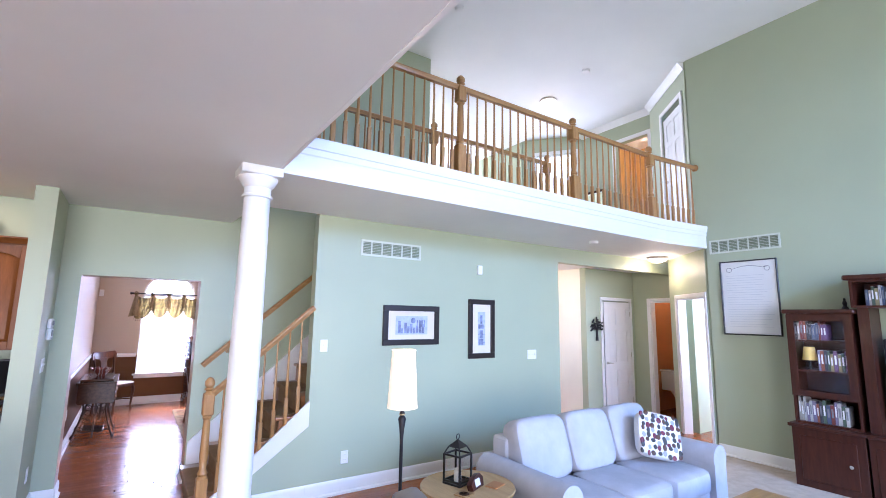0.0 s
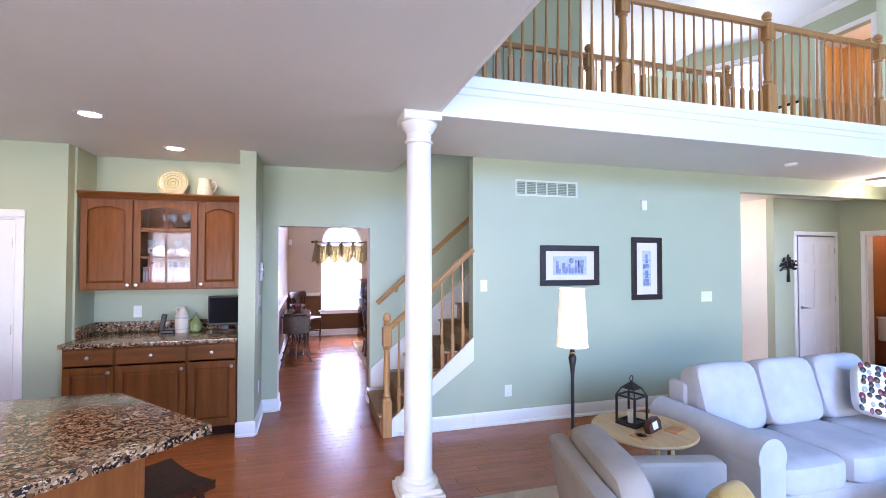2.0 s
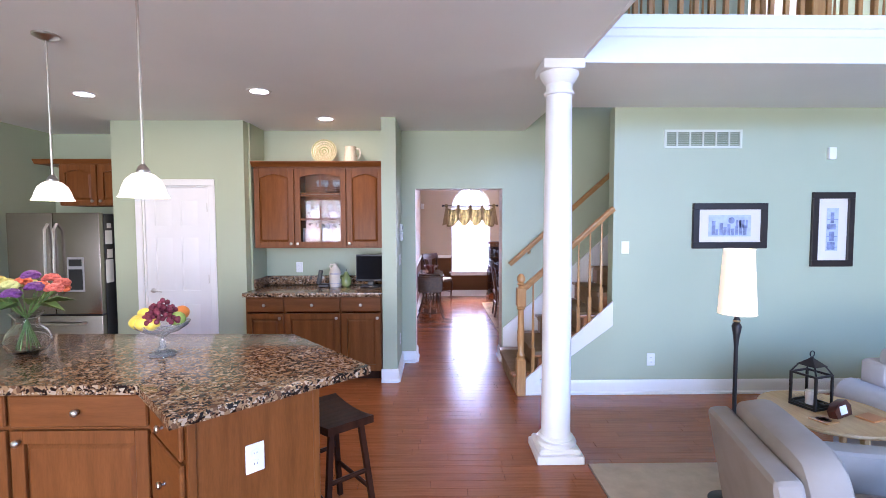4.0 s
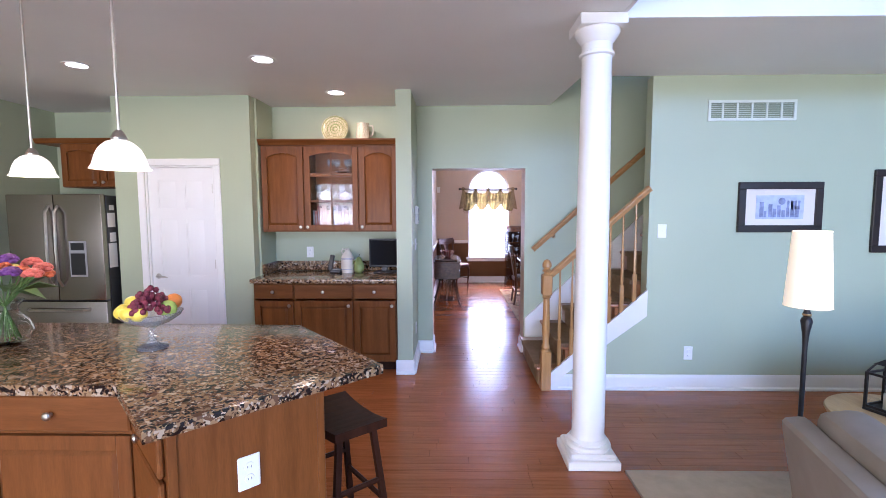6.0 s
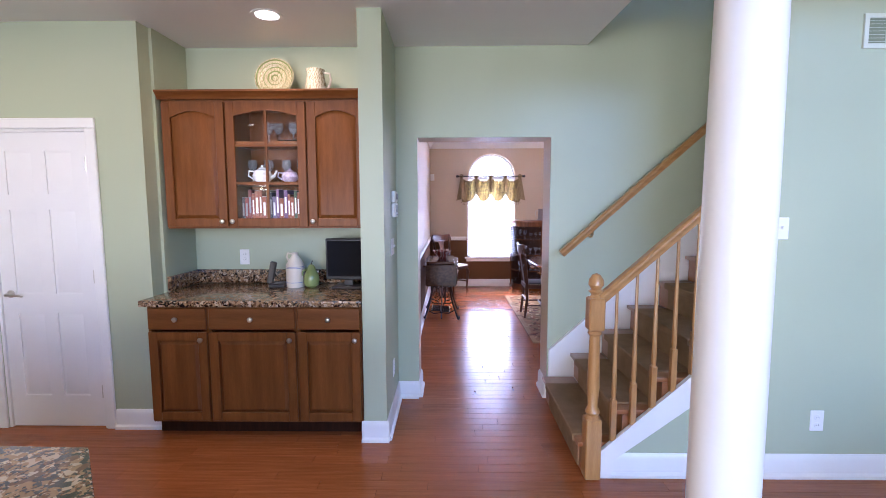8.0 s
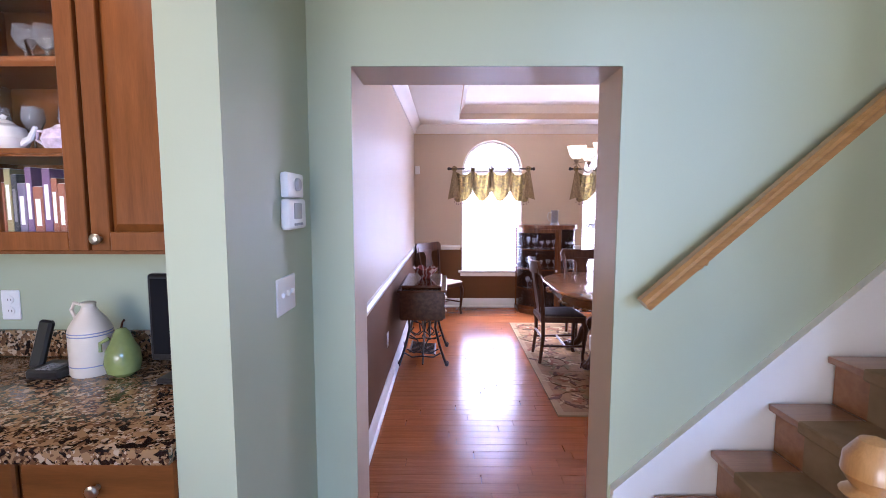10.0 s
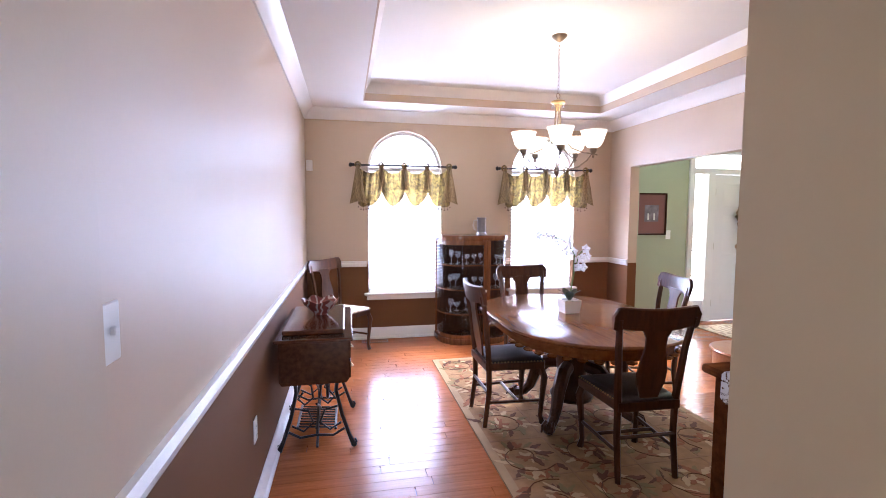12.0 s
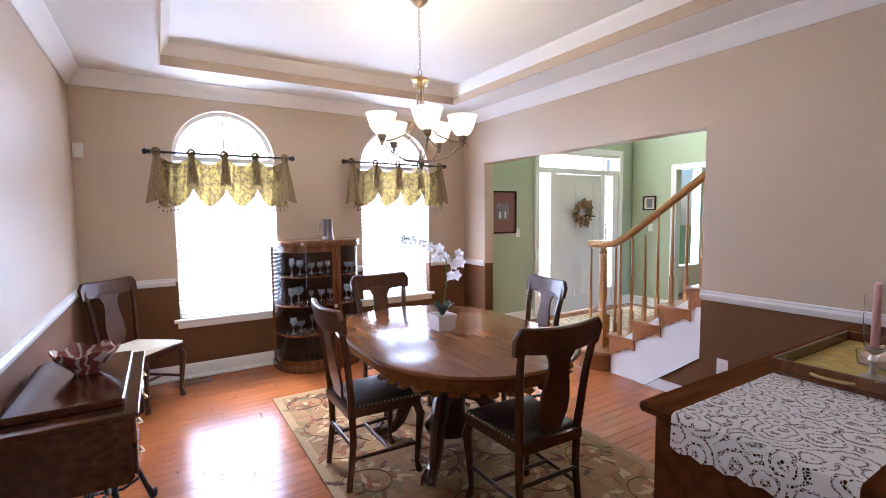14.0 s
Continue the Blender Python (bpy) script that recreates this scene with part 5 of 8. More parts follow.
def teapot(x, y, z, mat, label, s=1.0):
    t = thing("teapot", label, "teapot", x, y, z)
    bm = bm_new()
    lathe(bm, [(0.035 * s, 0), (0.058 * s, 0.02 * s), (0.068 * s, 0.05 * s), (0.055 * s, 0.085 * s), (0.028 * s, 0.098 * s)], 22)
    part("body", bm, mat, t)
    bm = bm_new()
    lathe(bm, [(0.03 * s, 0.097 * s), (0.022 * s, 0.106 * s), (0.006 * s, 0.112 * s), (0.01 * s, 0.122 * s), (0.002, 0.128 * s)], 18)
    part("lid", bm, mat, t)
    bm = bm_new()
    tube(bm, [(0.055 * s, 0, 0.035 * s), (0.085 * s, 0, 0.05 * s), (0.105 * s, 0, 0.088 * s)], [0.014 * s, 0.010 * s, 0.007 * s])
    part("spout", bm, mat, t)
    bm = bm_new()
    tube(bm, [(-0.05 * s, 0, 0.08 * s), (-0.095 * s, 0, 0.085 * s), (-0.10 * s, 0, 0.05 * s), (-0.06 * s, 0, 0.025 * s)], 0.006 * s)
    part("handle", bm, mat, t)


teapot(-1.41, 6.35, 1.688, M_PORCELAIN, "white porcelain teapot on the middle shelf")
teapot(-1.21, 6.34, 1.688, paint("lilac_floral_china", (0.55, 0.46, 0.55), 0.15, 0.3, 40, 30, 0), "lilac floral china teapot on the middle shelf", 0.85)
dsh = thing("glass_dish", "clear cut-glass dish on the top shelf", "dish", -1.21, 6.36, 1.968)
bm = bm_new()
lathe(bm, [(0.05, 0), (0.08, 0.01), (0.09, 0.06), (0.085, 0.06), (0.075, 0.015), (0.03, 0.008)], 20)
part("bowl", bm, M_CRYSTAL, dsh)

# refrigerator and the cabinets above it
fg = thing("refrigerator", "stainless French-door refrigerator with water dispenser", "refrigerator", -3.94, 5.93, 0)
bm = bm_new()
box(bm, -0.465, 0.06, 0.02, 0.465, 0.78, 1.74, 0.005)
part("cabinet_body", bm, paint("dark_grey_fridge_side", (0.03, 0.03, 0.032), 0.4), fg, "dark grey side")
for a, b in ((-0.465, -0.002), (0.002, 0.465)):
    bm = bm_new()
    box(bm, a, -0.01, 0.72, b, 0.055, 1.75, 0.012, seg=2)
    d = part("door", bm, M_STEEL, fg)
    hx = -0.045 if a < 0 else 0.045
    bm = bm_new()
    tube(bm, [(hx, -0.012, 0.86), (hx, -0.055, 0.92), (hx, -0.066, 1.2), (hx, -0.055, 1.58), (hx, -0.012, 1.64)], 0.012, 10)
    part("handle", bm, M_NICKEL, d)
    if a > 0:
        bm = bm_new()
        box(bm, 0.13, -0.016, 0.95, 0.30, -0.008, 1.30, 0.005)
        ds = part("dispenser", bm, M_GREY, d, "grey water dispenser")
        bm = bm_new()
        box(bm, 0.145, -0.018, 0.97, 0.285, -0.015, 1.18, 0.003)
        part("recess", bm, M_BLACK, ds)
        bm = bm_new()
        box(bm, 0.15, -0.019, 1.21, 0.28, -0.0155, 1.28, 0.002)
        part("control_panel", bm, M_BLACK, ds)
bm = bm_new()
box(bm, -0.465, -0.01, 0.06, 0.465, 0.055, 0.705, 0.012, seg=2)
d = part("freezer_drawer", bm, M_STEEL, fg)
bm = bm_new()
tube(bm, [(-0.30, -0.012, 0.63), (-0.27, -0.06, 0.63), (0.27, -0.06, 0.63), (0.30, -0.012, 0.63)], 0.012, 10)
part("handle", bm, M_NICKEL, d)
for k, (zz, w, h) in enumerate(((1.5, 0.10, 0.14), (1.33, 0.08, 0.09), (1.15, 0.11, 0.24), (1.62, 0.06, 0.05))):
    nt_ = thing("paper_note", "white paper note held on the refrigerator side", "note", -3.474, 6.045 + 0.01 * (k % 2), zz, 90, group="notes on the refrigerator")
    bm = bm_new()
    box(bm, -w / 2, -0.003, -h / 2, w / 2, -0.001, h / 2)
    part("sheet", bm, M_PAPER, nt_)
for k in range(2):
    u = thing("wall_cabinet", "stained maple cabinet above the refrigerator", "cabinet", -4.01 + 0.42 * k - 0.02, 6.55, 1.84, group="cabinets above the refrigerator")
    carcass(u, -0.205, -0.14, 0, 0.205, 0.22, 0.46)
    cab_door(u, -0.20, 0.008, 0.20, 0.45, -0.162, 0.03, knob_at=(0.165 if k == 0 else -0.165, 0.05))
bm = bm_new()
strip(bm, (-4.5, 6.40), (-3.46, 6.40), (0, -1), [(-0.36, 2.30), (0.005, 2.30), (0.03, 2.335), (0.036, 2.35), (-0.36, 2.35)])
solid("trim_fridge_cornice", bm, M_MAPLEX, "stained maple cornice above the refrigerator", "trim")

# island
isl = thing("kitchen_island", "stained maple island with drawers and angled end panel", "kitchen island", -2.0, 3.6, 0)
bm = bm_new()
prism(bm, [(-1.15, -0.33), (0.66, -0.33), (0.985, -0.66), (1.38, -0.285), (0.87, 0.26), (-1.15, 0.26)], 'z', 0.10, 0.886)
part("body", bm, M_MAPLE, isl)
bm = bm_new()
prism(bm, [(-1.15, -0.27), (0.66, -0.27), (0.985, -0.58), (1.30, -0.28), (0.85, 0.2), (-1.15, 0.2)], 'z', 0, 0.10)
part("plinth", bm, M_DARKWOOD, isl)
for a, b in ((-1.13, -0.62), (-0.60, 0.02), (0.04, 0.645)):
    drawer(isl, a, 0.728, b, 0.872, -0.352)
    cab_door(isl, a, 0.115, b, 0.712, -0.352, knob_at=(a + 0.04, 0.665))
AM = pose(0.66, -0.345, 0, 0, 0, -45.4)
for z0, z1 in ((0.728, 0.872), (0.42, 0.712), (0.115, 0.405)):
    drawer(isl, 0.02, z0, 0.445, z1, -0.012, AM)
PM = pose(0.985, -0.66, 0, 0, 0, 43.5)
bm = bm_new()
box(bm, 0.0, -0.018, 0.0, 0.03, 0.002, 0.886, 0.002, PM)
box(bm, 0.515, -0.018, 0.0, 0.545, 0.002, 0.886, 0.002, PM)
box(bm, 0.03, -0.010, 0.0, 0.515, 0.002, 0.886, 0, PM)
part("end_panel", bm, M_MAPLE, isl)
po = plate_cover("wall_outlet", "white double outlet on the island end panel", 0, 0, 0, 0, 0.078, 0.122, outlet=True)
po.matrix_basis = pose(-2.0, 3.6, 0) @ PM @ pose(0.25, -0.011, 0.66)
slab("island_countertop", [(-3.25, 3.215), (-1.365, 3.215), (-1.025, 2.85), (-0.397, 3.463), (-0.98, 4.14), (-3.25, 4.20)], 0.888, 0.93, "polished brown granite island top with angled end")


def stool(x, y, rz):
    s = thing("bar_stool", "dark wooden saddle-seat stool beside the island", "stool", x, y, 0, rz, group="stools at the island")
    bm = bm_new()
    n = 8
    for i in range(n):
        a, b = -0.21 + 0.42 * i / n, -0.21 + 0.42 * (i + 1) / n
        za, zb = 0.60 + 0.5 * a * a, 0.60 + 0.5 * b * b
        prism(bm, [(a, za - 0.04), (b, zb - 0.04), (b, zb), (a, za)], 'y', -0.13, 0.13)
    bmesh.ops.remove_doubles(bm, verts=bm.verts[:], dist=0.0004)
    part("seat", bm, M_DARKWOOD, s)
    for sx in (-1, 1):
        for sy in (-1, 1):
            bm = bm_new()
            tube(bm, [(sx * 0.15, sy * 0.085, 0.575), (sx * 0.20, sy * 0.145, 0.0)], 0.019, 4)
            part("leg", bm, M_DARKWOOD, s)
    for sy in (-1, 1):
        bm = bm_new()
        tube(bm, [(-0.182, sy * 0.122, 0.22), (0.182, sy * 0.122, 0.22)], 0.013, 6)
        part("stretcher", bm, M_DARKWOOD, s)
    for sx in (-1, 1):
        bm = bm_new()
        tube(bm, [(sx * 0.175, -0.115, 0.32), (sx * 0.175, 0.115, 0.32)], 0.013, 6)
        part("stretcher", bm, M_DARKWOOD, s)


stool(-0.64, 3.69, 130)

# fruit on its glass stand, flowers
M_PRESSED = glass("pressed_glass", (0.92, 0.93, 0.94), 0.06)
M_PRESSED.node_tree.nodes["Principled BSDF"].inputs["Transmission Weight"].default_value = 0.82
fb = thing("cake_stand", "clear pedestal glass bowl holding fruit on the island", "bowl", -1.54, 3.69, 0.93)
bm = bm_new()
lathe(bm, [(0.075, 0), (0.072, 0.01), (0.03, 0.025), (0.016, 0.05), (0.02, 0.07), (0.014, 0.09), (0.03, 0.105), (0.09, 0.125), (0.14, 0.155), (0.152, 0.175), (0.148, 0.176), (0.135, 0.16), (0.08, 0.132), (0.01, 0.118)], 32)
part("dish", bm, M_PRESSED, fb)
fb.scale = (0.9, 0.9, 1)


def fruit(name, label, x, y, z, r, mat, sx=1, sz=1):
    f = thing(name, label, name, -1.54 + x, 3.69 + y, 0.93 + z)
    bm = bm_new()
    ball(bm, (0, 0, 0), r * sx, r, r * sz, 14)
    b = part("flesh", bm, mat, f)
    return f


M_LEMON = paint("lemon_peel", (0.72, 0.58, 0.06), 0.35, 0.1, 30, 160, 0.25)
M_ORANGE = paint("orange_peel", (0.72, 0.24, 0.03), 0.4, 0.1, 30, 180, 0.3)
M_APPLE = paint("green_apple_skin", (0.34, 0.46, 0.10), 0.25, 0.2, 20, 60, 0.0)
M_GRAPE = paint("red_grape_skin", (0.15, 0.028, 0.045), 0.25, 0.4, 30, 60, 0.05)
for x, y in ((-0.105, -0.03), (-0.08, -0.08), (-0.035, -0.105), (0.015, -0.11)):
    fruit("lemon", "yellow lemon in the glass bowl", x, y, 0.187, 0.032, M_LEMON, 1.25)
fruit("lemon", "yellow lemon in the glass bowl", -0.10, 0.02, 0.215, 0.032, M_LEMON, 1.2)
fruit("orange", "ripe orange in the glass bowl", 0.075, 0.06, 0.215, 0.038, M_ORANGE)
fruit("apple", "green apple in the glass bowl", 0.095, -0.02, 0.195, 0.04, M_APPLE)
fruit("apple", "green pear-like apple in the glass bowl", 0.03, 0.08, 0.19, 0.038, M_APPLE)
gp = thing("grapes", "bunch of dark red grapes heaped in the bowl", "grapes", -1.515, 3.655, 0.93 + 0.185)
rg = random.Random(9)
for i in range(95):
    a, rr = rg.uniform(0, 6.283), 0.088 * math.sqrt(rg.random())
    z = 0.118 * (1 - (rr / 0.096) ** 2) * rg.uniform(0.4, 1.0)
    bm = bm_new()
    ball(bm, (rr * math.cos(a) + 0.005, rr * math.sin(a) - 0.02, z), 0.0135, None, 0.015, 8)
    part("grape", bm, M_GRAPE, gp)
vs = thing("flower_vase", "round clear glass vase with green stems on the island", "vase", -2.28, 3.72, 0.93)
bm = bm_new()
lathe(bm, [(0.05, 0), (0.085, 0.02), (0.105, 0.07), (0.09, 0.12), (0.055, 0.16), (0.05, 0.19), (0.075, 0.225), (0.072, 0.226), (0.047, 0.19), (0.05, 0.155), (0.086, 0.115), (0.10, 0.07), (0.08, 0.025), (0.02, 0.008)], 28)
part("glass_body", bm, M_CRYSTAL, vs)
fl = thing("bouquet", "mixed cut flowers in purple, yellow-green and coral", "flowers", -2.28, 3.72, 0.94)
M_STEM = paint("green_stem", (0.10, 0.20, 0.04), 0.5, 0.2, 10)
for i in range(14):
    a = i * 2.4
    bm = bm_new()
    tube(bm, [(0.05 * math.cos(a + 2), 0.05 * math.sin(a + 2), 0.02), (0, 0, 0.18), (0.13 * math.cos(a), 0.13 * math.sin(a), 0.33)], 0.003, 5)
    part("stem", bm, M_STEM, fl)
FCOL = [paint("petal", c, 0.6, 0.25, 30, 120, 0.1) for c in ((0.16, 0.05, 0.22), (0.62, 0.14, 0.05), (0.58, 0.62, 0.24), (0.60, 0.14, 0.10), (0.55, 0.50, 0.12))]
for i in range(16):
    a, rr = i * 2.4, 0.035 + 0.045 * math.sqrt(i)
    c = Vector((rr * math.cos(a), rr * math.sin(a), 0.42 - 0.5 * rr + 0.02 * math.sin(i * 5)))
    bm = bm_new()
    for k in range(14):
        b, e = k * 2.4, 0.25 + 0.09 * k
        d = Vector((math.cos(b) * math.sin(e), math.sin(b) * math.sin(e), math.cos(e)))
        ball(bm, c + d * 0.030, 0.020, 0.020, 0.012, 6)
    part("bloom", bm, FCOL[i % 5], fl)
for i in range(9):
    a = i * 0.7
    d = Vector((math.cos(a), math.sin(a), 0))
    s = Vector((-d.y, d.x, 0))
    bm = bm_new()
    o, t = d * 0.05 + Vector((0, 0, 0.26)), d * 0.21 + Vector((0, 0, 0.22 + 0.04 * (i % 3)))
    mid = (o + t) / 2 + Vector((0, 0, 0.03))
    put(bm, [tuple(o), tuple(mid + s * 0.035), tuple(t), tuple(mid - s * 0.035), tuple(mid - Vector((0, 0, 0.006)))], [(0, 1, 4), (1, 2, 4), (2, 3, 4), (3, 0, 4), (0, 3, 2, 1)])
    part("leaf", bm, M_STEM, fl)


# lamps of kitchen and hall
def pendant(x, y, zb):
    p = thing("pendant_lamp", "brushed nickel pendant with a lit white glass bell shade", "pendant lamp", x, y, C, group="pendants over the island")
    h = zb - C
    bm = bm_new()
    lathe(bm, [(0.065, 0), (0.065, -0.012), (0.03, -0.03), (0.008, -0.036)][::-1], 24)
    part("canopy", bm, M_NICKEL, p)
    bm = bm_new()
    tube(bm, [(0, 0, -0.03), (0, 0, h + 0.135)], 0.006)
    part("rod", bm, M_NICKEL, p)
    bm = bm_new()
    lathe(bm, [(0.026, h + 0.106), (0.028, h + 0.118), (0.02, h + 0.134), (0.01, h + 0.148)], 20)
    part("cap", bm, M_NICKEL, p)
    bm = bm_new()
    lathe(bm, [(0.096, h + 0.003), (0.102, h), (0.092, h + 0.016), (0.084, h + 0.046), (0.070, h + 0.078), (0.045, h + 0.102), (0.026, h + 0.110), (0.024, h + 0.107), (0.043, h + 0.098), (0.067, h + 0.075), (0.080, h + 0.044), (0.088, h + 0.016)], 32)
    part("shade", bm, M_OPAL, p, "lit white opal glass bell")
    l = new("pendant_bulb", bpy.data.lights.new("pendant_bulb", 'POINT'))
    l.data.energy, l.data.color, l.data.shadow_soft_size = 8, WARM, 0.05
    l.location = (x, y, zb - 0.02)


pendant(-1.38, 3.325, 1.745)
pendant(-2.28, 3.93, 1.765)


def can(x, y):
    c = thing("recessed_light", "lit recessed ceiling light with white trim", "recessed light", x, y, C, group="recessed kitchen lights")
    bm = bm_new()
    lathe(bm, [(0.072, -0.004), (0.098, -0.006), (0.10, -0.001), (0.072, -0.001)], 28)
    part("trim_ring", bm, M_TRIM, c)
    bm = bm_new()
    lathe(bm, [(0.07, -0.004), (0.07, -0.0015)], 24)
    part("lamp_face", bm, M_BULB, c, "glowing lamp face")
    area("recessed_lamp", (x, y, C - 0.012), (x, y, 0), 0.13, 0.13, 7, WARM, 'DISK')


can(-1.50, 5.03)
can(-1.20, 6.0)
can(-2.97, 5.12)
can(-3.0, 2.6)


def flush(x, y, z, name, watts):
    f = thing("flush_ceiling_light", "lit flush dome ceiling light with nickel rim", "ceiling light", x, y, z)
    bm = bm_new()
    lathe(bm, [(0.15, -0.03), (0.155, -0.02), (0.15, 0)], 28)
    part("rim", bm, M_NICKEL, f)
    bm = bm_new()
    lathe(bm, [(0.01, -0.095), (0.07, -0.085), (0.12, -0.06), (0.145, -0.03)], 28)
    part("dome", bm, M_OPAL, f, "lit opal glass dome")
    l = new(name, bpy.data.lights.new(name, 'POINT'))
    l.data.energy, l.data.color, l.data.shadow_soft_size = watts, WARM, 0.1
    l.location = (x, y, z - 0.2)


flush(7.0, 5.25, C, "hall_lamp", 14)
# unseen fitting, added behind the wall edge to brighten the cream wall
flush(5.7, 6.85, 2.60, "passage_lamp", 22)
# out of view too: extra fitting that lifts the rust bathroom walls
flush(8.8, 5.75, 2.60, "bathroom_lamp", 14)
flush(5.92, 6.5, TOP, "landing_lamp", 2.5)
flush(8.5, 6.3, TOP, "bedroom_lamp", 30)
for x, y, z in ((5.65, 5.45, TOP), (3.17, 5.39, TOP), (5.0, 4.9, C)):
    sd = thing("smoke_detector", "round white detector on the ceiling", "smoke detector", x, y, z)
    bm = bm_new()
    lathe(bm, [(0.03, -0.032), (0.05, -0.028), (0.06, -0.012), (0.06, 0)], 22)
    part("case", bm, M_PLASTIC, sd)

# ---- great room and back hall ----
def framed(name, label, w, h, x, y, z, rz, border, mat_w, frame_mat, inner):
    """A framed print facing -y before turning; inner(parent) adds the picture."""
    p = thing(name, label, "picture", x, y, z, rz)
    bm = bm_new()
    for r in ((-w / 2, -0.028, -h / 2, w / 2, 0, -h / 2 + border), (-w / 2, -0.028, h / 2 - border, w / 2, 0, h / 2), (-w / 2, -0.028, -h / 2 + border, -w / 2 + border, 0, h / 2 - border), (w / 2 - border, -0.028, -h / 2 + border, w / 2, 0, h / 2 - border)):
        box(bm, *r, 0.004)
    part("frame", bm, frame_mat, p)
    bm = bm_new()
    box(bm, -w / 2 + border, -0.010, -h / 2 + border, w / 2 - border, -0.004, h / 2 - border)
    part("mat_board", bm, mat_w, p, "pale mat board")
    inner(p)
    return p


def bars(p, rows, mat, name="print"):
    bm = bm_new()
    for x0, z0, x1, z1 in rows:
        box(bm, x0, -0.0125, z0, x1, -0.0102, z1)
    part(name, bm, mat, p)


M_PALEINK = paint("pale_blue_wash", (0.45, 0.50, 0.62), 0.7, 0.15, 20)


def town(p):
    bars(p, [(-0.20, -0.10, 0.20, 0.10)], M_PALEINK, "wash")
    bm = bm_new()
    rr = random.Random(2)
    for k in range(9):
        x = -0.17 + k * 0.037
        box(bm, x, -0.0145, -0.085, x + rr.uniform(0.02, 0.034), -0.0126, rr.uniform(-0.04, 0.05))
    lathe(bm, [(0.03, 0), (0.03, 0.0015)], 20, m=pose(0.015, -0.0126, 0.05, 90))
    for k in range(4):
        box(bm, 0.06 + k * 0.03, -0.0145, -0.02, 0.078 + k * 0.03, -0.0126, 0.055)
    part("print", bm, M_BLUEPRINT, p, "slate blue street scene")


def tower(p):
    bars(p, [(-0.055, -0.20, 0.055, 0.20)], M_PALEINK, "wash")
    bm = bm_new()
    for z0, z1, a in ((-0.19, -0.12, 0.045), (-0.11, -0.02, 0.03), (0.0, 0.05, 0.05), (0.06, 0.16, 0.02)):
        box(bm, -a, -0.0145, z0, a * 0.6, -0.0126, z1)
    for z in (-0.17, -0.07, 0.02, 0.09):
        box(bm, -0.05, -0.0145, z, 0.05, -0.0127, z + 0.006)
    part("print", bm, M_BLUEPRINT, p, "slate blue tower scene")


M_FRAME = paint("black_brown_frame", (0.02, 0.013, 0.011), 0.35, 0.15, 10)
framed("picture_frame", "wide black-framed print of a blue street", 0.705, 0.425, 2.68, WY, 1.602, 0, 0.06, M_MATBOARD, M_FRAME, town)
framed("picture_frame", "tall black-framed print of a blue tower", 0.40, 0.70, 3.655, WY, 1.565, 0, 0.06, M_MATBOARD, M_FRAME, tower)


M_FAINT = paint("faded_ink", (0.50, 0.50, 0.52), 0.7)


def writ(p):
    rr = random.Random(5)
    bm = bm_new()
    for k in range(22):
        z = 0.28 - k * 0.031
        box(bm, -0.26, -0.0115, z, 0.26 - rr.random() * 0.12, -0.0102, z + 0.003)
    part("writing", bm, M_FAINT, p, "lines of faint handwriting")
    bm = bm_new()
    tube(bm, [(-0.22 + 0.022 * k, -0.0112, 0.36 + 0.045 * math.sin(math.pi * k / 20) + (0.02 * math.cos(k) if k in (0, 1, 19, 20) else 0)) for k in range(21)], 0.003, 5)
    for s in (-1, 1):
        tube(bm, [(s * (0.22 + 0.03 * math.cos(a / 3)), -0.0112, 0.36 + 0.03 * math.sin(a / 3)) for a in range(20)], 0.003, 5)
    part("flourish", bm, M_INK, p)


framed("framed_document", "large thin black frame with a handwritten document", 0.665, 0.955, RX, 3.80, 2.01, -90, 0.016, M_PAPER, M_BLACK, writ)

# sofa
so = thing("sofa", "pale grey three-seat sofa with rolled arms", "sofa", 3.525, 3.67, 0)
so.scale = (0.865, 0.95, 1)
bm = bm_new()
box(bm, -1.16, -0.40, 0.04, 1.16, 0.46, 0.26, 0.02)
part("base", bm, M_SOFA, so)
bm = bm_new()
box(bm, -1.0, 0.30, 0.2, 1.0, 0.50, 0.76, 0.05, seg=3)
part("back_frame", bm, M_SOFA, so)
for s in (-1, 1):
    bm = bm_new()
    a, b = sorted((s * 0.98, s * 1.20))
    pts = [(a, 0.05), (b, 0.05), (b, 0.50)] + [((a + b) / 2 + 0.125 * math.cos(radians(t)), 0.52 + 0.115 * math.sin(radians(t))) for t in range(-20, 201, 22)] + [(a, 0.50)]
    prism(bm, pts, 'y', -0.46, 0.46)
    part("arm", bm, M_SOFA, so)
for k in range(3):
    x = -0.98 + k * 0.653
    bm = bm_new()
    cushion(bm, x + 0.004, -0.47, 0.25, x + 0.649, 0.22, 0.46, 0.12)
    part("seat_cushion", bm, M_SOFA, so)
    bm = bm_new()
    cushion(bm, x + 0.005, -0.13, -0.02, x + 0.648, 0.13, 0.47, 0.16, m=pose(0, 0.19, 0.44, -17))
    part("back_cushion", bm, M_SOFA, so)
for x in (-1.1, 1.1):
    for y in (-0.36, 0.42):
        bm = bm_new()
        lathe(bm, [(0.02, 0), (0.028, 0.04)], 10, (x, y, 0))
        part("foot", bm, M_DARKWOOD, so)
pw = thing("throw_pillow", "white throw pillow with brown and red leaf spots", "pillow", 4.38, 3.58, 0.66)
pw.matrix_basis = pose(4.09, 3.57, 0.685, 0, 0, -30) @ pose(0, 0, 0, -24, 12)
bm = bm_new()
cushion(bm, -0.20, -0.06, -0.19, 0.20, 0.06, 0.19, 0.25)
part("cover", bm, cloth("white_cotton", (0.74, 0.72, 0.70)), pw)
rr = random.Random(3)
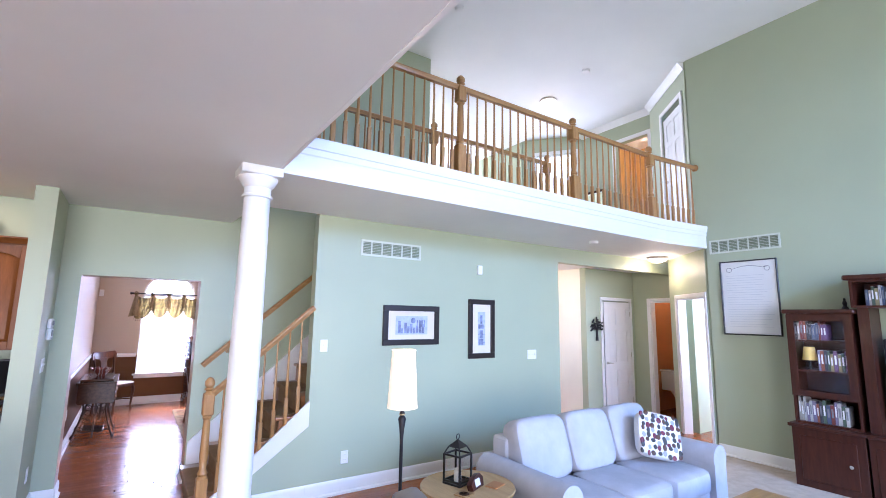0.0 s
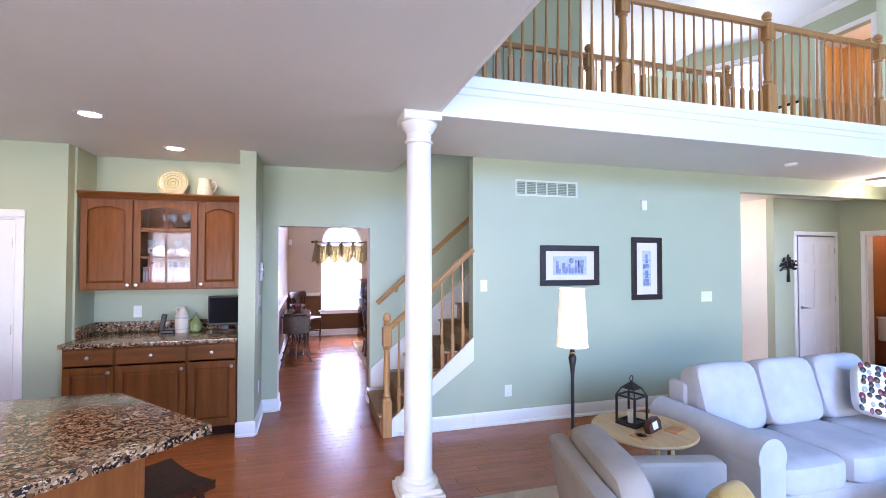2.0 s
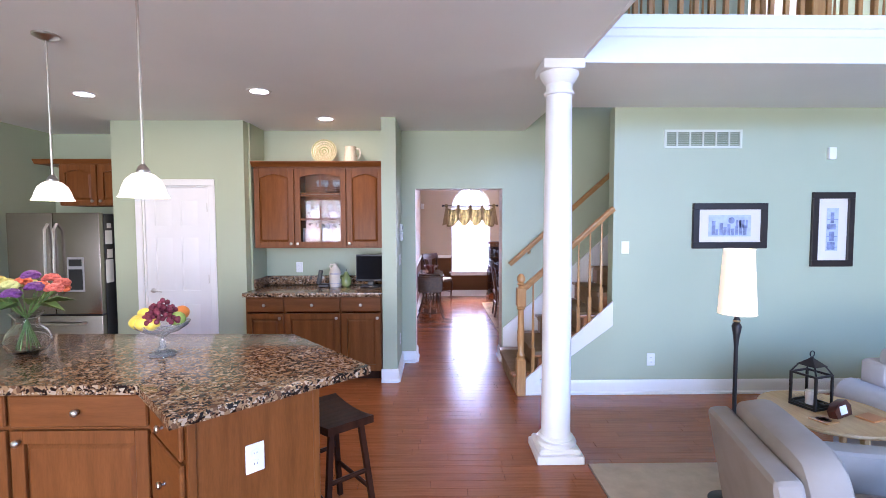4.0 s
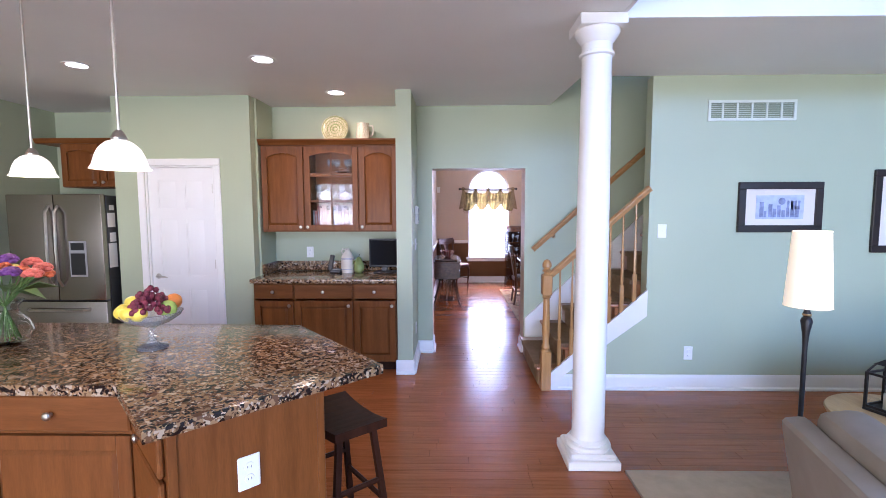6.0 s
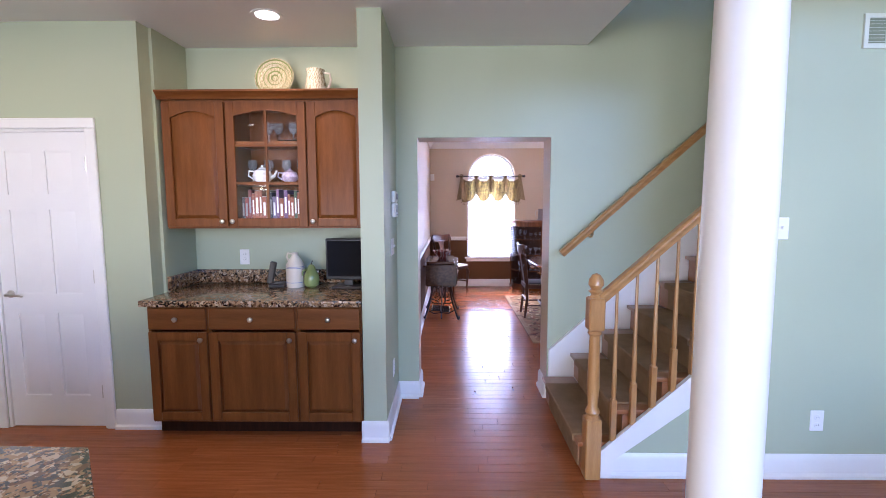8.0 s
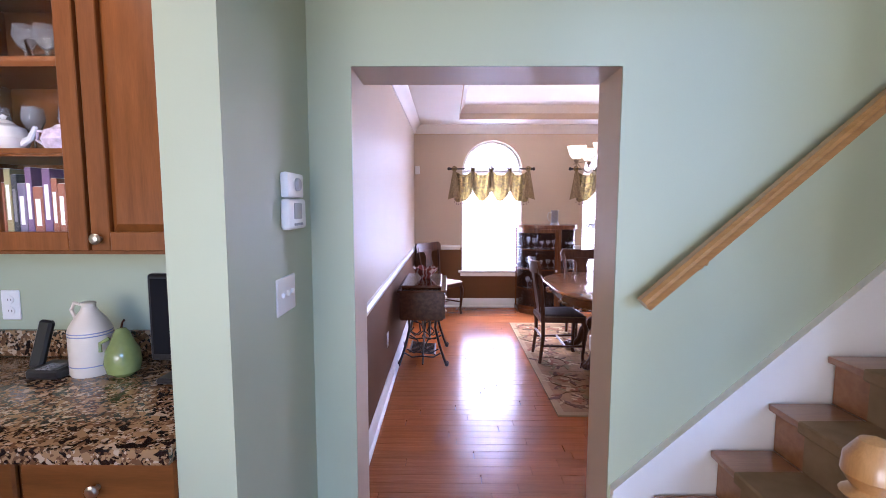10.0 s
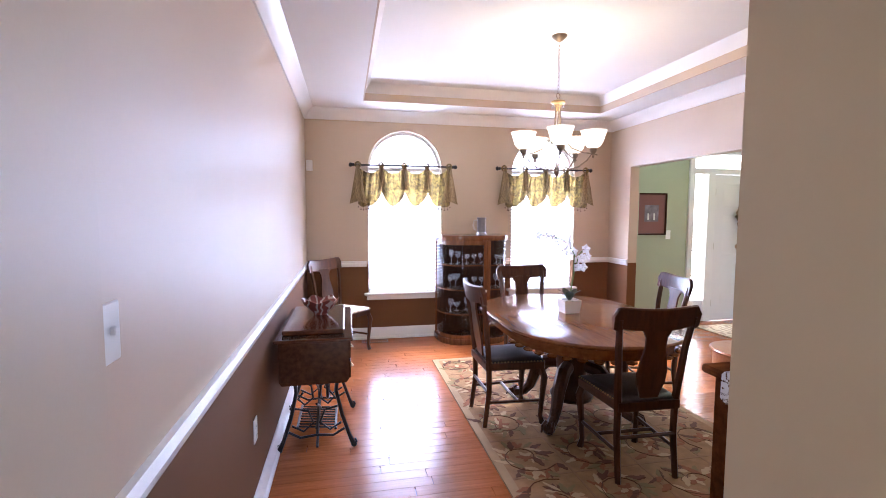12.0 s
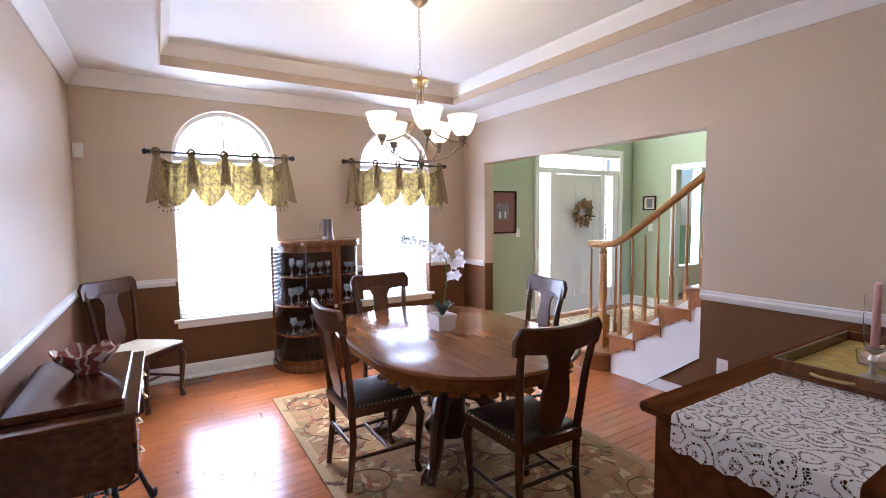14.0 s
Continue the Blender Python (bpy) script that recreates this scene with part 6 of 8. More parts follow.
for k in range(64):
    u, v = -0.165 + 0.047 * (k % 8) + rr.uniform(-0.012, 0.012), -0.157 + 0.045 * (k // 8) + rr.uniform(-0.012, 0.012)
    f = max(0.0, 1 - (abs(u) / 0.20) ** 5 - (abs(v) / 0.19) ** 5) ** 0.2
    bm = bm_new()
    ball(bm, (u, -0.059 * f - 0.001, v), 0.015 + 0.009 * rr.random(), 0.006, 0.018 + 0.012 * rr.random(), 8, m=I4)
    part("leaf_spot", bm, (M_FRAME, M_GRAPE, M_CHAIR, M_FRAME, M_GREY)[k % 5], pw)

# armchair, seen from behind its shoulder
ac = thing("armchair", "taupe upholstered armchair with loose back cushion", "armchair", 1.65, 2.90, 0, -14)
bm = bm_new()
box(bm, -0.40, -0.44, 0.06, 0.42, 0.44, 0.28, 0.02)
part("base", bm, M_ARMCHAIR, ac)
bm = bm_new()
box(bm, -0.05, -0.34, 0.0, 0.05, 0.34, 0.56, 0.035, m=pose(-0.40, 0, 0.22, 0, -10), seg=3)
part("back_frame", bm, M_ARMCHAIR, ac)
bm = bm_new()
cushion(bm, -0.085, -0.32, 0.0, 0.085, 0.32, 0.43, 0.2, m=pose(-0.29, 0, 0.43, 0, -13))
part("back_cushion", bm, M_ARMCHAIR, ac)
for s in (-1, 1):
    bm = bm_new()
    a, b = sorted((s * 0.33, s * 0.46))
    box(bm, -0.40, a, 0.06, 0.42, b, 0.60, 0.035, seg=3)
    part("arm", bm, M_ARMCHAIR, ac)
bm = bm_new()
cushion(bm, -0.22, -0.325, 0.27, 0.44, 0.325, 0.45, 0.12)
part("seat_cushion", bm, M_ARMCHAIR, ac)
for x in (-0.35, 0.37):
    for y in (-0.38, 0.38):
        bm = bm_new()
        lathe(bm, [(0.02, 0), (0.028, 0.06)], 10, (x, y, 0))
        part("foot", bm, M_DARKWOOD, ac)
tp = thing("throw_pillow", "woven gold pillow on the armchair", "pillow", 1.83, 2.80, 0.52, 20)
bm = bm_new()
cushion(bm, -0.13, -0.06, -0.12, 0.13, 0.06, 0.12, 0.5, m=pose(0, 0, 0.03, -35))
part("cover", bm, patterned("gold_basket_weave", (0.50, 0.33, 0.08), [((0.30, 0.18, 0.04), 3.0)], 14), tp)

# side table, lantern and small things
sidet = thing("side_table", "round pale wood side table with lower shelf", "side table", 2.155, 3.79, 0)
M_BIRCH = wood("pale_birch", (0.52, 0.32, 0.13), (0.68, 0.45, 0.21), 0.4, (9, 1, 9), 3, 0.0, spec=0.15)
bm = bm_new()
lathe(bm, [(0.30, 0.525), (0.325, 0.53), (0.33, 0.54), (0.325, 0.55)], 44)
part("tabletop", bm, M_BIRCH, sidet)
for k in range(3):
    a = radians(30 + 120 * k)
    bm = bm_new()
    tube(bm, [(0.24 * math.cos(a), 0.24 * math.sin(a), 0.53), (0.28 * math.cos(a), 0.28 * math.sin(a), 0.0)], [0.022, 0.016], 8)
    part("leg", bm, M_BIRCH, sidet)
bm = bm_new()
lathe(bm, [(0.24, 0.24), (0.245, 0.25), (0.24, 0.258)], 36)
part("shelf", bm, M_BIRCH, sidet)
for k in range(3):
    mg = thing("magazine", "magazine lying on the side table shelf", "magazine", 2.12 + 0.03 * k, 3.76 + 0.02 * k, 0.259 + 0.012 * k, 15 + 20 * k, group="magazines on the shelf")
    bm = bm_new()
    box(bm, -0.10, -0.14, 0, 0.10, 0.14, 0.011, 0.002)
    part("cover", bm, M_BOOKS[(3, 7, 4)[k]], mg)
ln = thing("candle_lantern", "black metal and glass candle lantern with ring", "lantern", 2.12, 3.86, 0.55, 18)
bm = bm_new()
s = 0.068
box(bm, -s - 0.008, -s - 0.008, 0, s + 0.008, s + 0.008, 0.014, 0.003)
for a in (-1, 1):
    for b in (-1, 1):
        box(bm, a * s - 0.006, b * s - 0.006, 0.014, a * s + 0.006, b * s + 0.006, 0.20)
for z in (0.024, 0.195):
    for a in (-1, 1):
        box(bm, -s, a * s - 0.004, z - 0.006, s, a * s + 0.004, z + 0.006)
        box(bm, a * s - 0.004, -s, z - 0.006, a * s + 0.004, s, z + 0.006)
for a in (-1, 1):
    for b in (-1, 1):
        tube(bm, [(a * s, b * s, 0.20), (a * 0.045, b * 0.045, 0.245)], 0.005, 5)
part("frame", bm, M_IRON, ln)
bm = bm_new()
lathe(bm, [(0.075, 0.245), (0.062, 0.252), (0.012, 0.285), (0.006, 0.292)], 4, m=pose(0, 0, 0, 0, 0, 45))
part("roof", bm, M_IRON, ln)
bm = bm_new()
tube(bm, [(0.018 * math.cos(radians(a)), 0, 0.31 + 0.018 * math.sin(radians(a))) for a in range(0, 361, 24)], 0.003, 6)
part("ring", bm, M_IRON, ln)
for a in (-1, 1):
    bm = bm_new()
    box(bm, -s + 0.006, a * s - 0.001, 0.03, s - 0.006, a * s + 0.001, 0.19)
    part("pane", bm, M_GLASS, ln)
cn = thing("candle", "short cream candle inside the lantern", "candle", 2.12, 3.86, 0.565)
bm = bm_new()
lathe(bm, [(0.026, 0), (0.026, 0.08), (0.02, 0.082)], 18)
part("wax", bm, M_STONEWARE, cn)
cl = thing("wooden_clock", "small slab of dark wood with a white dial", "clock", 2.17, 3.71, 0.55, 25)
bm = bm_new()
prism(bm, [(-0.075, 0), (0.075, 0), (0.088, 0.05), (0.05, 0.085), (-0.03, 0.075), (-0.085, 0.04)], 'y', -0.02, 0.02, pose(0, 0, 0, -15))
part("body", bm, M_CHERRY, cl)
bm = bm_new()
box(bm, -0.035, -0.0235, 0.015, 0.03, -0.0205, 0.06, m=pose(0, 0, 0, -15))
part("dial", bm, M_PAPER, cl, "white paper dial")
for x, y, nm in ((2.03, 3.66, "round wooden coaster with a carved ring"), (2.31, 3.68, "square red leather coaster")):
    cst = thing("coaster", nm, "coaster", x, y, 0.55, 20)
    bm = bm_new()
    if x < 2.2:
        box(bm, -0.05, -0.05, 0, 0.05, 0.05, 0.008, 0.002)
    else:
        box(bm, -0.06, -0.045, 0, 0.06, 0.045, 0.01, 0.002)
    part("pad", bm, M_OAK if x < 2.2 else M_RUST, cst)
    if x < 2.2:
        bm = bm_new()
        lathe(bm, [(0.024, 0.008), (0.03, 0.010), (0.036, 0.008)], 20)
        part("carved_ring", bm, M_CHERRY, cst)

# floor lamp
fl_ = thing("floor_lamp", "black floor lamp with a tall lit cream shade", "floor lamp", 1.63, 3.80, 0)
bm = bm_new()
lathe(bm, [(0.12, 0), (0.12, 0.012), (0.05, 0.03), (0.016, 0.05)], 28)
part("foot", bm, M_IRON, fl_)
bm = bm_new()
lathe(bm, [(0.012, 0.04), (0.011, 0.5), (0.011, 0.92), (0.016, 0.98), (0.026, 1.04), (0.02, 1.055), (0.014, 1.06), (0.018, 1.075), (0.012, 1.09), (0.012, 1.2)], 18)
part("stem", bm, M_IRON, fl_)
bm = bm_new()
lathe(bm, [(0.019, 1.066), (0.021, 1.071), (0.019, 1.076)], 18)
part("collar", bm, M_BRASS, fl_, "brass collar")
bm = bm_new()
lathe(bm, [(0.100, 1.112), (0.098, 1.112), (0.077, 1.478), (0.079, 1.478)], 36)
part("shade", bm, M_SHADE, fl_, "tall lit cream linen shade")
l = new("floor_lamp_bulb", bpy.data.lights.new("floor_lamp_bulb", 'POINT'))
l.data.energy, l.data.color, l.data.shadow_soft_size = 8, WARM, 0.04
l.location = (1.63, 3.80, 1.52)
ot = thing("coffee_table", "low honey wood coffee table before the sofa", "coffee table", 3.75, 2.45, 0)
bm = bm_new()
box(bm, -0.55, -0.45, 0.36, 0.55, 0.45, 0.42, 0.012)
part("tabletop", bm, M_OAKX, ot)
for x in (-0.48, 0.48):
    for y in (-0.38, 0.38):
        bm = bm_new()
        box(bm, x - 0.04, y - 0.04, 0, x + 0.04, y + 0.04, 0.36, 0.005)
        part("leg", bm, M_OAK, ot)

# wall unit: bookcase tower and television bridge on the great room wall
bc = thing("bookcase", "cherry bookcase with glass door and lower cupboard", "bookcase", 6.40, 3.0, 0)


def open_box(bm, x0, y0, z0, x1, y1, z1, t=0.022):
    for r in ((x0, y0, z0, x1, y0 + t, z1), (x0, y1 - t, z0, x1, y1, z1), (x1 - t, y0 + t, z0, x1, y1 - t, z1), (x0, y0 + t, z0, x1 - t, y1 - t, z0 + t), (x0, y0 + t, z1 - t, x1 - t, y1 - t, z1)):
        box(bm, *r)


bm = bm_new()
box(bm, -0.24, -0.31, 0, 0.22, 0.30, 0.60, 0.004)
part("lower_cupboard", bm, M_CHERRY, bc)
bm = bm_new()
box(bm, -0.275, -0.33, 0.60, 0.22, 0.325, 0.635, 0.006)
part("ledge", bm, M_CHERRY, bc)
bm = bm_new()
open_box(bm, -0.16, -0.285, 0.635, 0.22, 0.285, 1.80)
part("upper_case", bm, M_CHERRY, bc)
for z in (0.92, 1.18, 1.50):
    bm = bm_new()
    box(bm, -0.15, -0.262, z, 0.19, 0.262, z + 0.018)
    part("shelf", bm, M_CHERRY, bc)
bm = bm_new()
for r in ((-0.182, -0.285, 0.92, -0.161, -0.215, 1.79), (-0.182, 0.215, 0.92, -0.161, 0.285, 1.79), (-0.182, -0.215, 0.92, -0.161, 0.215, 0.985), (-0.182, -0.215, 1.72, -0.161, 0.215, 1.79)):
    box(bm, *r)
dd = part("glass_door", bm, M_CHERRY, bc)
bm = bm_new()
box(bm, -0.173, -0.215, 0.985, -0.169, 0.215, 1.72)
part("pane", bm, M_GLASS, dd).visible_shadow = False
bm = bm_new()
box(bm, -0.25, -0.24, 0.08, -0.24, 0.23, 0.52, 0.004)
pd = part("cupboard_door", bm, M_CHERRY, bc)
knob(pd, 0, 0, 0, pose(-0.25, -0.19, 0.3, 0, 0, -90))
bm = bm_new()
box(bm, -0.20, -0.32, 1.80, 0.22, 0.32, 1.845, 0.012)
part("cornice", bm, M_CHERRY, bc)
rr = random.Random(8)
BKM = pose(6.27, 0, 0, 0, 0, -90)
for z, n, hmax in ((0.657, 15, 0.25), (0.938, 0, 0), (1.198, 10, 0.22), (1.518, 12, 0.21)):
    y = 3.04 if n == 10 else 3.255
    for k in range(n):
        w = rr.uniform(0.018, 0.034)
        book(0, 0, 0, w, 0.16, rr.uniform(hmax * 0.75, hmax), rr.randrange(10), "books in the bookcase", 0, Matrix.Translation((6.27, y, z)) @ pose(0, 0, 0, 0, 0, -90))
        y -= w + 0.002
# a lamp's reflection in the glass door, modelled as a solid shape behind it
sl = thing("table_lamp", "yellow lamp shape imitating a reflection in the bookcase glass", "lamp", 6.36, 3.14, 1.198)
bm = bm_new()
lathe(bm, [(0.03, 0), (0.012, 0.02), (0.012, 0.10)], 16)
part("base", bm, M_IRON, sl)
bm = bm_new()
lathe(bm, [(0.07, 0.10), (0.068, 0.10), (0.05, 0.24), (0.052, 0.24)], 24)
part("shade", bm, paint("reflected_shade_yellow", (0.70, 0.50, 0.16), 0.8), sl, "yellow shade of the reflected lamp")
fgn = thing("figurine", "small dark figurine on the bookcase", "figurine", 6.40, 2.80, 1.845)
bm = bm_new()
lathe(bm, [(0.035, 0), (0.03, 0.02), (0.014, 0.04), (0.022, 0.07), (0.01, 0.10), (0.013, 0.115), (0.003, 0.125)], 14)
part("body", bm, M_IRON, fgn)
tu = thing("television_unit", "cherry wall unit with a bridge over the television", "cabinet", 6.40, 2.0, 0)
bm = bm_new()
box(bm, -0.24, -0.66, 0, 0.22, 0.67, 0.60, 0.004)
part("lower_cupboard", bm, M_CHERRY, tu)
bm = bm_new()
box(bm, -0.275, -0.68, 0.60, 0.22, 0.67, 0.635, 0.006)
part("ledge", bm, M_CHERRY, tu)
for k in range(2):
    bm = bm_new()
    box(bm, -0.25, -0.62 + 0.64 * k, 0.08, -0.24, -0.02 + 0.64 * k, 0.52, 0.004)
    part("cupboard_door", bm, M_CHERRY, tu)
for y0, y1 in ((0.58, 0.67), (-0.68, -0.59)):
    bm = bm_new()
    box(bm, -0.14, y0, 0.635, 0.2, y1, 1.86)
    part("upright", bm, M_CHERRY, tu)
bm = bm_new()
open_box(bm, -0.20, -0.70, 1.86, 0.22, 0.70, 2.14)
part("bridge", bm, M_CHERRY, tu)
bm = bm_new()
box(bm, -0.25, -0.74, 2.14, 0.22, 0.74, 2.19, 0.012)
part("cornice", bm, M_CHERRY, tu)
y = 2.60
for k in range(16):
    w = rr.uniform(0.018, 0.034)
    book(0, 0, 0, w, 0.14, rr.uniform(0.15, 0.21), rr.randrange(10), "books on the bridge", 0, Matrix.Translation((6.28, y, 1.883)) @ pose(0, 0, 0, 0, 0, -90))
    y -= w + 0.002
tv = thing("television", "black flat television inside the wall unit", "television", 6.38, 2.0, 0.635, -90)
bm = bm_new()
box(bm, -0.52, -0.03, 0.08, 0.52, 0.03, 0.92, 0.01)
part("housing", bm, M_BLACK, tv)
bm = bm_new()
box(bm, -0.49, -0.033, 0.12, 0.49, -0.0295, 0.89)
part("screen", bm, paint("black_screen", (0.008, 0.008, 0.01), 0.1, 0.02, 1, 10, 0), tv, "dark screen")
bm = bm_new()
box(bm, -0.2, -0.1, 0, 0.2, 0.1, 0.02, 0.005)
box(bm, -0.05, -0.02, 0.02, 0.05, 0.02, 0.09)
part("stand", bm, M_BLACK, tv)

# back hall and bathroom
tr = thing("tree_sculpture", "dark metal tree wall sculpture in the back hall", "wall sculpture", 6.97, 6.44, 1.33)
tr.scale = (1.3, 1.0, 1.3)
bm = bm_new()
tube(bm, [(0, -0.012, 0), (0, -0.012, 0.16)], [0.022, 0.014], 8)
part("trunk", bm, M_IRON, tr)
rr = random.Random(1)
for k in range(40):
    a, q = rr.uniform(-0.3, math.pi + 0.3), rr.uniform(0.05, 0.14)
    bm = bm_new()
    e = (q * math.cos(a), -0.014, 0.17 + q * math.sin(a))
    tube(bm, [(0, -0.012, 0.15), e], 0.003, 4)
    ball(bm, e, 0.02, 0.006, 0.014, 8)
    part("leaf", bm, M_IRON, tr)
tl = thing("toilet", "white porcelain toilet in the rust bathroom", "toilet", 8.95, 6.05, 0, 90)
bm = bm_new()
lathe(bm, [(0.12, 0), (0.10, 0.1), (0.13, 0.25), (0.20, 0.38), (0.20, 0.41)], 24, sy=1.25)
part("bowl", bm, M_PORCELAIN, tl)
bm = bm_new()
box(bm, -0.22, 0.16, 0.40, 0.22, 0.34, 0.74, 0.02, seg=2)
part("tank", bm, M_PORCELAIN, tl)
bm = bm_new()
box(bm, -0.235, 0.15, 0.74, 0.235, 0.35, 0.775, 0.008)
part("lid", bm, M_PORCELAIN, tl)
bm = bm_new()
lathe(bm, [(0.205, 0.41), (0.21, 0.425), (0.19, 0.44)], 24, sy=1.25)
part("seat", bm, M_PORCELAIN, tl)
ck = thing("wall_clock", "round dark wall clock in the room behind", "clock", 8.69, 4.72, 1.75, -90)
bm = bm_new()
lathe(bm, [(0.15, 0), (0.15, 0.02), (0.135, 0.03)], 32, m=pose(0, 0, 0, 90))
part("rim", bm, M_IRON, ck)
bm = bm_new()
lathe(bm, [(0.13, 0.012), (0.13, 0.031)], 32, m=pose(0, 0, 0, 90))
part("face", bm, M_PAPER, ck, "pale clock face")
mr = thing("standing_mirror", "dark-framed mirror in the upper hall", "mirror", 7.60, 6.86, UP, -90)
bm = bm_new()
for r in ((-0.22, -0.02, 0.5, -0.18, 0.02, 1.25), (0.18, -0.02, 0.5, 0.22, 0.02, 1.25), (-0.18, -0.02, 0.5, 0.18, 0.02, 0.54), (-0.18, -0.02, 1.21, 0.18, 0.02, 1.25), (-0.25, -0.12, 0, -0.22, 0.12, 0.03), (0.22, -0.12, 0, 0.25, 0.12, 0.03), (-0.25, -0.02, 0, -0.22, 0.02, 1.0), (0.22, -0.02, 0, 0.25, 0.02, 1.0)):
    box(bm, *r, 0.004)
part("frame", bm, M_DARKWOOD, mr)
bm = bm_new()
box(bm, -0.18, -0.004, 0.54, 0.18, 0.0, 1.21)
part("mirror_glass", bm, paint("silvered_glass", (0.85, 0.85, 0.85), 0.02, 0.01, 1, 10, 0, 1.0), mr)

# ---- dining room ----
rug = thing("rug", "beige rug with brown leaf scrolls under the table", "rug", 1.69, 9.34, 0.0)
bm = bm_new()
box(bm, -0.83, -1.30, 0.001, 0.83, 1.30, 0.012, 0.003)
part("rug_field", bm, paint("sand_wool", (0.235, 0.13, 0.055), 0.97, 0.14, 14, 380, 0.8), rug)
for r in ((-0.845, -1.315, 0.001, -0.79, 1.315, 0.0125), (0.79, -1.315, 0.001, 0.845, 1.315, 0.0125), (-0.79, -1.315, 0.001, 0.79, -1.26, 0.0125), (-0.79, 1.26, 0.001, 0.79, 1.315, 0.0125)):
    bm = bm_new()
    box(bm, *r)
    part("border", bm, cloth("camel_wool_border", (0.29, 0.185, 0.088)), rug, "plain camel border")
M_TRELLIS = cloth("brown_trellis_wool", (0.22, 0.12, 0.06))
for r in [(x - 0.006, -1.26, 0.011, x + 0.006, 1.26, 0.0133) for x in (-0.42, 0.0, 0.42)] + [(-0.79, y - 0.006, 0.011, 0.79, y + 0.006, 0.0131) for y in (-0.85, -0.42, 0.0, 0.42, 0.85)]:
    bm = bm_new()
    box(bm, *r)
    part("trellis_line", bm, M_TRELLIS, rug)


def leaf_shape(bm, x, y, ang, l, w, z):
    """A flat tufted leaf with a split tip."""
    m = pose(x, y, 0, 0, 0, ang)
    pts = [(0, 0), (0.25 * l, 0.7 * w), (0.45 * l, w), (0.62 * l, 0.6 * w), (0.8 * l, 0.75 * w), (l, 0), (0.78 * l, -0.5 * w), (0.6 * l, -0.45 * w), (0.42 * l, -0.95 * w), (0.2 * l, -0.6 * w)]
    n = len(pts)
    v = [(p[0], p[1], 0.0115) for p in pts] + [(p[0] , p[1], z) for p in pts]
    put(bm, v, [tuple(range(n, 2 * n))] + [(i, (i + 1) % n, n + (i + 1) % n, n + i) for i in range(n)], m)


rr = random.Random(21)
LEAFC = [cloth("rust_leaf_wool", (0.20, 0.075, 0.03)), cloth("umber_leaf_wool", (0.10, 0.045, 0.022)), cloth("moss_leaf_wool", (0.17, 0.12, 0.05)), cloth("ochre_leaf_wool", (0.36, 0.24, 0.12))]
lb = [bm_new() for _ in LEAFC]
vine = bm_new()
for cx in (-0.63, -0.21, 0.21, 0.63):
    for cy in (-1.06, -0.635, -0.21, 0.21, 0.635, 1.06):
        a0, sg = rr.uniform(0, 360), rr.choice((-1, 1))
        pts = []
        for k in range(15):
            a = radians(a0 + sg * 26 * k)
            q = 0.185 - 0.0105 * k
            pts.append((max(-0.78, min(0.78, cx + q * math.cos(a))), max(-1.25, min(1.25, cy + q * math.sin(a))), 0.0118))
            for _ in range(2):
                leaf_shape(lb[rr.randrange(4)], pts[-1][0] * 0.97, pts[-1][1] * 0.98, math.degrees(a) + sg * rr.uniform(10, 120), rr.uniform(0.07, 0.13), rr.uniform(0.014, 0.026), rr.uniform(0.0128, 0.0142))
        tube(vine, pts, 0.004, 5)
        for k in range(5):
            leaf_shape(lb[rr.choice((0, 0, 3))], cx, cy, a0 + 72 * k, 0.06, 0.02, 0.0137)
for b, mm in zip(lb, LEAFC):
    tagged(part("leaf_scroll", b, mm, rug), kind="stuff")
tagged(part("vine_scroll", vine, LEAFC[1], rug), kind="stuff")
r2 = thing("rug", "patterned beige rug inside the front door", "rug", 5.5, 10.55, 0.0)
bm = bm_new()
box(bm, -0.95, -0.85, 0.001, 0.95, 0.85, 0.012, 0.003)
part("rug_field", bm, patterned("foyer_wool", (0.50, 0.40, 0.26), [((0.22, 0.14, 0.07), 1.4)], 2.6, 0.55, 0.62), r2)

TZT = 0.75
tb = thing("dining_table", "polished oval oak pedestal table with claw feet", "dining table", 1.66, 9.28, 0.0125)


def stadium(r, half, n=40):
    p = [(r * math.cos(math.pi * i / n), half + r * math.sin(math.pi * i / n)) for i in range(n + 1)]
    return p + [(r * math.cos(math.pi + math.pi * i / n), -half + r * math.sin(math.pi + math.pi * i / n)) for i in range(n + 1)]


def outline_rows(bm, rows):
    """Skin between outlines at given heights: rows of (inset radius, half length, z)."""
    n = None
    v, f = [], []
    for r, h, z in rows:
        p = stadium(r, h)
        n = len(p)
        v += [(x, y, z) for x, y in p]
    for j in range(len(rows) - 1):
        for i in range(n):
            f.append((j * n + i, j * n + (i + 1) % n, (j + 1) * n + (i + 1) % n, (j + 1) * n + i))
    f += [tuple(range(n - 1, -1, -1)), tuple(range((len(rows) - 1) * n, len(rows) * n))]
    put(bm, v, f)


H0 = TZT - 0.0125
for s in (-1, 1):
    bm = bm_new()
    outline_rows(bm, [(0.595, 0.255, H0 - 0.032), (0.612, 0.255, H0 - 0.024), (0.618, 0.255, H0 - 0.014), (0.610, 0.255, H0 - 0.003), (0.60, 0.255, H0)])
    g = bm.verts[:] + bm.edges[:] + bm.faces[:]
    cut = bmesh.ops.bisect_plane(bm, geom=g, plane_co=(0, s * 0.0012, 0), plane_no=(0, -s, 0), clear_outer=True)
    bmesh.ops.holes_fill(bm, edges=[e for e in bm.edges if e.is_boundary])
    part("tabletop", bm, M_TABLE, tb, "half of the polished top")
bm = bm_new()
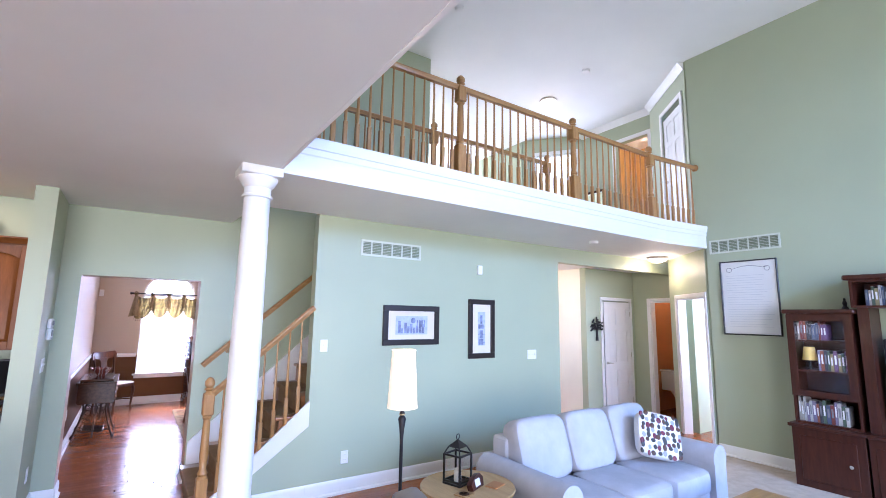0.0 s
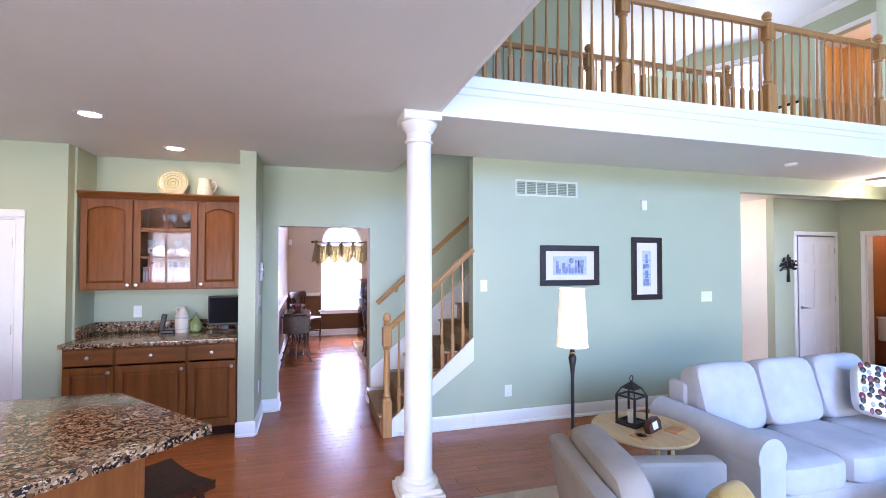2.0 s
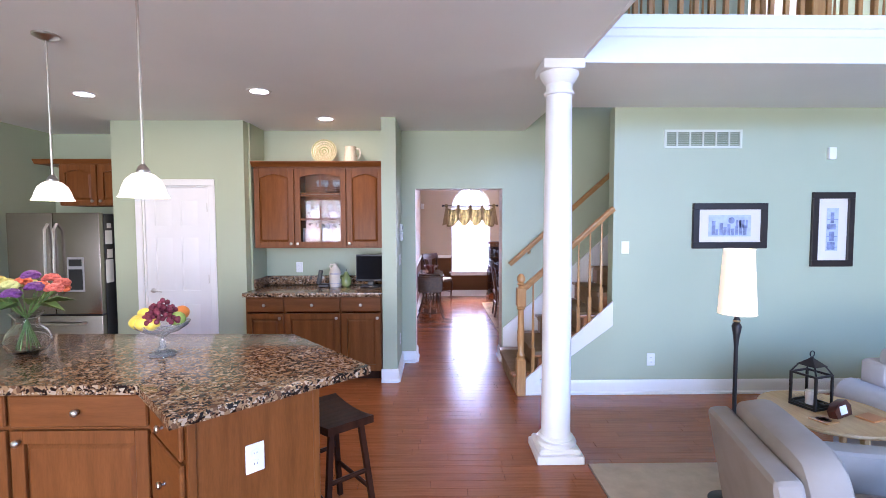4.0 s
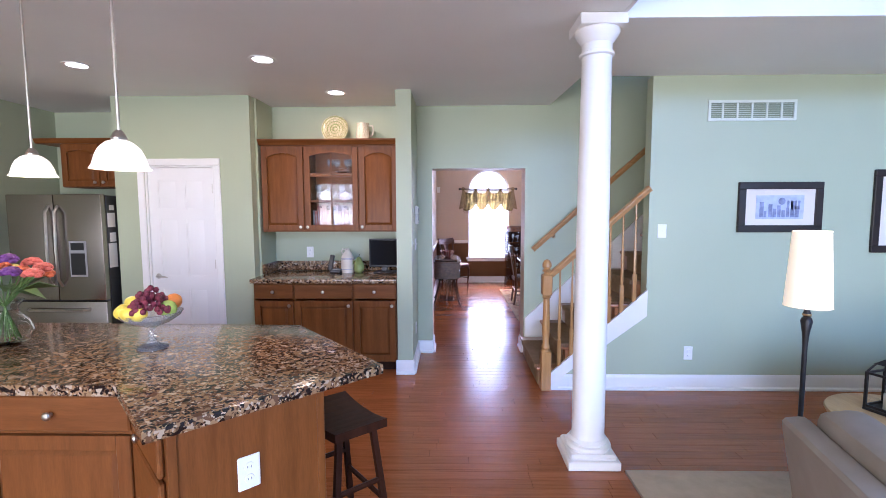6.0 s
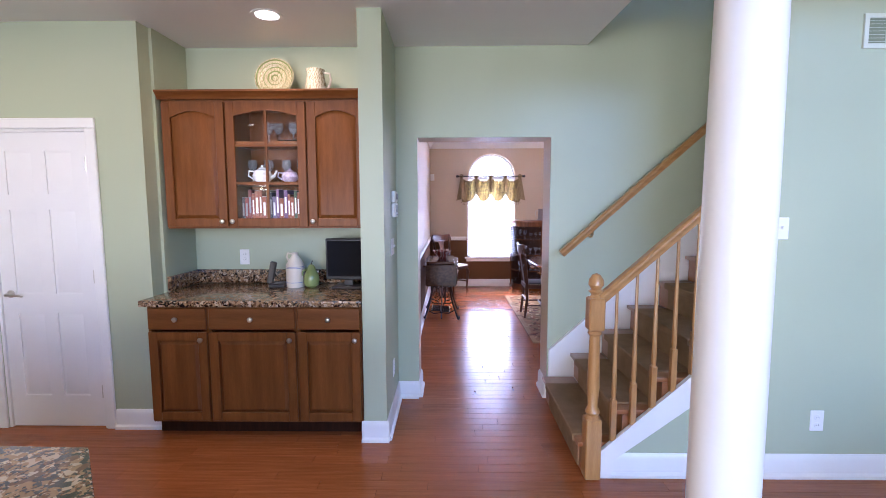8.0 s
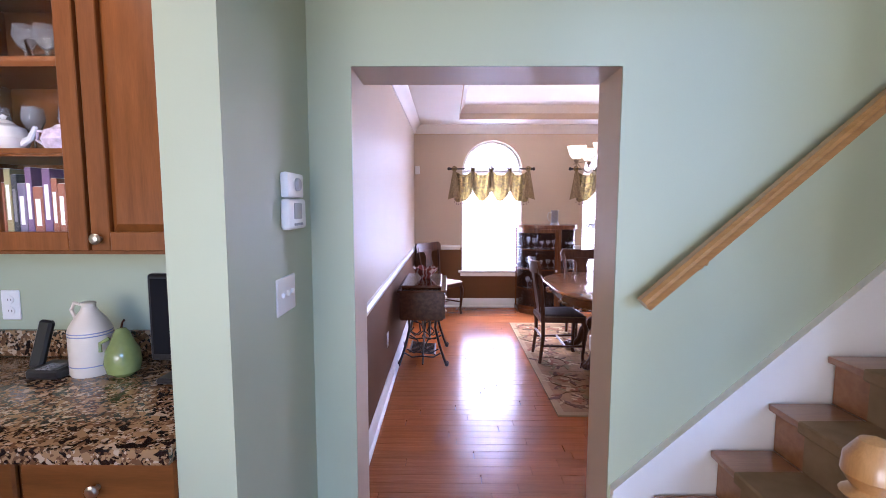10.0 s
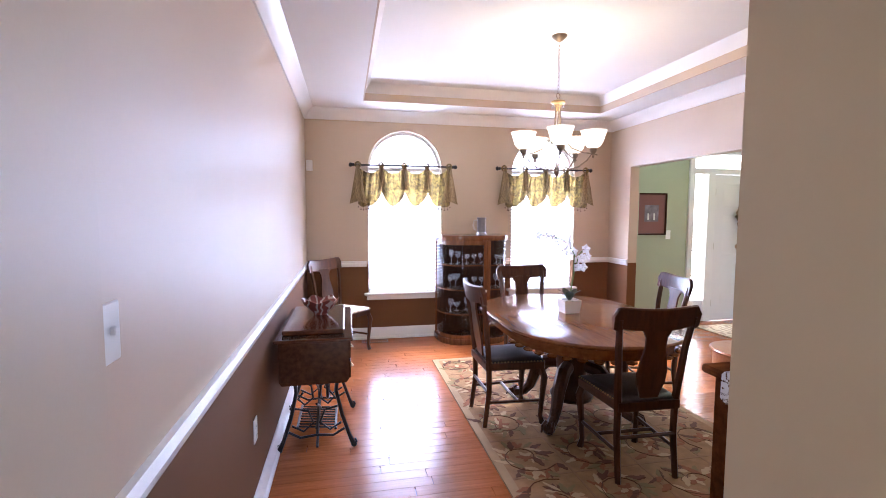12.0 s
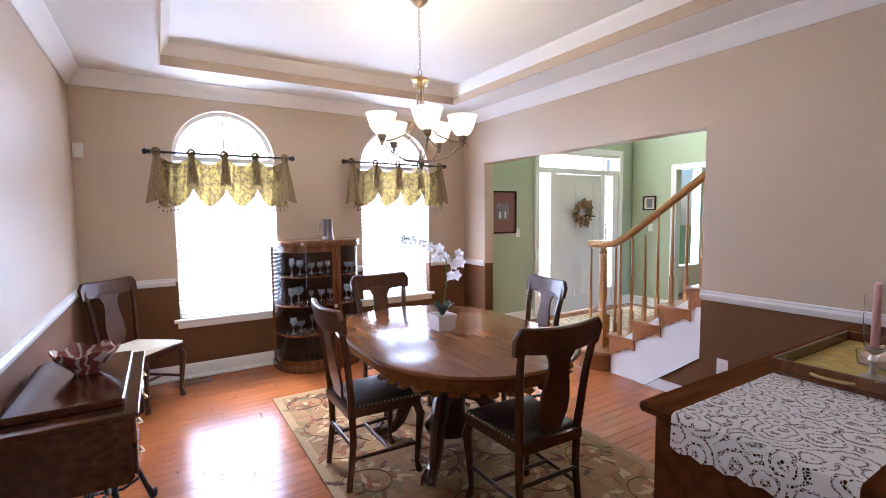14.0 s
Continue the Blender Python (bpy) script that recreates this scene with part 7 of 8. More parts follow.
outline_rows(bm, [(0.545, 0.23, H0 - 0.115), (0.56, 0.24, H0 - 0.105), (0.565, 0.245, H0 - 0.033)])
part("apron", bm, M_TABLE, tb)
n = 40
for i in range(n):
    a = stadium(0.56, 0.24, 19)
    p = a[i % len(a)]
    bm = bm_new()
    ball(bm, (p[0], p[1], H0 - 0.114), 0.034, 0.034, 0.014, 8)
    part("apron_scallop", bm, M_TABLE, tb)
bm = bm_new()
lathe(bm, [(0.15, 0.10), (0.16, 0.13), (0.12, 0.18), (0.105, 0.25), (0.12, 0.40), (0.145, 0.52), (0.16, 0.56), (0.17, 0.62), (0.24, 0.645)], 28)
part("pedestal", bm, M_CHAIR, tb)
for k in range(4):
    a = 45 + 90 * k
    m = pose(0, 0, 0, 0, 0, a)
    bm = bm_new()
    tube(bm, [(0.10, 0, 0.36), (0.20, 0, 0.34), (0.29, 0, 0.24), (0.33, 0, 0.13), (0.38, 0, 0.07), (0.44, 0, 0.045)], [0.05, 0.052, 0.048, 0.04, 0.036, 0.036], 10, m)
    part("leg", bm, M_CHAIR, tb)
    bm = bm_new()
    ball(bm, (0.47, 0, 0.038), 0.05, 0.045, 0.038, 12, m)
    for q in (-1, 0, 1):
        tube(bm, [(0.46, q * 0.025, 0.075), (0.50, q * 0.034, 0.06), (0.52, q * 0.036, 0.02)], [0.013, 0.012, 0.006], 6, m)
    part("claw_foot", bm, M_CHAIR, tb)


def chair_parts(c, seat_mat, wood_mat):
    """T-back chair, facing +y, seat 0.46 high."""
    for s in (-1, 1):
        bm = bm_new()
        tube(bm, [(s * 0.175, -0.20, 0.0), (s * 0.172, -0.17, 0.25), (s * 0.175, -0.175, 0.46), (s * 0.20, -0.205, 0.75), (s * 0.218, -0.24, 0.93)], [0.017, 0.02, 0.022, 0.02, 0.018], 6)
        part("back_post", bm, wood_mat, c)
    bm = bm_new()
    n = 20
    for i in range(n):
        u, w = -1 + 2 * i / n, -1 + 2 * (i + 1) / n

        def row(t):
            y = -0.225 - 0.035 * (1 - t * t)
            e = max(0.0, abs(t) - 0.8) / 0.2
            lo = 0.885 - 0.022 * (1 - t * t) - 0.045 * e * (1.3 - e)
            hi = 0.985 + 0.016 * t * t - 0.05 * e ** 3
            return [(t * 0.25, y - 0.010, lo), (t * 0.25, y + 0.012, lo), (t * 0.256, y + 0.002, hi - 0.006), (t * 0.256, y - 0.006, hi), (t * 0.256, y - 0.020, hi), (t * 0.256, y - 0.027, hi - 0.008)]
        a, b = row(u), row(w)
        put(bm, a + b, [(k, (k + 1) % 6, 6 + (k + 1) % 6, 6 + k) for k in range(6)] + ([(5, 4, 3, 2, 1, 0)] if i == 0 else []) + ([(6, 7, 8, 9, 10, 11)] if i == n - 1 else []))
    bmesh.ops.remove_doubles(bm, verts=bm.verts[:], dist=0.0005)
    part("crest_rail", bm, wood_mat, c)
    bm = bm_new()
    prof = [(0.055, 0.47), (0.062, 0.50), (0.085, 0.56), (0.088, 0.62), (0.075, 0.70), (0.06, 0.76), (0.062, 0.82), (0.085, 0.86), (0.15, 0.885)]
    for (w0, z0), (w1, z1) in zip(prof, prof[1:]):
        y0, y1 = -0.18 - (z0 - 0.46) * 0.16, -0.18 - (z1 - 0.46) * 0.16
        v = [(-w0, y0 - 0.007, z0), (w0, y0 - 0.007, z0), (w0, y0 + 0.007, z0), (-w0, y0 + 0.007, z0), (-w1, y1 - 0.007, z1), (w1, y1 - 0.007, z1), (w1, y1 + 0.007, z1), (-w1, y1 + 0.007, z1)]
        put(bm, v, [(0, 1, 5, 4), (1, 2, 6, 5), (2, 3, 7, 6), (3, 0, 4, 7)] + ([(0, 3, 2, 1)] if z0 < 0.48 else []) + ([(4, 5, 6, 7)] if z1 > 0.88 else []))
    bmesh.ops.remove_doubles(bm, verts=bm.verts[:], dist=0.0005)
    part("splat", bm, wood_mat, c)
    bm = bm_new()
    prism(bm, [(-0.185, -0.20), (0.185, -0.20), (0.215, 0.215), (0.19, 0.235), (-0.19, 0.235), (-0.215, 0.215)], 'z', 0.40, 0.452, None, 0.006)
    part("seat_frame", bm, wood_mat, c)
    bm = bm_new()
    v = []
    for (kx, zz) in ((1.0, 0.452), (0.97, 0.466), (0.8, 0.478), (0.4, 0.484)):
        v.append([(-0.178 * kx, 0.01 - 0.19 * kx, zz), (0.178 * kx, 0.01 - 0.19 * kx, zz), (0.205 * kx, 0.01 + 0.21 * kx, zz), (-0.205 * kx, 0.01 + 0.21 * kx, zz)])
    flat = [p for q in v for p in q]
    put(bm, flat, [(4 * j + i, 4 * j + (i + 1) % 4, 4 * j + 4 + (i + 1) % 4, 4 * j + 4 + i) for j in range(3) for i in range(4)] + [(12, 13, 14, 15), (3, 2, 1, 0)])
    part("seat", bm, seat_mat, c, "studded leather seat", 60)
    bm = bm_new()
    for i in range(18):
        t = -0.18 + 0.36 * i / 17
        ball(bm, (t * 1.1, 0.218, 0.456), 0.006, None, None, 6)
        for s in (-1, 1):
            ball(bm, (s * (0.180 + 0.026 * i / 17), -0.18 + 0.4 * i / 17, 0.456), 0.006, None, None, 6)
    part("nailheads", bm, M_BRASS, c, "row of brass nailheads")
    for s in (-1, 1):
        bm = bm_new()
        tube(bm, [(s * 0.185, 0.20, 0.42), (s * 0.20, 0.225, 0.34), (s * 0.192, 0.215, 0.2), (s * 0.185, 0.205, 0.06), (s * 0.19, 0.22, 0.0)], [0.024, 0.026, 0.019, 0.015, 0.022], 8)
        part("front_leg", bm, wood_mat, c)
        bm = bm_new()
        tube(bm, [(s * 0.173, -0.18, 0.17), (s * 0.19, 0.21, 0.17)], 0.011, 6)
        part("stretcher", bm, wood_mat, c)
    bm = bm_new()
    tube(bm, [(-0.183, 0.04, 0.17), (0.183, 0.04, 0.17)], 0.011, 6)
    part("stretcher", bm, wood_mat, c)
    bm = bm_new()
    tube(bm, [(-0.172, -0.18, 0.25), (0.172, -0.18, 0.25)], 0.011, 6)
    part("stretcher", bm, wood_mat, c)


ch = thing("dining_chair", "dark oak T-back dining chair with black leather seat", "chair", 1.13, 9.30, 0.0125, -90, group="chairs round the table")
chair_parts(ch, M_LEATHER, M_CHAIR)
copy_thing(ch, pose(1.635, 8.53, 0.0125, 0, 0, -2))
copy_thing(ch, pose(1.655, 10.06, 0.0125, 0, 0, 182))
copy_thing(ch, pose(2.36, 9.42, 0.0125, 0, 0, 78))
c2 = thing("side_chair", "dark oak side chair with cream leather seat in the corner", "chair", -0.05, 11.18, 0, -130)
chair_parts(c2, M_PALELEATHER, M_CHAIR)

# orchid
op = thing("orchid", "white orchid in a square white pot on the table", "plant", 1.655, 9.34, TZT)
op.scale = (1.15, 1.15, 1.15)
bm = bm_new()
v = []
for s, z in ((0.05, 0.0), (0.06, 0.085), (0.052, 0.085), (0.05, 0.07)):
    v += [(-s, -s, z), (s, -s, z), (s, s, z), (-s, s, z)]
put(bm, v, [(4 * j + i, 4 * j + (i + 1) % 4, 4 * j + 4 + (i + 1) % 4, 4 * j + 4 + i) for j in range(3) for i in range(4)] + [(3, 2, 1, 0), (12, 13, 14, 15)])
part("pot", bm, M_PORCELAIN, op, "square white pot")
M_LEAF = paint("dark_orchid_leaf", (0.018, 0.035, 0.014), 0.35, 0.2, 10)
for k in range(5):
    a = k * 1.3 + 0.4
    d, s = Vector((math.cos(a), math.sin(a), 0)), Vector((-math.sin(a), math.cos(a), 0))
    bm = bm_new()
    rows = []
    for i in range(7):
        t = i / 6
        cpt = d * (0.075 * t) + Vector((0, 0, 0.08 + 0.13 * t - 0.06 * t * t))
        w = 0.026 * math.sin(math.pi * min(0.97, 0.12 + 0.85 * t))
        rows += [tuple(cpt - s * w), tuple(cpt - Vector((0, 0, 0.005))), tuple(cpt + s * w)]
    put(bm, rows, [(3 * i, 3 * i + 1, 3 * i + 4, 3 * i + 3) for i in range(6)] + [(3 * i + 1, 3 * i + 2, 3 * i + 5, 3 * i + 4) for i in range(6)])
    part("leaf", bm, M_LEAF, op)
M_PETAL = paint("white_orchid_petal", (0.80, 0.79, 0.80), 0.6, 0.04, 10)
PT = M_PETAL.node_tree
pe_mx, pe_tr = PT.nodes.new("ShaderNodeMixShader"), PT.nodes.new("ShaderNodeBsdfTranslucent")
pe_tr.inputs[0].default_value = (0.85, 0.84, 0.86, 1)
pe_mx.inputs[0].default_value = 0.45
PT.links.new(PT.nodes["Principled BSDF"].outputs[0], pe_mx.inputs[1])
PT.links.new(pe_tr.outputs[0], pe_mx.inputs[2])
PT.links.new(pe_mx.outputs[0], PT.nodes["Material Output"].inputs[0])
stemp = [Vector((0, 0, 0.08)), Vector((0.02, -0.01, 0.25)), Vector((0.025, -0.01, 0.38)), Vector((-0.02, 0.02, 0.47)), Vector((-0.10, 0.07, 0.50)), Vector((-0.17, 0.12, 0.51))]
bm = bm_new()
tube(bm, stemp, 0.003, 6)
tube(bm, [(0, 0, 0.08), (0.03, 0.0, 0.25), (0.05, -0.02, 0.38), (0.08, -0.05, 0.43)], 0.003, 6)
part("stem", bm, M_STEM, op)
rr = random.Random(11)
spots = [(0.08, -0.05, 0.42), (0.06, -0.03, 0.36), (0.04, -0.02, 0.30), (0.075, -0.03, 0.30), (0.02, 0.0, 0.40), (-0.01, 0.01, 0.45), (-0.05, 0.04, 0.46), (-0.09, 0.06, 0.485), (-0.13, 0.09, 0.50), (-0.17, 0.12, 0.505), (-0.03, 0.02, 0.40), (0.09, -0.05, 0.37)]
for p in spots:
    bm = bm_new()
    c = Vector(p)
    f = Vector((rr.uniform(-0.5, 0.3), -1, rr.uniform(-0.2, 0.3))).normalized()
    sd = f.orthogonal().normalized()
    up = f.cross(sd)
    for k in range(5):
        a = k * 1.2566 + rr.uniform(-0.2, 0.2)
        d = sd * math.cos(a) + up * math.sin(a)
        e = f.cross(d)
        q = 0.034
        put(bm, [tuple(c), tuple(c + d * q * 0.55 + e * q * 0.42 + f * 0.004), tuple(c + d * q + f * 0.007), tuple(c + d * q * 0.55 - e * q * 0.42 + f * 0.004), tuple(c + d * q * 0.5 + f * 0.009)], [(0, 1, 4), (1, 2, 4), (2, 3, 4), (3, 0, 4)])
    ball(bm, c + f * 0.008, 0.006, None, None, 6)
    part("bloom", bm, M_PETAL, op)

# treadle sewing machine table
sw = thing("sewing_table", "dark wood treadle sewing table with iron base", "sewing table", -0.19, 9.36, 0)
bm = bm_new()
box(bm, -0.225, -0.47, 0.735, 0.225, 0.47, 0.756, 0.004)
part("tabletop", bm, M_SEWING, sw)
bm = bm_new()
box(bm, -0.19, -0.36, 0.756, 0.175, 0.40, 0.785, 0.006)
part("folding_lid", bm, M_SEWING, sw)
for s in (-1, 1):
    bm = bm_new()
    y0, y1 = (-0.45, -0.20) if s < 0 else (0.20, 0.45)
    prism(bm, [(-0.20, 0.735), (0.20, 0.735), (0.20, 0.50), (0.185, 0.48), (-0.185, 0.48), (-0.20, 0.50)], 'y', y0, y1)
    part("drawer_case", bm, M_SEWING, sw)
    for z in (0.50, 0.62):
        bm = bm_new()
        box(bm, 0.20, y0 + 0.015, z, 0.212, y1 - 0.015, z + 0.105, 0.004)
        d = part("drawer_front", bm, M_SEWING, sw)
        bm = bm_new()
        tube(bm, [(0.214, (y0 + y1) / 2 - 0.03, z + 0.05), (0.228, (y0 + y1) / 2, z + 0.04), (0.214, (y0 + y1) / 2 + 0.03, z + 0.05)], 0.004, 6)
        part("pull", bm, M_BRASS, d)
for s in (-1, 1):
    y = s * 0.30
    bm = bm_new()
    for q in (-1, 1):
        tube(bm, [(q * 0.13, y, 0.48), (q * 0.12, y, 0.38), (q * 0.155, y, 0.22), (q * 0.20, y, 0.08), (q * 0.225, y, 0.02)], [0.013, 0.012, 0.012, 0.012, 0.016], 8)
        tube(bm, [(q * 0.10, y, 0.46), (q * 0.03, y, 0.42), (q * 0.02, y, 0.34), (q * 0.07, y, 0.30), (q * 0.11, y, 0.34), (q * 0.08, y, 0.38)], 0.007, 6)
        tube(bm, [(q * 0.13, y, 0.28), (q * 0.05, y, 0.26), (q * 0.02, y, 0.18), (q * 0.08, y, 0.13), (q * 0.15, y, 0.17)], 0.007, 6)
        tube(bm, [(q * 0.17, y, 0.13), (q * 0.10, y, 0.09), (0, y, 0.10)], 0.008, 6)
        tube(bm, [(q * 0.225, y, 0.02), (q * 0.245, y, 0.035), (q * 0.235, y, 0.055)], 0.007, 6)
    tube(bm, [(-0.13, y, 0.475), (0.13, y, 0.475)], 0.012, 6)
    part("side_frame", bm, M_IRON, sw, "scrolled cast-iron side")
    for q in (-1, 1):
        bm = bm_new()
        lathe(bm, [(0.017, -0.008), (0.02, 0), (0.017, 0.008)], 14, m=pose(q * 0.228, y, 0.02, 90))
        part("caster", bm, M_IRON, sw)
bm = bm_new()
for a, b in ((0.30, 0.02), (0.10, 0.44)):
    tube(bm, [(0, -0.30, a), (0, 0.30, b)], 0.008, 6)
    tube(bm, [(0, -0.30, b), (0, 0.30, a)], 0.008, 6)
part("cross_brace", bm, M_IRON, sw)
bm = bm_new()
for i in range(9):
    y = -0.16 + i * 0.04
    tube(bm, [(-0.13, y, 0.10), (0.11, y, 0.075)], 0.006, 5)
for x, z in ((-0.13, 0.10), (-0.01, 0.088), (0.11, 0.075)):
    tube(bm, [(x, -0.18, z), (x, 0.18, z)], 0.009, 6)
part("treadle", bm, M_IRON, sw, "open iron treadle")
bm = bm_new()
tube(bm, [(0.05, 0.22 + 0.13 * math.cos(radians(a)), 0.27 + 0.13 * math.sin(radians(a))) for a in range(0, 361, 15)], 0.011, 8)
for a in range(0, 360, 60):
    tube(bm, [(0.05, 0.22, 0.27), (0.05, 0.22 + 0.13 * math.cos(radians(a)), 0.27 + 0.13 * math.sin(radians(a)))], 0.006, 5)
part("flywheel", bm, M_IRON, sw)
bw = thing("fluted_bowl", "ruffled red and cream art glass bowl", "bowl", -0.178, 9.46, 0.785)
bm = bm_new()
N, v, f = 32, [], []
rows = [(0.045, 0.0), (0.05, 0.01), (0.085, 0.05), (0.115, 0.095), (0.125, 0.125), (0.118, 0.126), (0.105, 0.09), (0.075, 0.05), (0.02, 0.015)]
for j, (r, z) in enumerate(rows):
    k = max(0, min(1, (z - 0.03) / 0.09))
    for i in range(N):
        a = 2 * math.pi * i / N
        rr_ = r * (1 + 0.07 * k * math.cos(6 * a))
        v.append((rr_ * math.cos(a), rr_ * math.sin(a), z - 0.02 * k + 0.012 * k * math.cos(6 * a + 0.5)))
for j in range(len(rows) - 1):
    f += [(j * N + i, j * N + (i + 1) % N, (j + 1) * N + (i + 1) % N, (j + 1) * N + i) for i in range(N)]
f += [tuple(range(N - 1, -1, -1)), tuple(range((len(rows) - 1) * N, len(rows) * N))]
put(bm, v, f)
part("body", bm, patterned("streaked_art_glass", (0.17, 0.045, 0.035), [((0.42, 0.30, 0.26), 1.0)], 6, 0.62, 0.85, 0.1, 0.0, 0.0), bw, "", 60)

# curved-front curio cabinet
cu = thing("curio_cabinet", "bow-front oak curio cabinet filled with glassware", "display cabinet", 1.465, 11.59, 0)
M_CURIO = wood("curio_oak", (0.13, 0.045, 0.016), (0.25, 0.095, 0.034), 0.25, (8, 8, 1), 4, 0.4)


def bow(r, n=9):
    """Plan outline: bowed quarter sides and a flat door between."""
    p = [(-0.42 * r, 0.0)]
    p += [(-0.42 * r + 0.24 * r * (1 - math.cos(radians(a))), -0.10 - 0.36 * r * math.sin(radians(a))) for a in range(0, 91, 15)]
    q = [(-x, y) for x, y in p[::-1]]
    return p + q


for z0, z1, r, nm in ((0.0, 0.07, 1.02, "base"), (1.19, 1.25, 1.03, "top")):
    bm = bm_new()
    prism(bm, [(x, min(y, -0.001)) for x, y in bow(r)], 'z', z0, z1, None, 0.008)
    part(nm, bm, M_CURIO, cu)
for z in (0.34, 0.62, 0.90):
    bm = bm_new()
    prism(bm, [(x, min(y, -0.012)) for x, y in bow(0.94)], 'z', z, z + 0.012)
    part("shelf", bm, M_CURIO, cu)
bm = bm_new()
box(bm, -0.41, -0.014, 0.07, 0.41, -0.002, 1.19)
part("back_panel", bm, M_DARKWOOD, cu)
for s in (-1, 1):
    for x, y, w in ((0.405, -0.05, 0.016),) + (((0.115, -0.455, 0.022),) if s > 0 else ()):
        bm = bm_new()
        box(bm, s * x - w, y - w, 0.07, s * x + w, y + w, 1.19, 0.004)
        part("upright", bm, M_CURIO, cu)
    bm = bm_new()
    arc = [(s * (0.41 - 0.22 * (1 - math.cos(radians(a)))), -0.10 - 0.345 * math.sin(radians(a))) for a in range(0, 86, 9)]
    v = [(x, y, z) for z in (0.07, 1.19) for x, y in arc]
    k = len(arc)
    put(bm, v, [(i, i + 1, k + i + 1, k + i) for i in range(k - 1)])
    g = part("bowed_pane", bm, M_GLASS, cu)
    g.visible_shadow = False
bm = bm_new()
for r in ((0.055, -0.472, 0.07, 0.092, -0.45, 1.19), (-0.18, -0.47, 0.07, 0.055, -0.45, 0.115), (-0.18, -0.47, 1.14, 0.055, -0.45, 1.19)):
    box(bm, *r, 0.003)
for z0, z1 in ((0.07, 0.115), (1.14, 1.19)):
    arc = [(-0.41 + 0.23 * (1 - math.cos(radians(a))), -0.10 - 0.362 * math.sin(radians(a))) for a in range(0, 91, 10)]
    for p, q in zip(arc, arc[1:]):
        prism(bm, [p, q, (q[0] + 0.012, q[1] + 0.014), (p[0] + 0.014, p[1] + 0.006)], 'z', z0, z1)
d = part("door", bm, M_CURIO, cu)
bm = bm_new()
box(bm, -0.19, -0.462, 0.115, 0.055, -0.459, 1.14)
part("pane", bm, M_GLASS, d).visible_shadow = False
knob(d, 0.073, -0.47, 0.62)
rr = random.Random(6)
for z in (0.352, 0.632, 0.912):
    for k in range(7):
        x, y = 1.48 - 0.27 + 0.09 * k, 11.59 - rr.uniform(0.10, 0.30)
        goblet(x, y, z, rr.uniform(0.10, 0.17), rr.uniform(0.024, 0.036), "glassware in the curio cabinet")
for x in (1.33, 1.58):
    pt_ = thing("glass_platter", "cut-glass platter standing in the curio cabinet", "plate", x, 11.42, 0.075)
    bm = bm_new()
    lathe(bm, [(0.02, 0), (0.08, 0.004), (0.115, 0.02), (0.115, 0.024), (0.08, 0.01), (0.02, 0.006)], 28, m=pose(0, 0, 0.115, 76))
    part("dish", bm, M_CRYSTAL, pt_)
stn = thing("pewter_stein", "pewter and ceramic stein on the curio cabinet", "stein", 1.56, 11.36, 1.25)
bm = bm_new()
lathe(bm, [(0.062, 0), (0.06, 0.015), (0.05, 0.03), (0.047, 0.17), (0.053, 0.19), (0.053, 0.2), (0.045, 0.2)], 24)
part("body", bm, metal("old_pewter", (0.22, 0.20, 0.20), 0.35), stn)
bm = bm_new()
tube(bm, [(-0.045, 0, 0.17), (-0.09, 0, 0.165), (-0.10, 0, 0.11), (-0.085, 0, 0.06), (-0.05, 0, 0.045)], 0.008, 8)
part("handle", bm, M_NICKEL, stn)

M_SIDEBOARD = wood("brown_oak_sideboard", (0.085, 0.029, 0.010), (0.18, 0.066, 0.022), 0.5, (0.9, 9, 9), 3, 0.0, spec=0.0)

# sideboard with runner, tray, candles
sb = thing("sideboard", "brown oak sideboard beside the doorway", "sideboard", 2.34, 7.44, 0)
bm = bm_new()
box(bm, -0.87, -0.30, 0.08, 0.87, 0.285, 0.845, 0.006)
part("body", bm, M_SIDEBOARD, sb)
bm = bm_new()
box(bm, -0.91, -0.32, 0.845, 0.91, 0.32, 0.88, 0.01)
part("top", bm, M_SIDEBOARD, sb)
for x in (-0.83, 0.83):
    for y in (-0.26, 0.25):
        bm = bm_new()
        lathe(bm, [(0.022, 0), (0.035, 0.03), (0.028, 0.08)], 12, (x, y, 0))
        part("foot", bm, M_SIDEBOARD, sb)
for k in range(3):
    bm = bm_new()
    box(bm, -0.85 + 0.57 * k, 0.285, 0.10, -0.29 + 0.57 * k, 0.297, 0.83, 0.004)
    part("door", bm, M_SIDEBOARD, sb)
M_LACE, nt, bs = nodes_of("white_crochet_lace")
tc = nt.nodes.new("ShaderNodeTexCoord")
vo = nt.nodes.new("ShaderNodeTexVoronoi")
vo.inputs["Scale"].default_value = 115
vo.feature = 'DISTANCE_TO_EDGE'
wob_ = nt.nodes.new("ShaderNodeTexNoise")
wob_.inputs["Scale"].default_value = 22
nt.links.new(tc.outputs["Object"], wob_.inputs["Vector"])
fl = nt.nodes.new("ShaderNodeMixRGB")
fl.blend_type = 'ADD'
fl.inputs[0].default_value = 0.03
nt.links.new(tc.outputs["Object"], fl.inputs[1])
nt.links.new(wob_.outputs["Color"], fl.inputs[2])
wv = nt.nodes.new("ShaderNodeTexVoronoi")
wv.inputs["Scale"].default_value = 13
rings = nt.nodes.new("ShaderNodeMath")
rings.operation = 'PINGPONG'
rings.inputs[1].default_value = 0.13
nt.links.new(fl.outputs[0], wv.inputs["Vector"])
nt.links.new(wv.outputs[0], rings.inputs[0])
nt.links.new(tc.outputs["Object"], vo.inputs["Vector"])
dens = nt.nodes.new("ShaderNodeMath")
dens.operation = 'MULTIPLY'
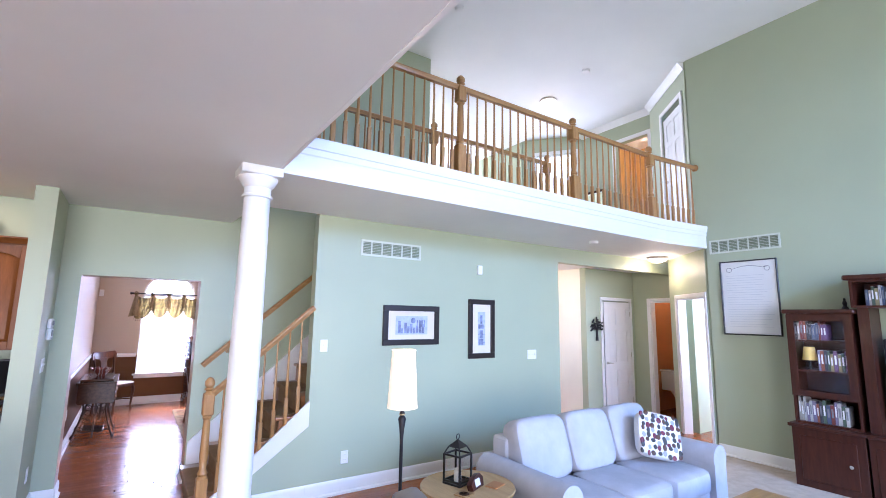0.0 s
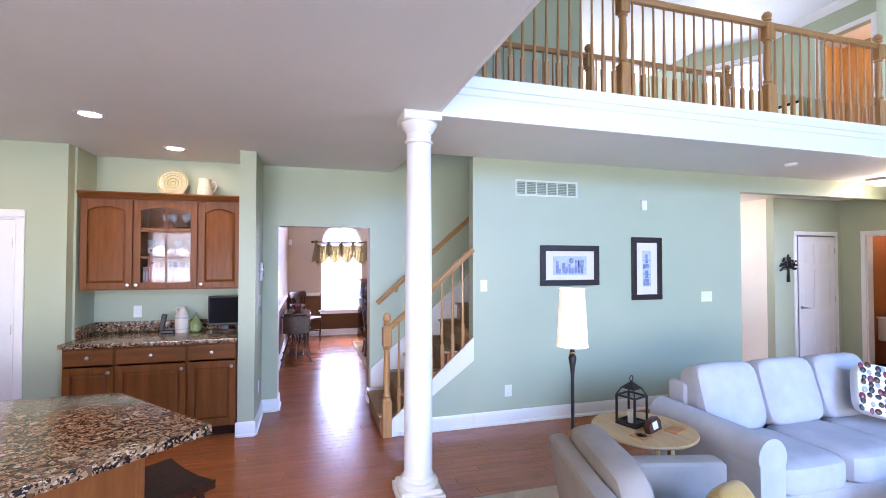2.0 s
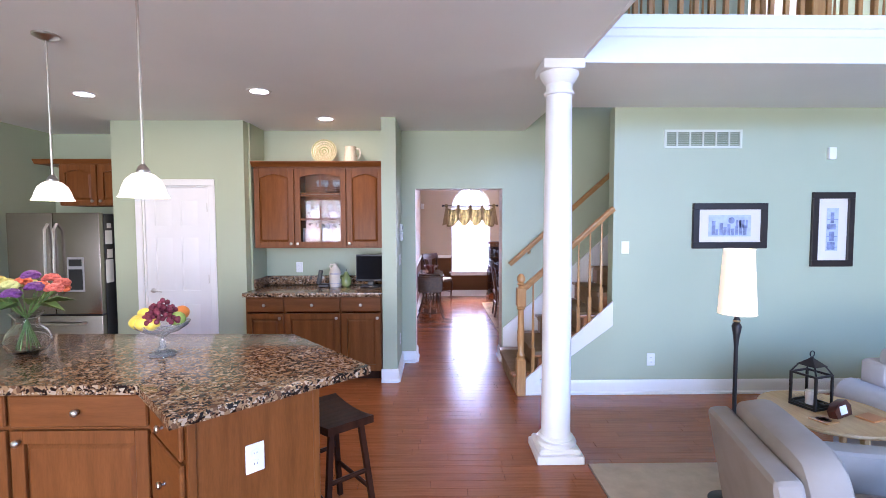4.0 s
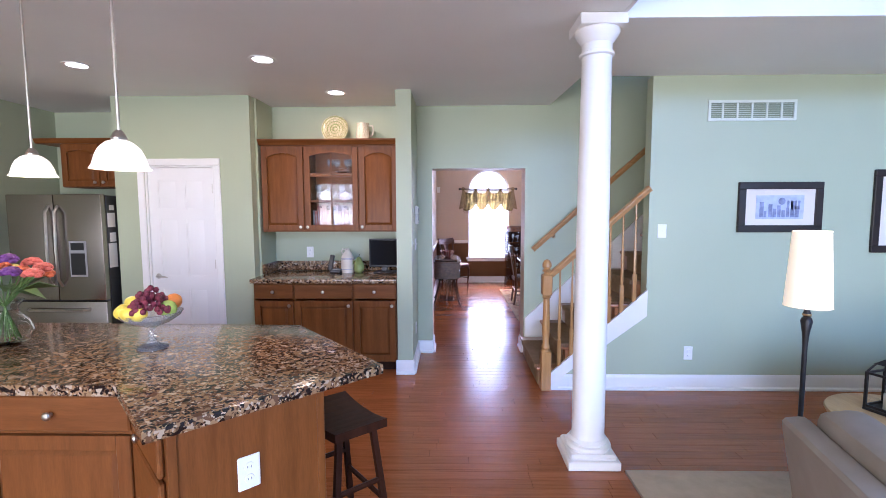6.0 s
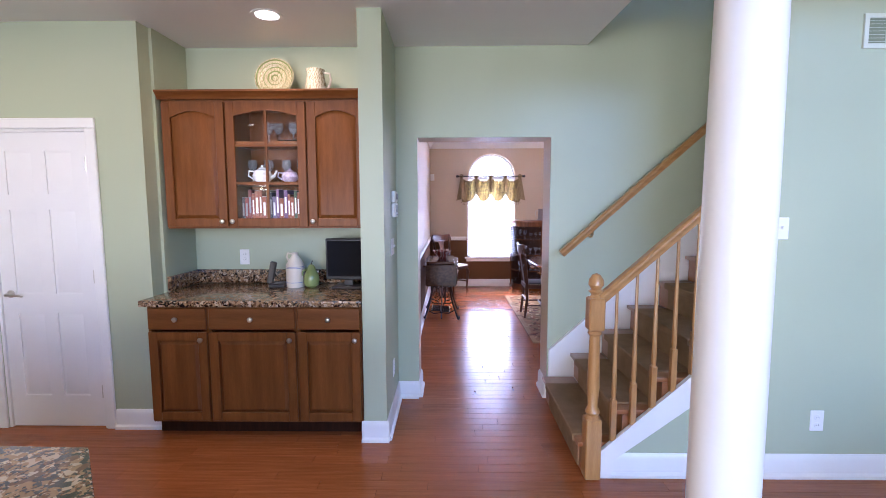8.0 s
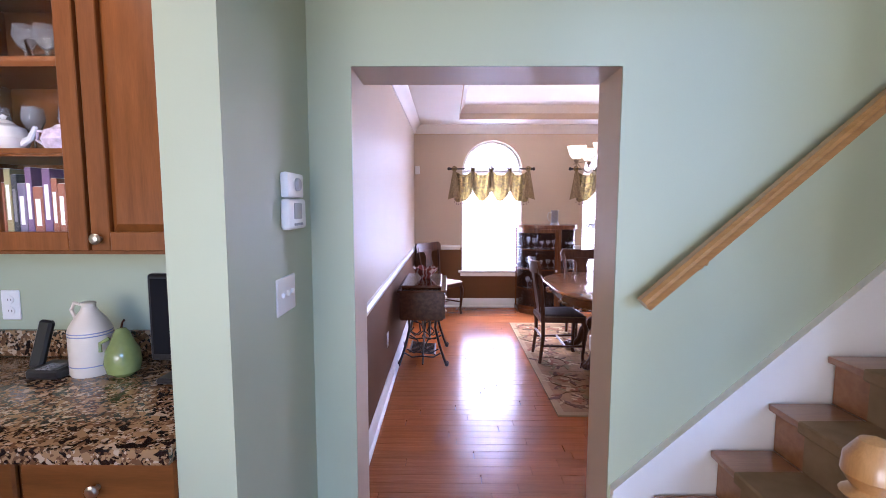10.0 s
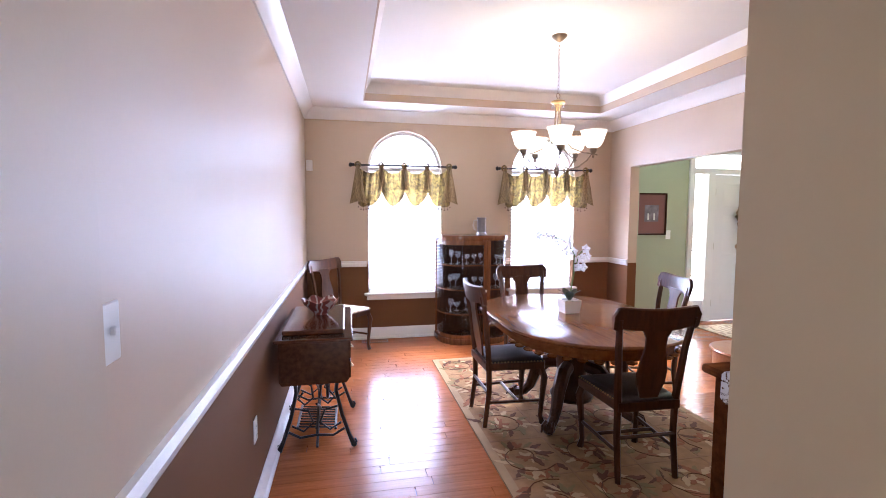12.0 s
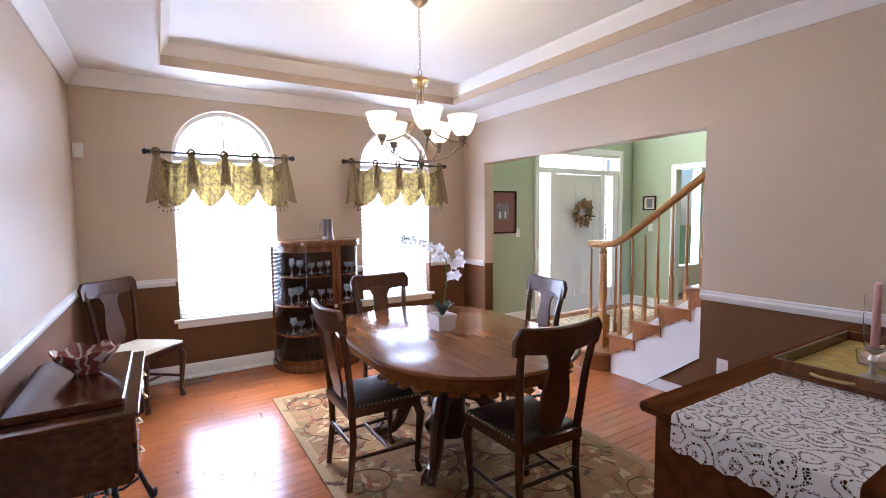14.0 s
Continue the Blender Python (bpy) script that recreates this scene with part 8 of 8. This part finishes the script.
nt.links.new(ramp(nt, vo.outputs[0], 0.08, 0.14), dens.inputs[0])
nt.links.new(ramp(nt, rings.outputs[0], 0.075, 0.09), dens.inputs[1])
tr_ = nt.nodes.new("ShaderNodeBsdfTransparent")
mx = nt.nodes.new("ShaderNodeMixShader")
nt.links.new(dens.outputs[0], mx.inputs[0])
nt.links.new(bs.outputs[0], mx.inputs[1])
nt.links.new(tr_.outputs[0], mx.inputs[2])
nt.links.new(mx.outputs[0], nt.nodes["Material Output"].inputs[0])
bs.inputs["Base Color"].default_value = (0.72, 0.70, 0.69, 1)
bs.inputs["Roughness"].default_value = 0.9
lc = thing("lace_runner", "white crochet lace runner hanging over the sideboard end", "table runner", 2.34, 7.44, 0.88)
bm = bm_new()
n = 14
v, f = [], []
for i in range(n + 1):
    y = -0.24 + 0.44 * i / n
    sc = 0.012 * abs(math.sin(math.pi * i / 2.0 / 1.0))
    v += [(0.7, y, 0.0035), (-0.905, y, 0.0035), (-0.918, y, -0.005), (-0.921, y, -0.10 - sc)]
for i in range(n):
    f += [(4 * i + k, 4 * i + k + 1, 4 * i + 5 + k, 4 * i + 4 + k) for k in range(3)]
put(bm, v, f)
part("cloth", bm, M_LACE, lc, "", 60)
ty = thing("serving_tray", "oak serving tray lined with gold cloth on the runner", "tray", 2.42, 7.46, 0.886)
bm = bm_new()
box(bm, -0.36, -0.19, 0, 0.36, 0.19, 0.012)
for r in ((-0.36, -0.19, 0.012, 0.36, -0.175, 0.055), (-0.36, 0.175, 0.012, 0.36, 0.19, 0.055), (-0.36, -0.175, 0.012, -0.345, 0.175, 0.055), (0.345, -0.175, 0.012, 0.36, 0.175, 0.055)):
    box(bm, *r, 0.003)
part("tray_body", bm, M_CURIO, ty)
bm = bm_new()
box(bm, -0.342, -0.172, 0.0125, 0.342, 0.172, 0.016)
part("lining", bm, paint("gold_brocade", (0.52, 0.40, 0.10), 0.6, 0.3, 25), ty, "gold brocade lining")
bm = bm_new()
tube(bm, [(-0.364, -0.06, 0.03), (-0.385, -0.03, 0.032), (-0.385, 0.03, 0.032), (-0.364, 0.06, 0.03)], 0.006, 6)
part("handle", bm, M_BRASS, ty, "brass handle")
for i, (x, y) in enumerate(((2.22, 7.40), (2.62, 7.40))):
    cs = thing("candlestick", "silver candlestick with a pink taper in a glass chimney", "candlestick", x, y, 0.903)
    bm = bm_new()
    lathe(bm, [(0.04, 0), (0.038, 0.006), (0.012, 0.018), (0.009, 0.05), (0.018, 0.065), (0.01, 0.085), (0.028, 0.10), (0.03, 0.108), (0.014, 0.11)], 20)
    part("stick", bm, M_NICKEL, cs)
    bm = bm_new()
    lathe(bm, [(0.0125, 0.108), (0.011, 0.33), (0.004, 0.338)], 14)
    part("taper", bm, paint("pink_wax", (0.66, 0.36, 0.34), 0.4, 0.05), cs, "pink taper candle")
    bm = bm_new()
    lathe(bm, [(0.028, 0.11), (0.034, 0.16), (0.034, 0.29), (0.033, 0.29), (0.033, 0.16), (0.027, 0.112)], 20)
    part("chimney", bm, M_CRYSTAL, cs)
gb = thing("candle_bowl", "round pink candle in a clear bowl on the tray", "candle", 2.40, 7.42, 0.903)
bm = bm_new()
lathe(bm, [(0.05, 0), (0.075, 0.008), (0.08, 0.05), (0.076, 0.05), (0.07, 0.012), (0.02, 0.006)], 24)
part("bowl", bm, M_CRYSTAL, gb)
bm = bm_new()
lathe(bm, [(0.066, 0.014), (0.066, 0.038), (0.06, 0.041)], 24)
part("wax", bm, paint("peach_wax", (0.62, 0.42, 0.34), 0.5, 0.05), gb)

# valances
M_VAL = patterned("gold_damask", (0.135, 0.095, 0.042), [((0.055, 0.040, 0.028), 1.6)], 7, 0.42, 0.55, 0.85, 0.3, 0.1)
VT = M_VAL.node_tree
vt_tr = VT.nodes.new("ShaderNodeBsdfTranslucent")
vt_tr.inputs[0].default_value = (0.42, 0.29, 0.07, 1)
vt_mx = VT.nodes.new("ShaderNodeMixShader")
vt_mx.inputs[0].default_value = 0.34
vt_pat = mixed(VT, ramp(VT, noise_of(VT, 26, 4, (1, 1, 1.3)), 0.42, 0.56), (0.50, 0.36, 0.10), (0.15, 0.10, 0.04))
VT.links.new(vt_pat, vt_tr.inputs[0])
VT.links.new(VT.nodes["Principled BSDF"].outputs[0], vt_mx.inputs[1])
VT.links.new(vt_tr.outputs[0], vt_mx.inputs[2])
VT.links.new(vt_mx.outputs[0], VT.nodes["Material Output"].inputs[0])


M_PLEAT = patterned("brown_damask_fold", (0.30, 0.22, 0.11), [((0.17, 0.12, 0.06), 2.0)], 9, 0.42, 0.6, 0.85, 0.3, 0.1)


def valance(x0, x1):
    w, c = x1 - x0, (x0 + x1) / 2
    rd = thing("curtain_rod", "dark bronze curtain rod with turned finials", "curtain rod", c, 11.50, 2.04, group="rods over the arched windows")
    bm = bm_new()
    tube(bm, [(-w / 2, 0, 0), (w / 2, 0, 0)], 0.010, 10)
    part("rod", bm, M_IRON, rd)
    for s in (-1, 1):
        bm = bm_new()
        lathe(bm, [(0.012, 0), (0.022, 0.012), (0.014, 0.022), (0.026, 0.035), (0.02, 0.055), (0.004, 0.062)], 14, m=pose(s * w / 2, 0, 0, 0, s * 90))
        part("finial", bm, M_IRON, rd)
        bm = bm_new()
        tube(bm, [(s * (w / 2 - 0.1), 0, 0), (s * (w / 2 - 0.1), 0.118, 0)], 0.007, 8)
        part("bracket", bm, M_IRON, rd)
    va = thing("valance", "gold damask scalloped valance with beaded fringe", "valance", c, 11.50, 2.03, group="valances over the arched windows")
    W, n, m = w - 0.08, 72, 10
    v, f = [], []
    def drop(t):
        k = (t * 4) % 1.0
        edge = max(0.0, 1 - min(t, 1 - t) / 0.10)
        return 0.30 + 0.15 * math.sin(math.pi * k) ** 0.8 + 0.13 * edge
    def sag(t):
        k = (t * 4) % 1.0
        return -0.075 * math.sin(math.pi * k) ** 0.7
    for i in range(n + 1):
        t = i / n
        k = (t * 4) % 1.0
        for j in range(m + 1):
            q = j / m
            fold = 0.045 * math.cos(2 * math.pi * t * 4) * (0.4 + 0.6 * q) + 0.016 * math.cos(2 * math.pi * t * 16 + 3 * q) * (1 - 0.4 * q) + 0.010 * math.sin(9 * q + 5 * k)
            z = sag(t) * (1 - q) - q * drop(t)
            v.append((-W / 2 + W * t, -0.012 - fold - 0.02 * q, z))
    for i in range(n):
        for j in range(m):
            f.append((i * (m + 1) + j, (i + 1) * (m + 1) + j, (i + 1) * (m + 1) + j + 1, i * (m + 1) + j + 1))
    bm = bm_new()
    put(bm, v, f)
    part("cloth", bm, M_VAL, va, "", 70)
    for k in range(5):
        x = -W / 2 + W * k / 4
        bm = bm_new()
        rows, wide = [], 0.075 if k in (0, 4) else 0.028
        for j in range(9):
            q = j / 8
            for i in range(9):
                u = -1 + i / 4
                rows.append((x + u * (0.02 + wide * q), -0.05 - 0.03 * q * (1 - 0.6 * u * u) - 0.012 * math.cos(5 * u) * q, -0.01 - (0.30 + (0.12 if k in (0, 4) else -0.03)) * q + 0.03 * q * (1 - abs(u))))
        put(bm, rows, [(9 * j + i, 9 * j + i + 1, 9 * j + i + 10, 9 * j + i + 9) for j in range(8) for i in range(8)])
        part("pleat", bm, M_PLEAT, va, "brown folded pleat", 70)
        bm = bm_new()
        tube(bm, [(x + 0.028 * math.cos(radians(a)), -0.018, 0.01 + 0.03 * math.sin(radians(a))) for a in range(0, 361, 24)], 0.010, 6)
        ball(bm, (x, -0.06, -0.005), 0.02, 0.012, 0.028, 10)
        part("rosette", bm, M_VAL, va)
    bm = bm_new()
    for i in range(0, n + 1, 2):
        b = v[i * (m + 1) + m]
        tube(bm, [b, (b[0], b[1], b[2] - 0.028)], 0.0018, 4)
        ball(bm, (b[0], b[1], b[2] - 0.034), 0.0065, None, 0.009, 6)
    tagged(part("beaded_fringe", bm, M_CHAIR, va, "dark beaded fringe"), "dark beaded fringe", kind="stuff")


valance(0.10, 1.235)
valance(1.835, 2.985)

# chandelier
CX, CY = 1.605, 9.50
cd = thing("chandelier", "antique brass chandelier with five lit glass bowls", "chandelier", CX, CY, TZ)
cd.scale = (0.9, 0.9, 1.0)
bm = bm_new()
lathe(bm, [(0.012, -0.045), (0.03, -0.035), (0.06, -0.012), (0.065, 0)], 24)
part("canopy", bm, M_ANTIQUE, cd)
bm = bm_new()
z, k = -0.045, 0
while z > -0.42:
    m = pose(0, 0, z - 0.016, 0, 0, 90 * (k % 2) + 20)
    tube(bm, [(0.008 * math.cos(radians(a)), 0, 0.019 * math.sin(radians(a))) for a in range(0, 361, 40)], 0.002, 5, m)
    z, k = z - 0.029, k + 1
part("chain", bm, M_ANTIQUE, cd)
bm = bm_new()
tube(bm, [(0.021 * math.cos(radians(a)), 0.012 * math.cos(radians(a)), -0.447 + 0.021 * math.sin(radians(a))) for a in range(0, 361, 24)], 0.003, 6)
part("ring", bm, M_ANTIQUE, cd)
bm = bm_new()
lathe(bm, [(0.012, -0.56), (0.02, -0.545), (0.026, -0.515), (0.058, -0.50), (0.06, -0.488), (0.03, -0.478), (0.008, -0.468)], 24)
crown_cap = part("crown", bm, M_BRASS, cd, "polished brass crown")
for k in range(8):
    a = radians(45 * k)
    bm = bm_new()
    ball(bm, (0.05 * math.cos(a), 0.05 * math.sin(a), -0.518), 0.011, None, 0.019, 8)
    part("glass_drop", bm, M_CRYSTAL, crown_cap, "clear glass drop")
HUB = -1.02
bm = bm_new()
lathe(bm, [(0.003, HUB - 0.045), (0.014, HUB - 0.03), (0.024, HUB), (0.018, HUB + 0.015), (0.026, HUB + 0.025), (0.012, HUB + 0.05), (0.004, HUB + 0.085)], 18)
part("hub", bm, M_ANTIQUE, cd)
for k in range(5):
    m = pose(0, 0, 0, 0, 0, -39 - 72 * k)
    bm = bm_new()
    tube(bm, [(0.015, 0, HUB + 0.012), (0.10, 0, HUB + 0.012), (0.18, 0, HUB + 0.03), (0.25, 0, HUB + 0.075), (0.295, 0, HUB + 0.13), (0.315, 0, HUB + 0.155)], 0.0055, 8, m)
    tube(bm, [(0.022, 0, -0.53), (0.026, 0, -0.66), (0.05, 0, -0.76), (0.12, 0, -0.845), (0.22, 0, -0.885), (0.30, 0, -0.895), (0.335, 0, -0.91)], 0.0045, 8, m)
    lathe(bm, [(0.004, -0.93), (0.012, -0.915), (0.010, -0.90), (0.026, -0.885), (0.032, -0.86), (0.026, -0.853)], 16, (0.30, 0, 0), m)
    arm = part("arm", bm, M_ANTIQUE, cd)
    bm = bm_new()
    lathe(bm, [(0.024, -0.858), (0.052, -0.846), (0.076, -0.815), (0.09, -0.775), (0.103, -0.738), (0.108, -0.73), (0.104, -0.73), (0.086, -0.776), (0.072, -0.814), (0.05, -0.842)], 28, (0.30, 0, 0), m)
    part("shade", bm, M_OPAL, arm, "lit white glass bowl")
    a = radians(-39 - 72 * k)
    l = new("chandelier_bulb", bpy.data.lights.new("chandelier_bulb", 'POINT'))
    l.data.energy, l.data.color, l.data.shadow_soft_size = 5.0, WARM, 0.04
    l.location = (CX + 0.27 * math.cos(a), CY + 0.27 * math.sin(a), TZ - 0.70)

# foyer things
def scene_print(p):
    bars(p, [(-0.105, -0.10, 0.105, 0.12)], paint("dusk_print", (0.20, 0.17, 0.20), 0.6, 0.4, 14), "print")
    for x in (-0.05, 0.04):
        bm = bm_new()
        box(bm, x - 0.012, -0.0145, -0.08, x + 0.012, -0.0126, 0.01)
        part("print_shape", bm, M_PAPER, p)


framed("picture_frame", "square print with a wide dull red mat", 0.45, 0.56, 4.01, FD, 1.50, 0, 0.02, paint("dull_red_mat", (0.22, 0.09, 0.075), 0.6), M_DARKWOOD, scene_print)
wr = thing("wreath", "dried brown and cream flower wreath on the front door", "wreath", 5.52, FD - 0.03, 1.48)
rr = random.Random(13)
WC = [paint("dried_flower", c, 0.8, 0.3, 30) for c in ((0.20, 0.12, 0.06), (0.34, 0.24, 0.13), (0.13, 0.10, 0.05), (0.40, 0.22, 0.14))]
bms = [bm_new() for _ in WC]
for k in range(230):
    a, q, e = rr.uniform(0, 6.283), rr.gauss(0, 0.032), rr.uniform(-0.05, 0.02)
    r = 0.145 + q
    ball(bms[k % 4], (r * math.cos(a), e, r * math.sin(a)), rr.uniform(0.012, 0.026), rr.uniform(0.010, 0.02), rr.uniform(0.012, 0.024), 6)
for b, mm in zip(bms, WC):
    tagged(part("dried_flower", b, mm, wr), kind="stuff")
gr = thing("floor_register", "brown metal floor register by the window wall", "vent", 0.32, 11.49, 0.0)
bm = bm_new()
for r in ((-0.15, -0.06, 0, 0.15, -0.05, 0.006), (-0.15, 0.05, 0, 0.15, 0.06, 0.006), (-0.15, -0.05, 0, -0.14, 0.05, 0.006), (0.14, -0.05, 0, 0.15, 0.05, 0.006)):
    box(bm, *r)
for k in range(12):
    box(bm, -0.13 + k * 0.023, -0.05, 0, -0.122 + k * 0.023, 0.05, 0.005)
part("grate", bm, paint("brown_enamel", (0.10, 0.05, 0.03), 0.4), gr)
framed("picture_frame", "small framed print on the foyer wall", 0.22, 0.22, 6.68, 11.30, 1.62, -90, 0.02, M_MATBOARD, M_DARKWOOD, lambda p: bars(p, [(-0.05, -0.07, 0.05, 0.07)], M_INK))
plate_cover("light_switch", "white switch plate on the foyer wall", 6.68, 11.28, 1.24, -90)
bm = bm_new()
for r in ((6.66, 9.22, 0, 6.68, 9.30, 2.18), (6.66, 10.87, 0, 6.68, 10.95, 2.18), (6.66, 9.30, 2.10, 6.68, 10.87, 2.18)):
    box(bm, *r, 0.004)
solid("trim_study", bm, M_TRIM, "white casing of the study opening", "trim")

# ---- oak floor planks ----
PW, GAP = 0.083, 0.0009
ROOMS = [(6.82, 9.5, 7.2, 11.62), (-4.58, 0.94, -3.0, 4.25), (-4.58, 6.6, 4.25, 6.57), (LX + 0.002, EX + 0.0, 6.87, 11.6), (OL + 0.002, OR - 0.002, 6.57, 6.87), (EX, 6.66, 7.2, 11.62)]
rf = random.Random(21)
shared = {}
near, far_v, far_f = [], [], []
floor_ob = bpy.data.objects["floor"]


def plank_mesh(L):
    """One bevelled board; lengths are rounded so that boards share meshes."""
    key = round(L, 2)
    if key not in shared:
        bm = bm_new()
        b = 0.0007
        x1, y1 = key / 2 - GAP / 2, PW / 2 - GAP / 2
        v = [(sx * x1, sy * y1, -0.013) for sx, sy in ((-1, -1), (1, -1), (1, 1), (-1, 1))]
        v += [(sx * x1, sy * y1, -b) for sx, sy in ((-1, -1), (1, -1), (1, 1), (-1, 1))]
        v += [(sx * (x1 - b), sy * (y1 - b), 0) for sx, sy in ((-1, -1), (1, -1), (1, 1), (-1, 1))]
        put(bm, v, [(4 * j + i, 4 * j + (i + 1) % 4, 4 * j + 4 + (i + 1) % 4, 4 * j + 4 + i) for j in range(2) for i in range(4)] + [(8, 9, 10, 11)])
        me = bpy.data.meshes.new("plank")
        bm.to_mesh(me)
        bm.free()
        me.materials.append(M_PLANK)
        shared[key] = me
    return shared[key], key


for x0, x1, y0, y1 in ROOMS:
    for r in range(math.floor(y0 / PW), math.ceil(y1 / PW)):
        y = (r + 0.5) * PW
        ya, yb = max(y - PW / 2, y0), min(y + PW / 2, y1)
        if yb - ya < 0.006:
            continue
        x = x0 - rf.uniform(0, 0.7)
        while x < x1:
            L = round(rf.choice((0.45, 0.6, 0.75, 0.9, 1.1, 1.3)), 2)
            a, b = max(x, x0), min(x + L, x1)
            x += L
            if b - a < 0.03:
                continue
            near_it = -0.45 <= (a + b) / 2 <= 0.95 and 4.6 <= y <= 10.6 and yb - ya > PW - 0.0005
            if near_it and len(near) < 300:
                me, key = plank_mesh(math.floor((b - a) * 100 + 0.001) / 100)
                ob = new("plank", me)
                ob.location = ((a + b) / 2, y, 0.0)
                ob.parent = floor_ob
                near.append(ob)
            else:
                k = len(far_v)
                bb, q = 0.0012, GAP / 2
                for ins, z in ((q, -0.013), (q, -bb), (q + bb, 0.0)):
                    far_v += [(a + ins, ya + ins, z), (b - ins, ya + ins, z), (b - ins, yb - ins, z), (a + ins, yb - ins, z)]
                far_f += [(k + 4 * j + i, k + 4 * j + (i + 1) % 4, k + 4 * j + 4 + (i + 1) % 4, k + 4 * j + 4 + i) for j in range(2) for i in range(4)] + [(k + 8, k + 9, k + 10, k + 11)]
me = bpy.data.meshes.new("floor_planks")
me.from_pydata(far_v, [], far_f)
me.materials.append(M_PLANKS)
tagged(new("floor_planks", me), "red oak strip floor boards", "floor", kind="stuff")
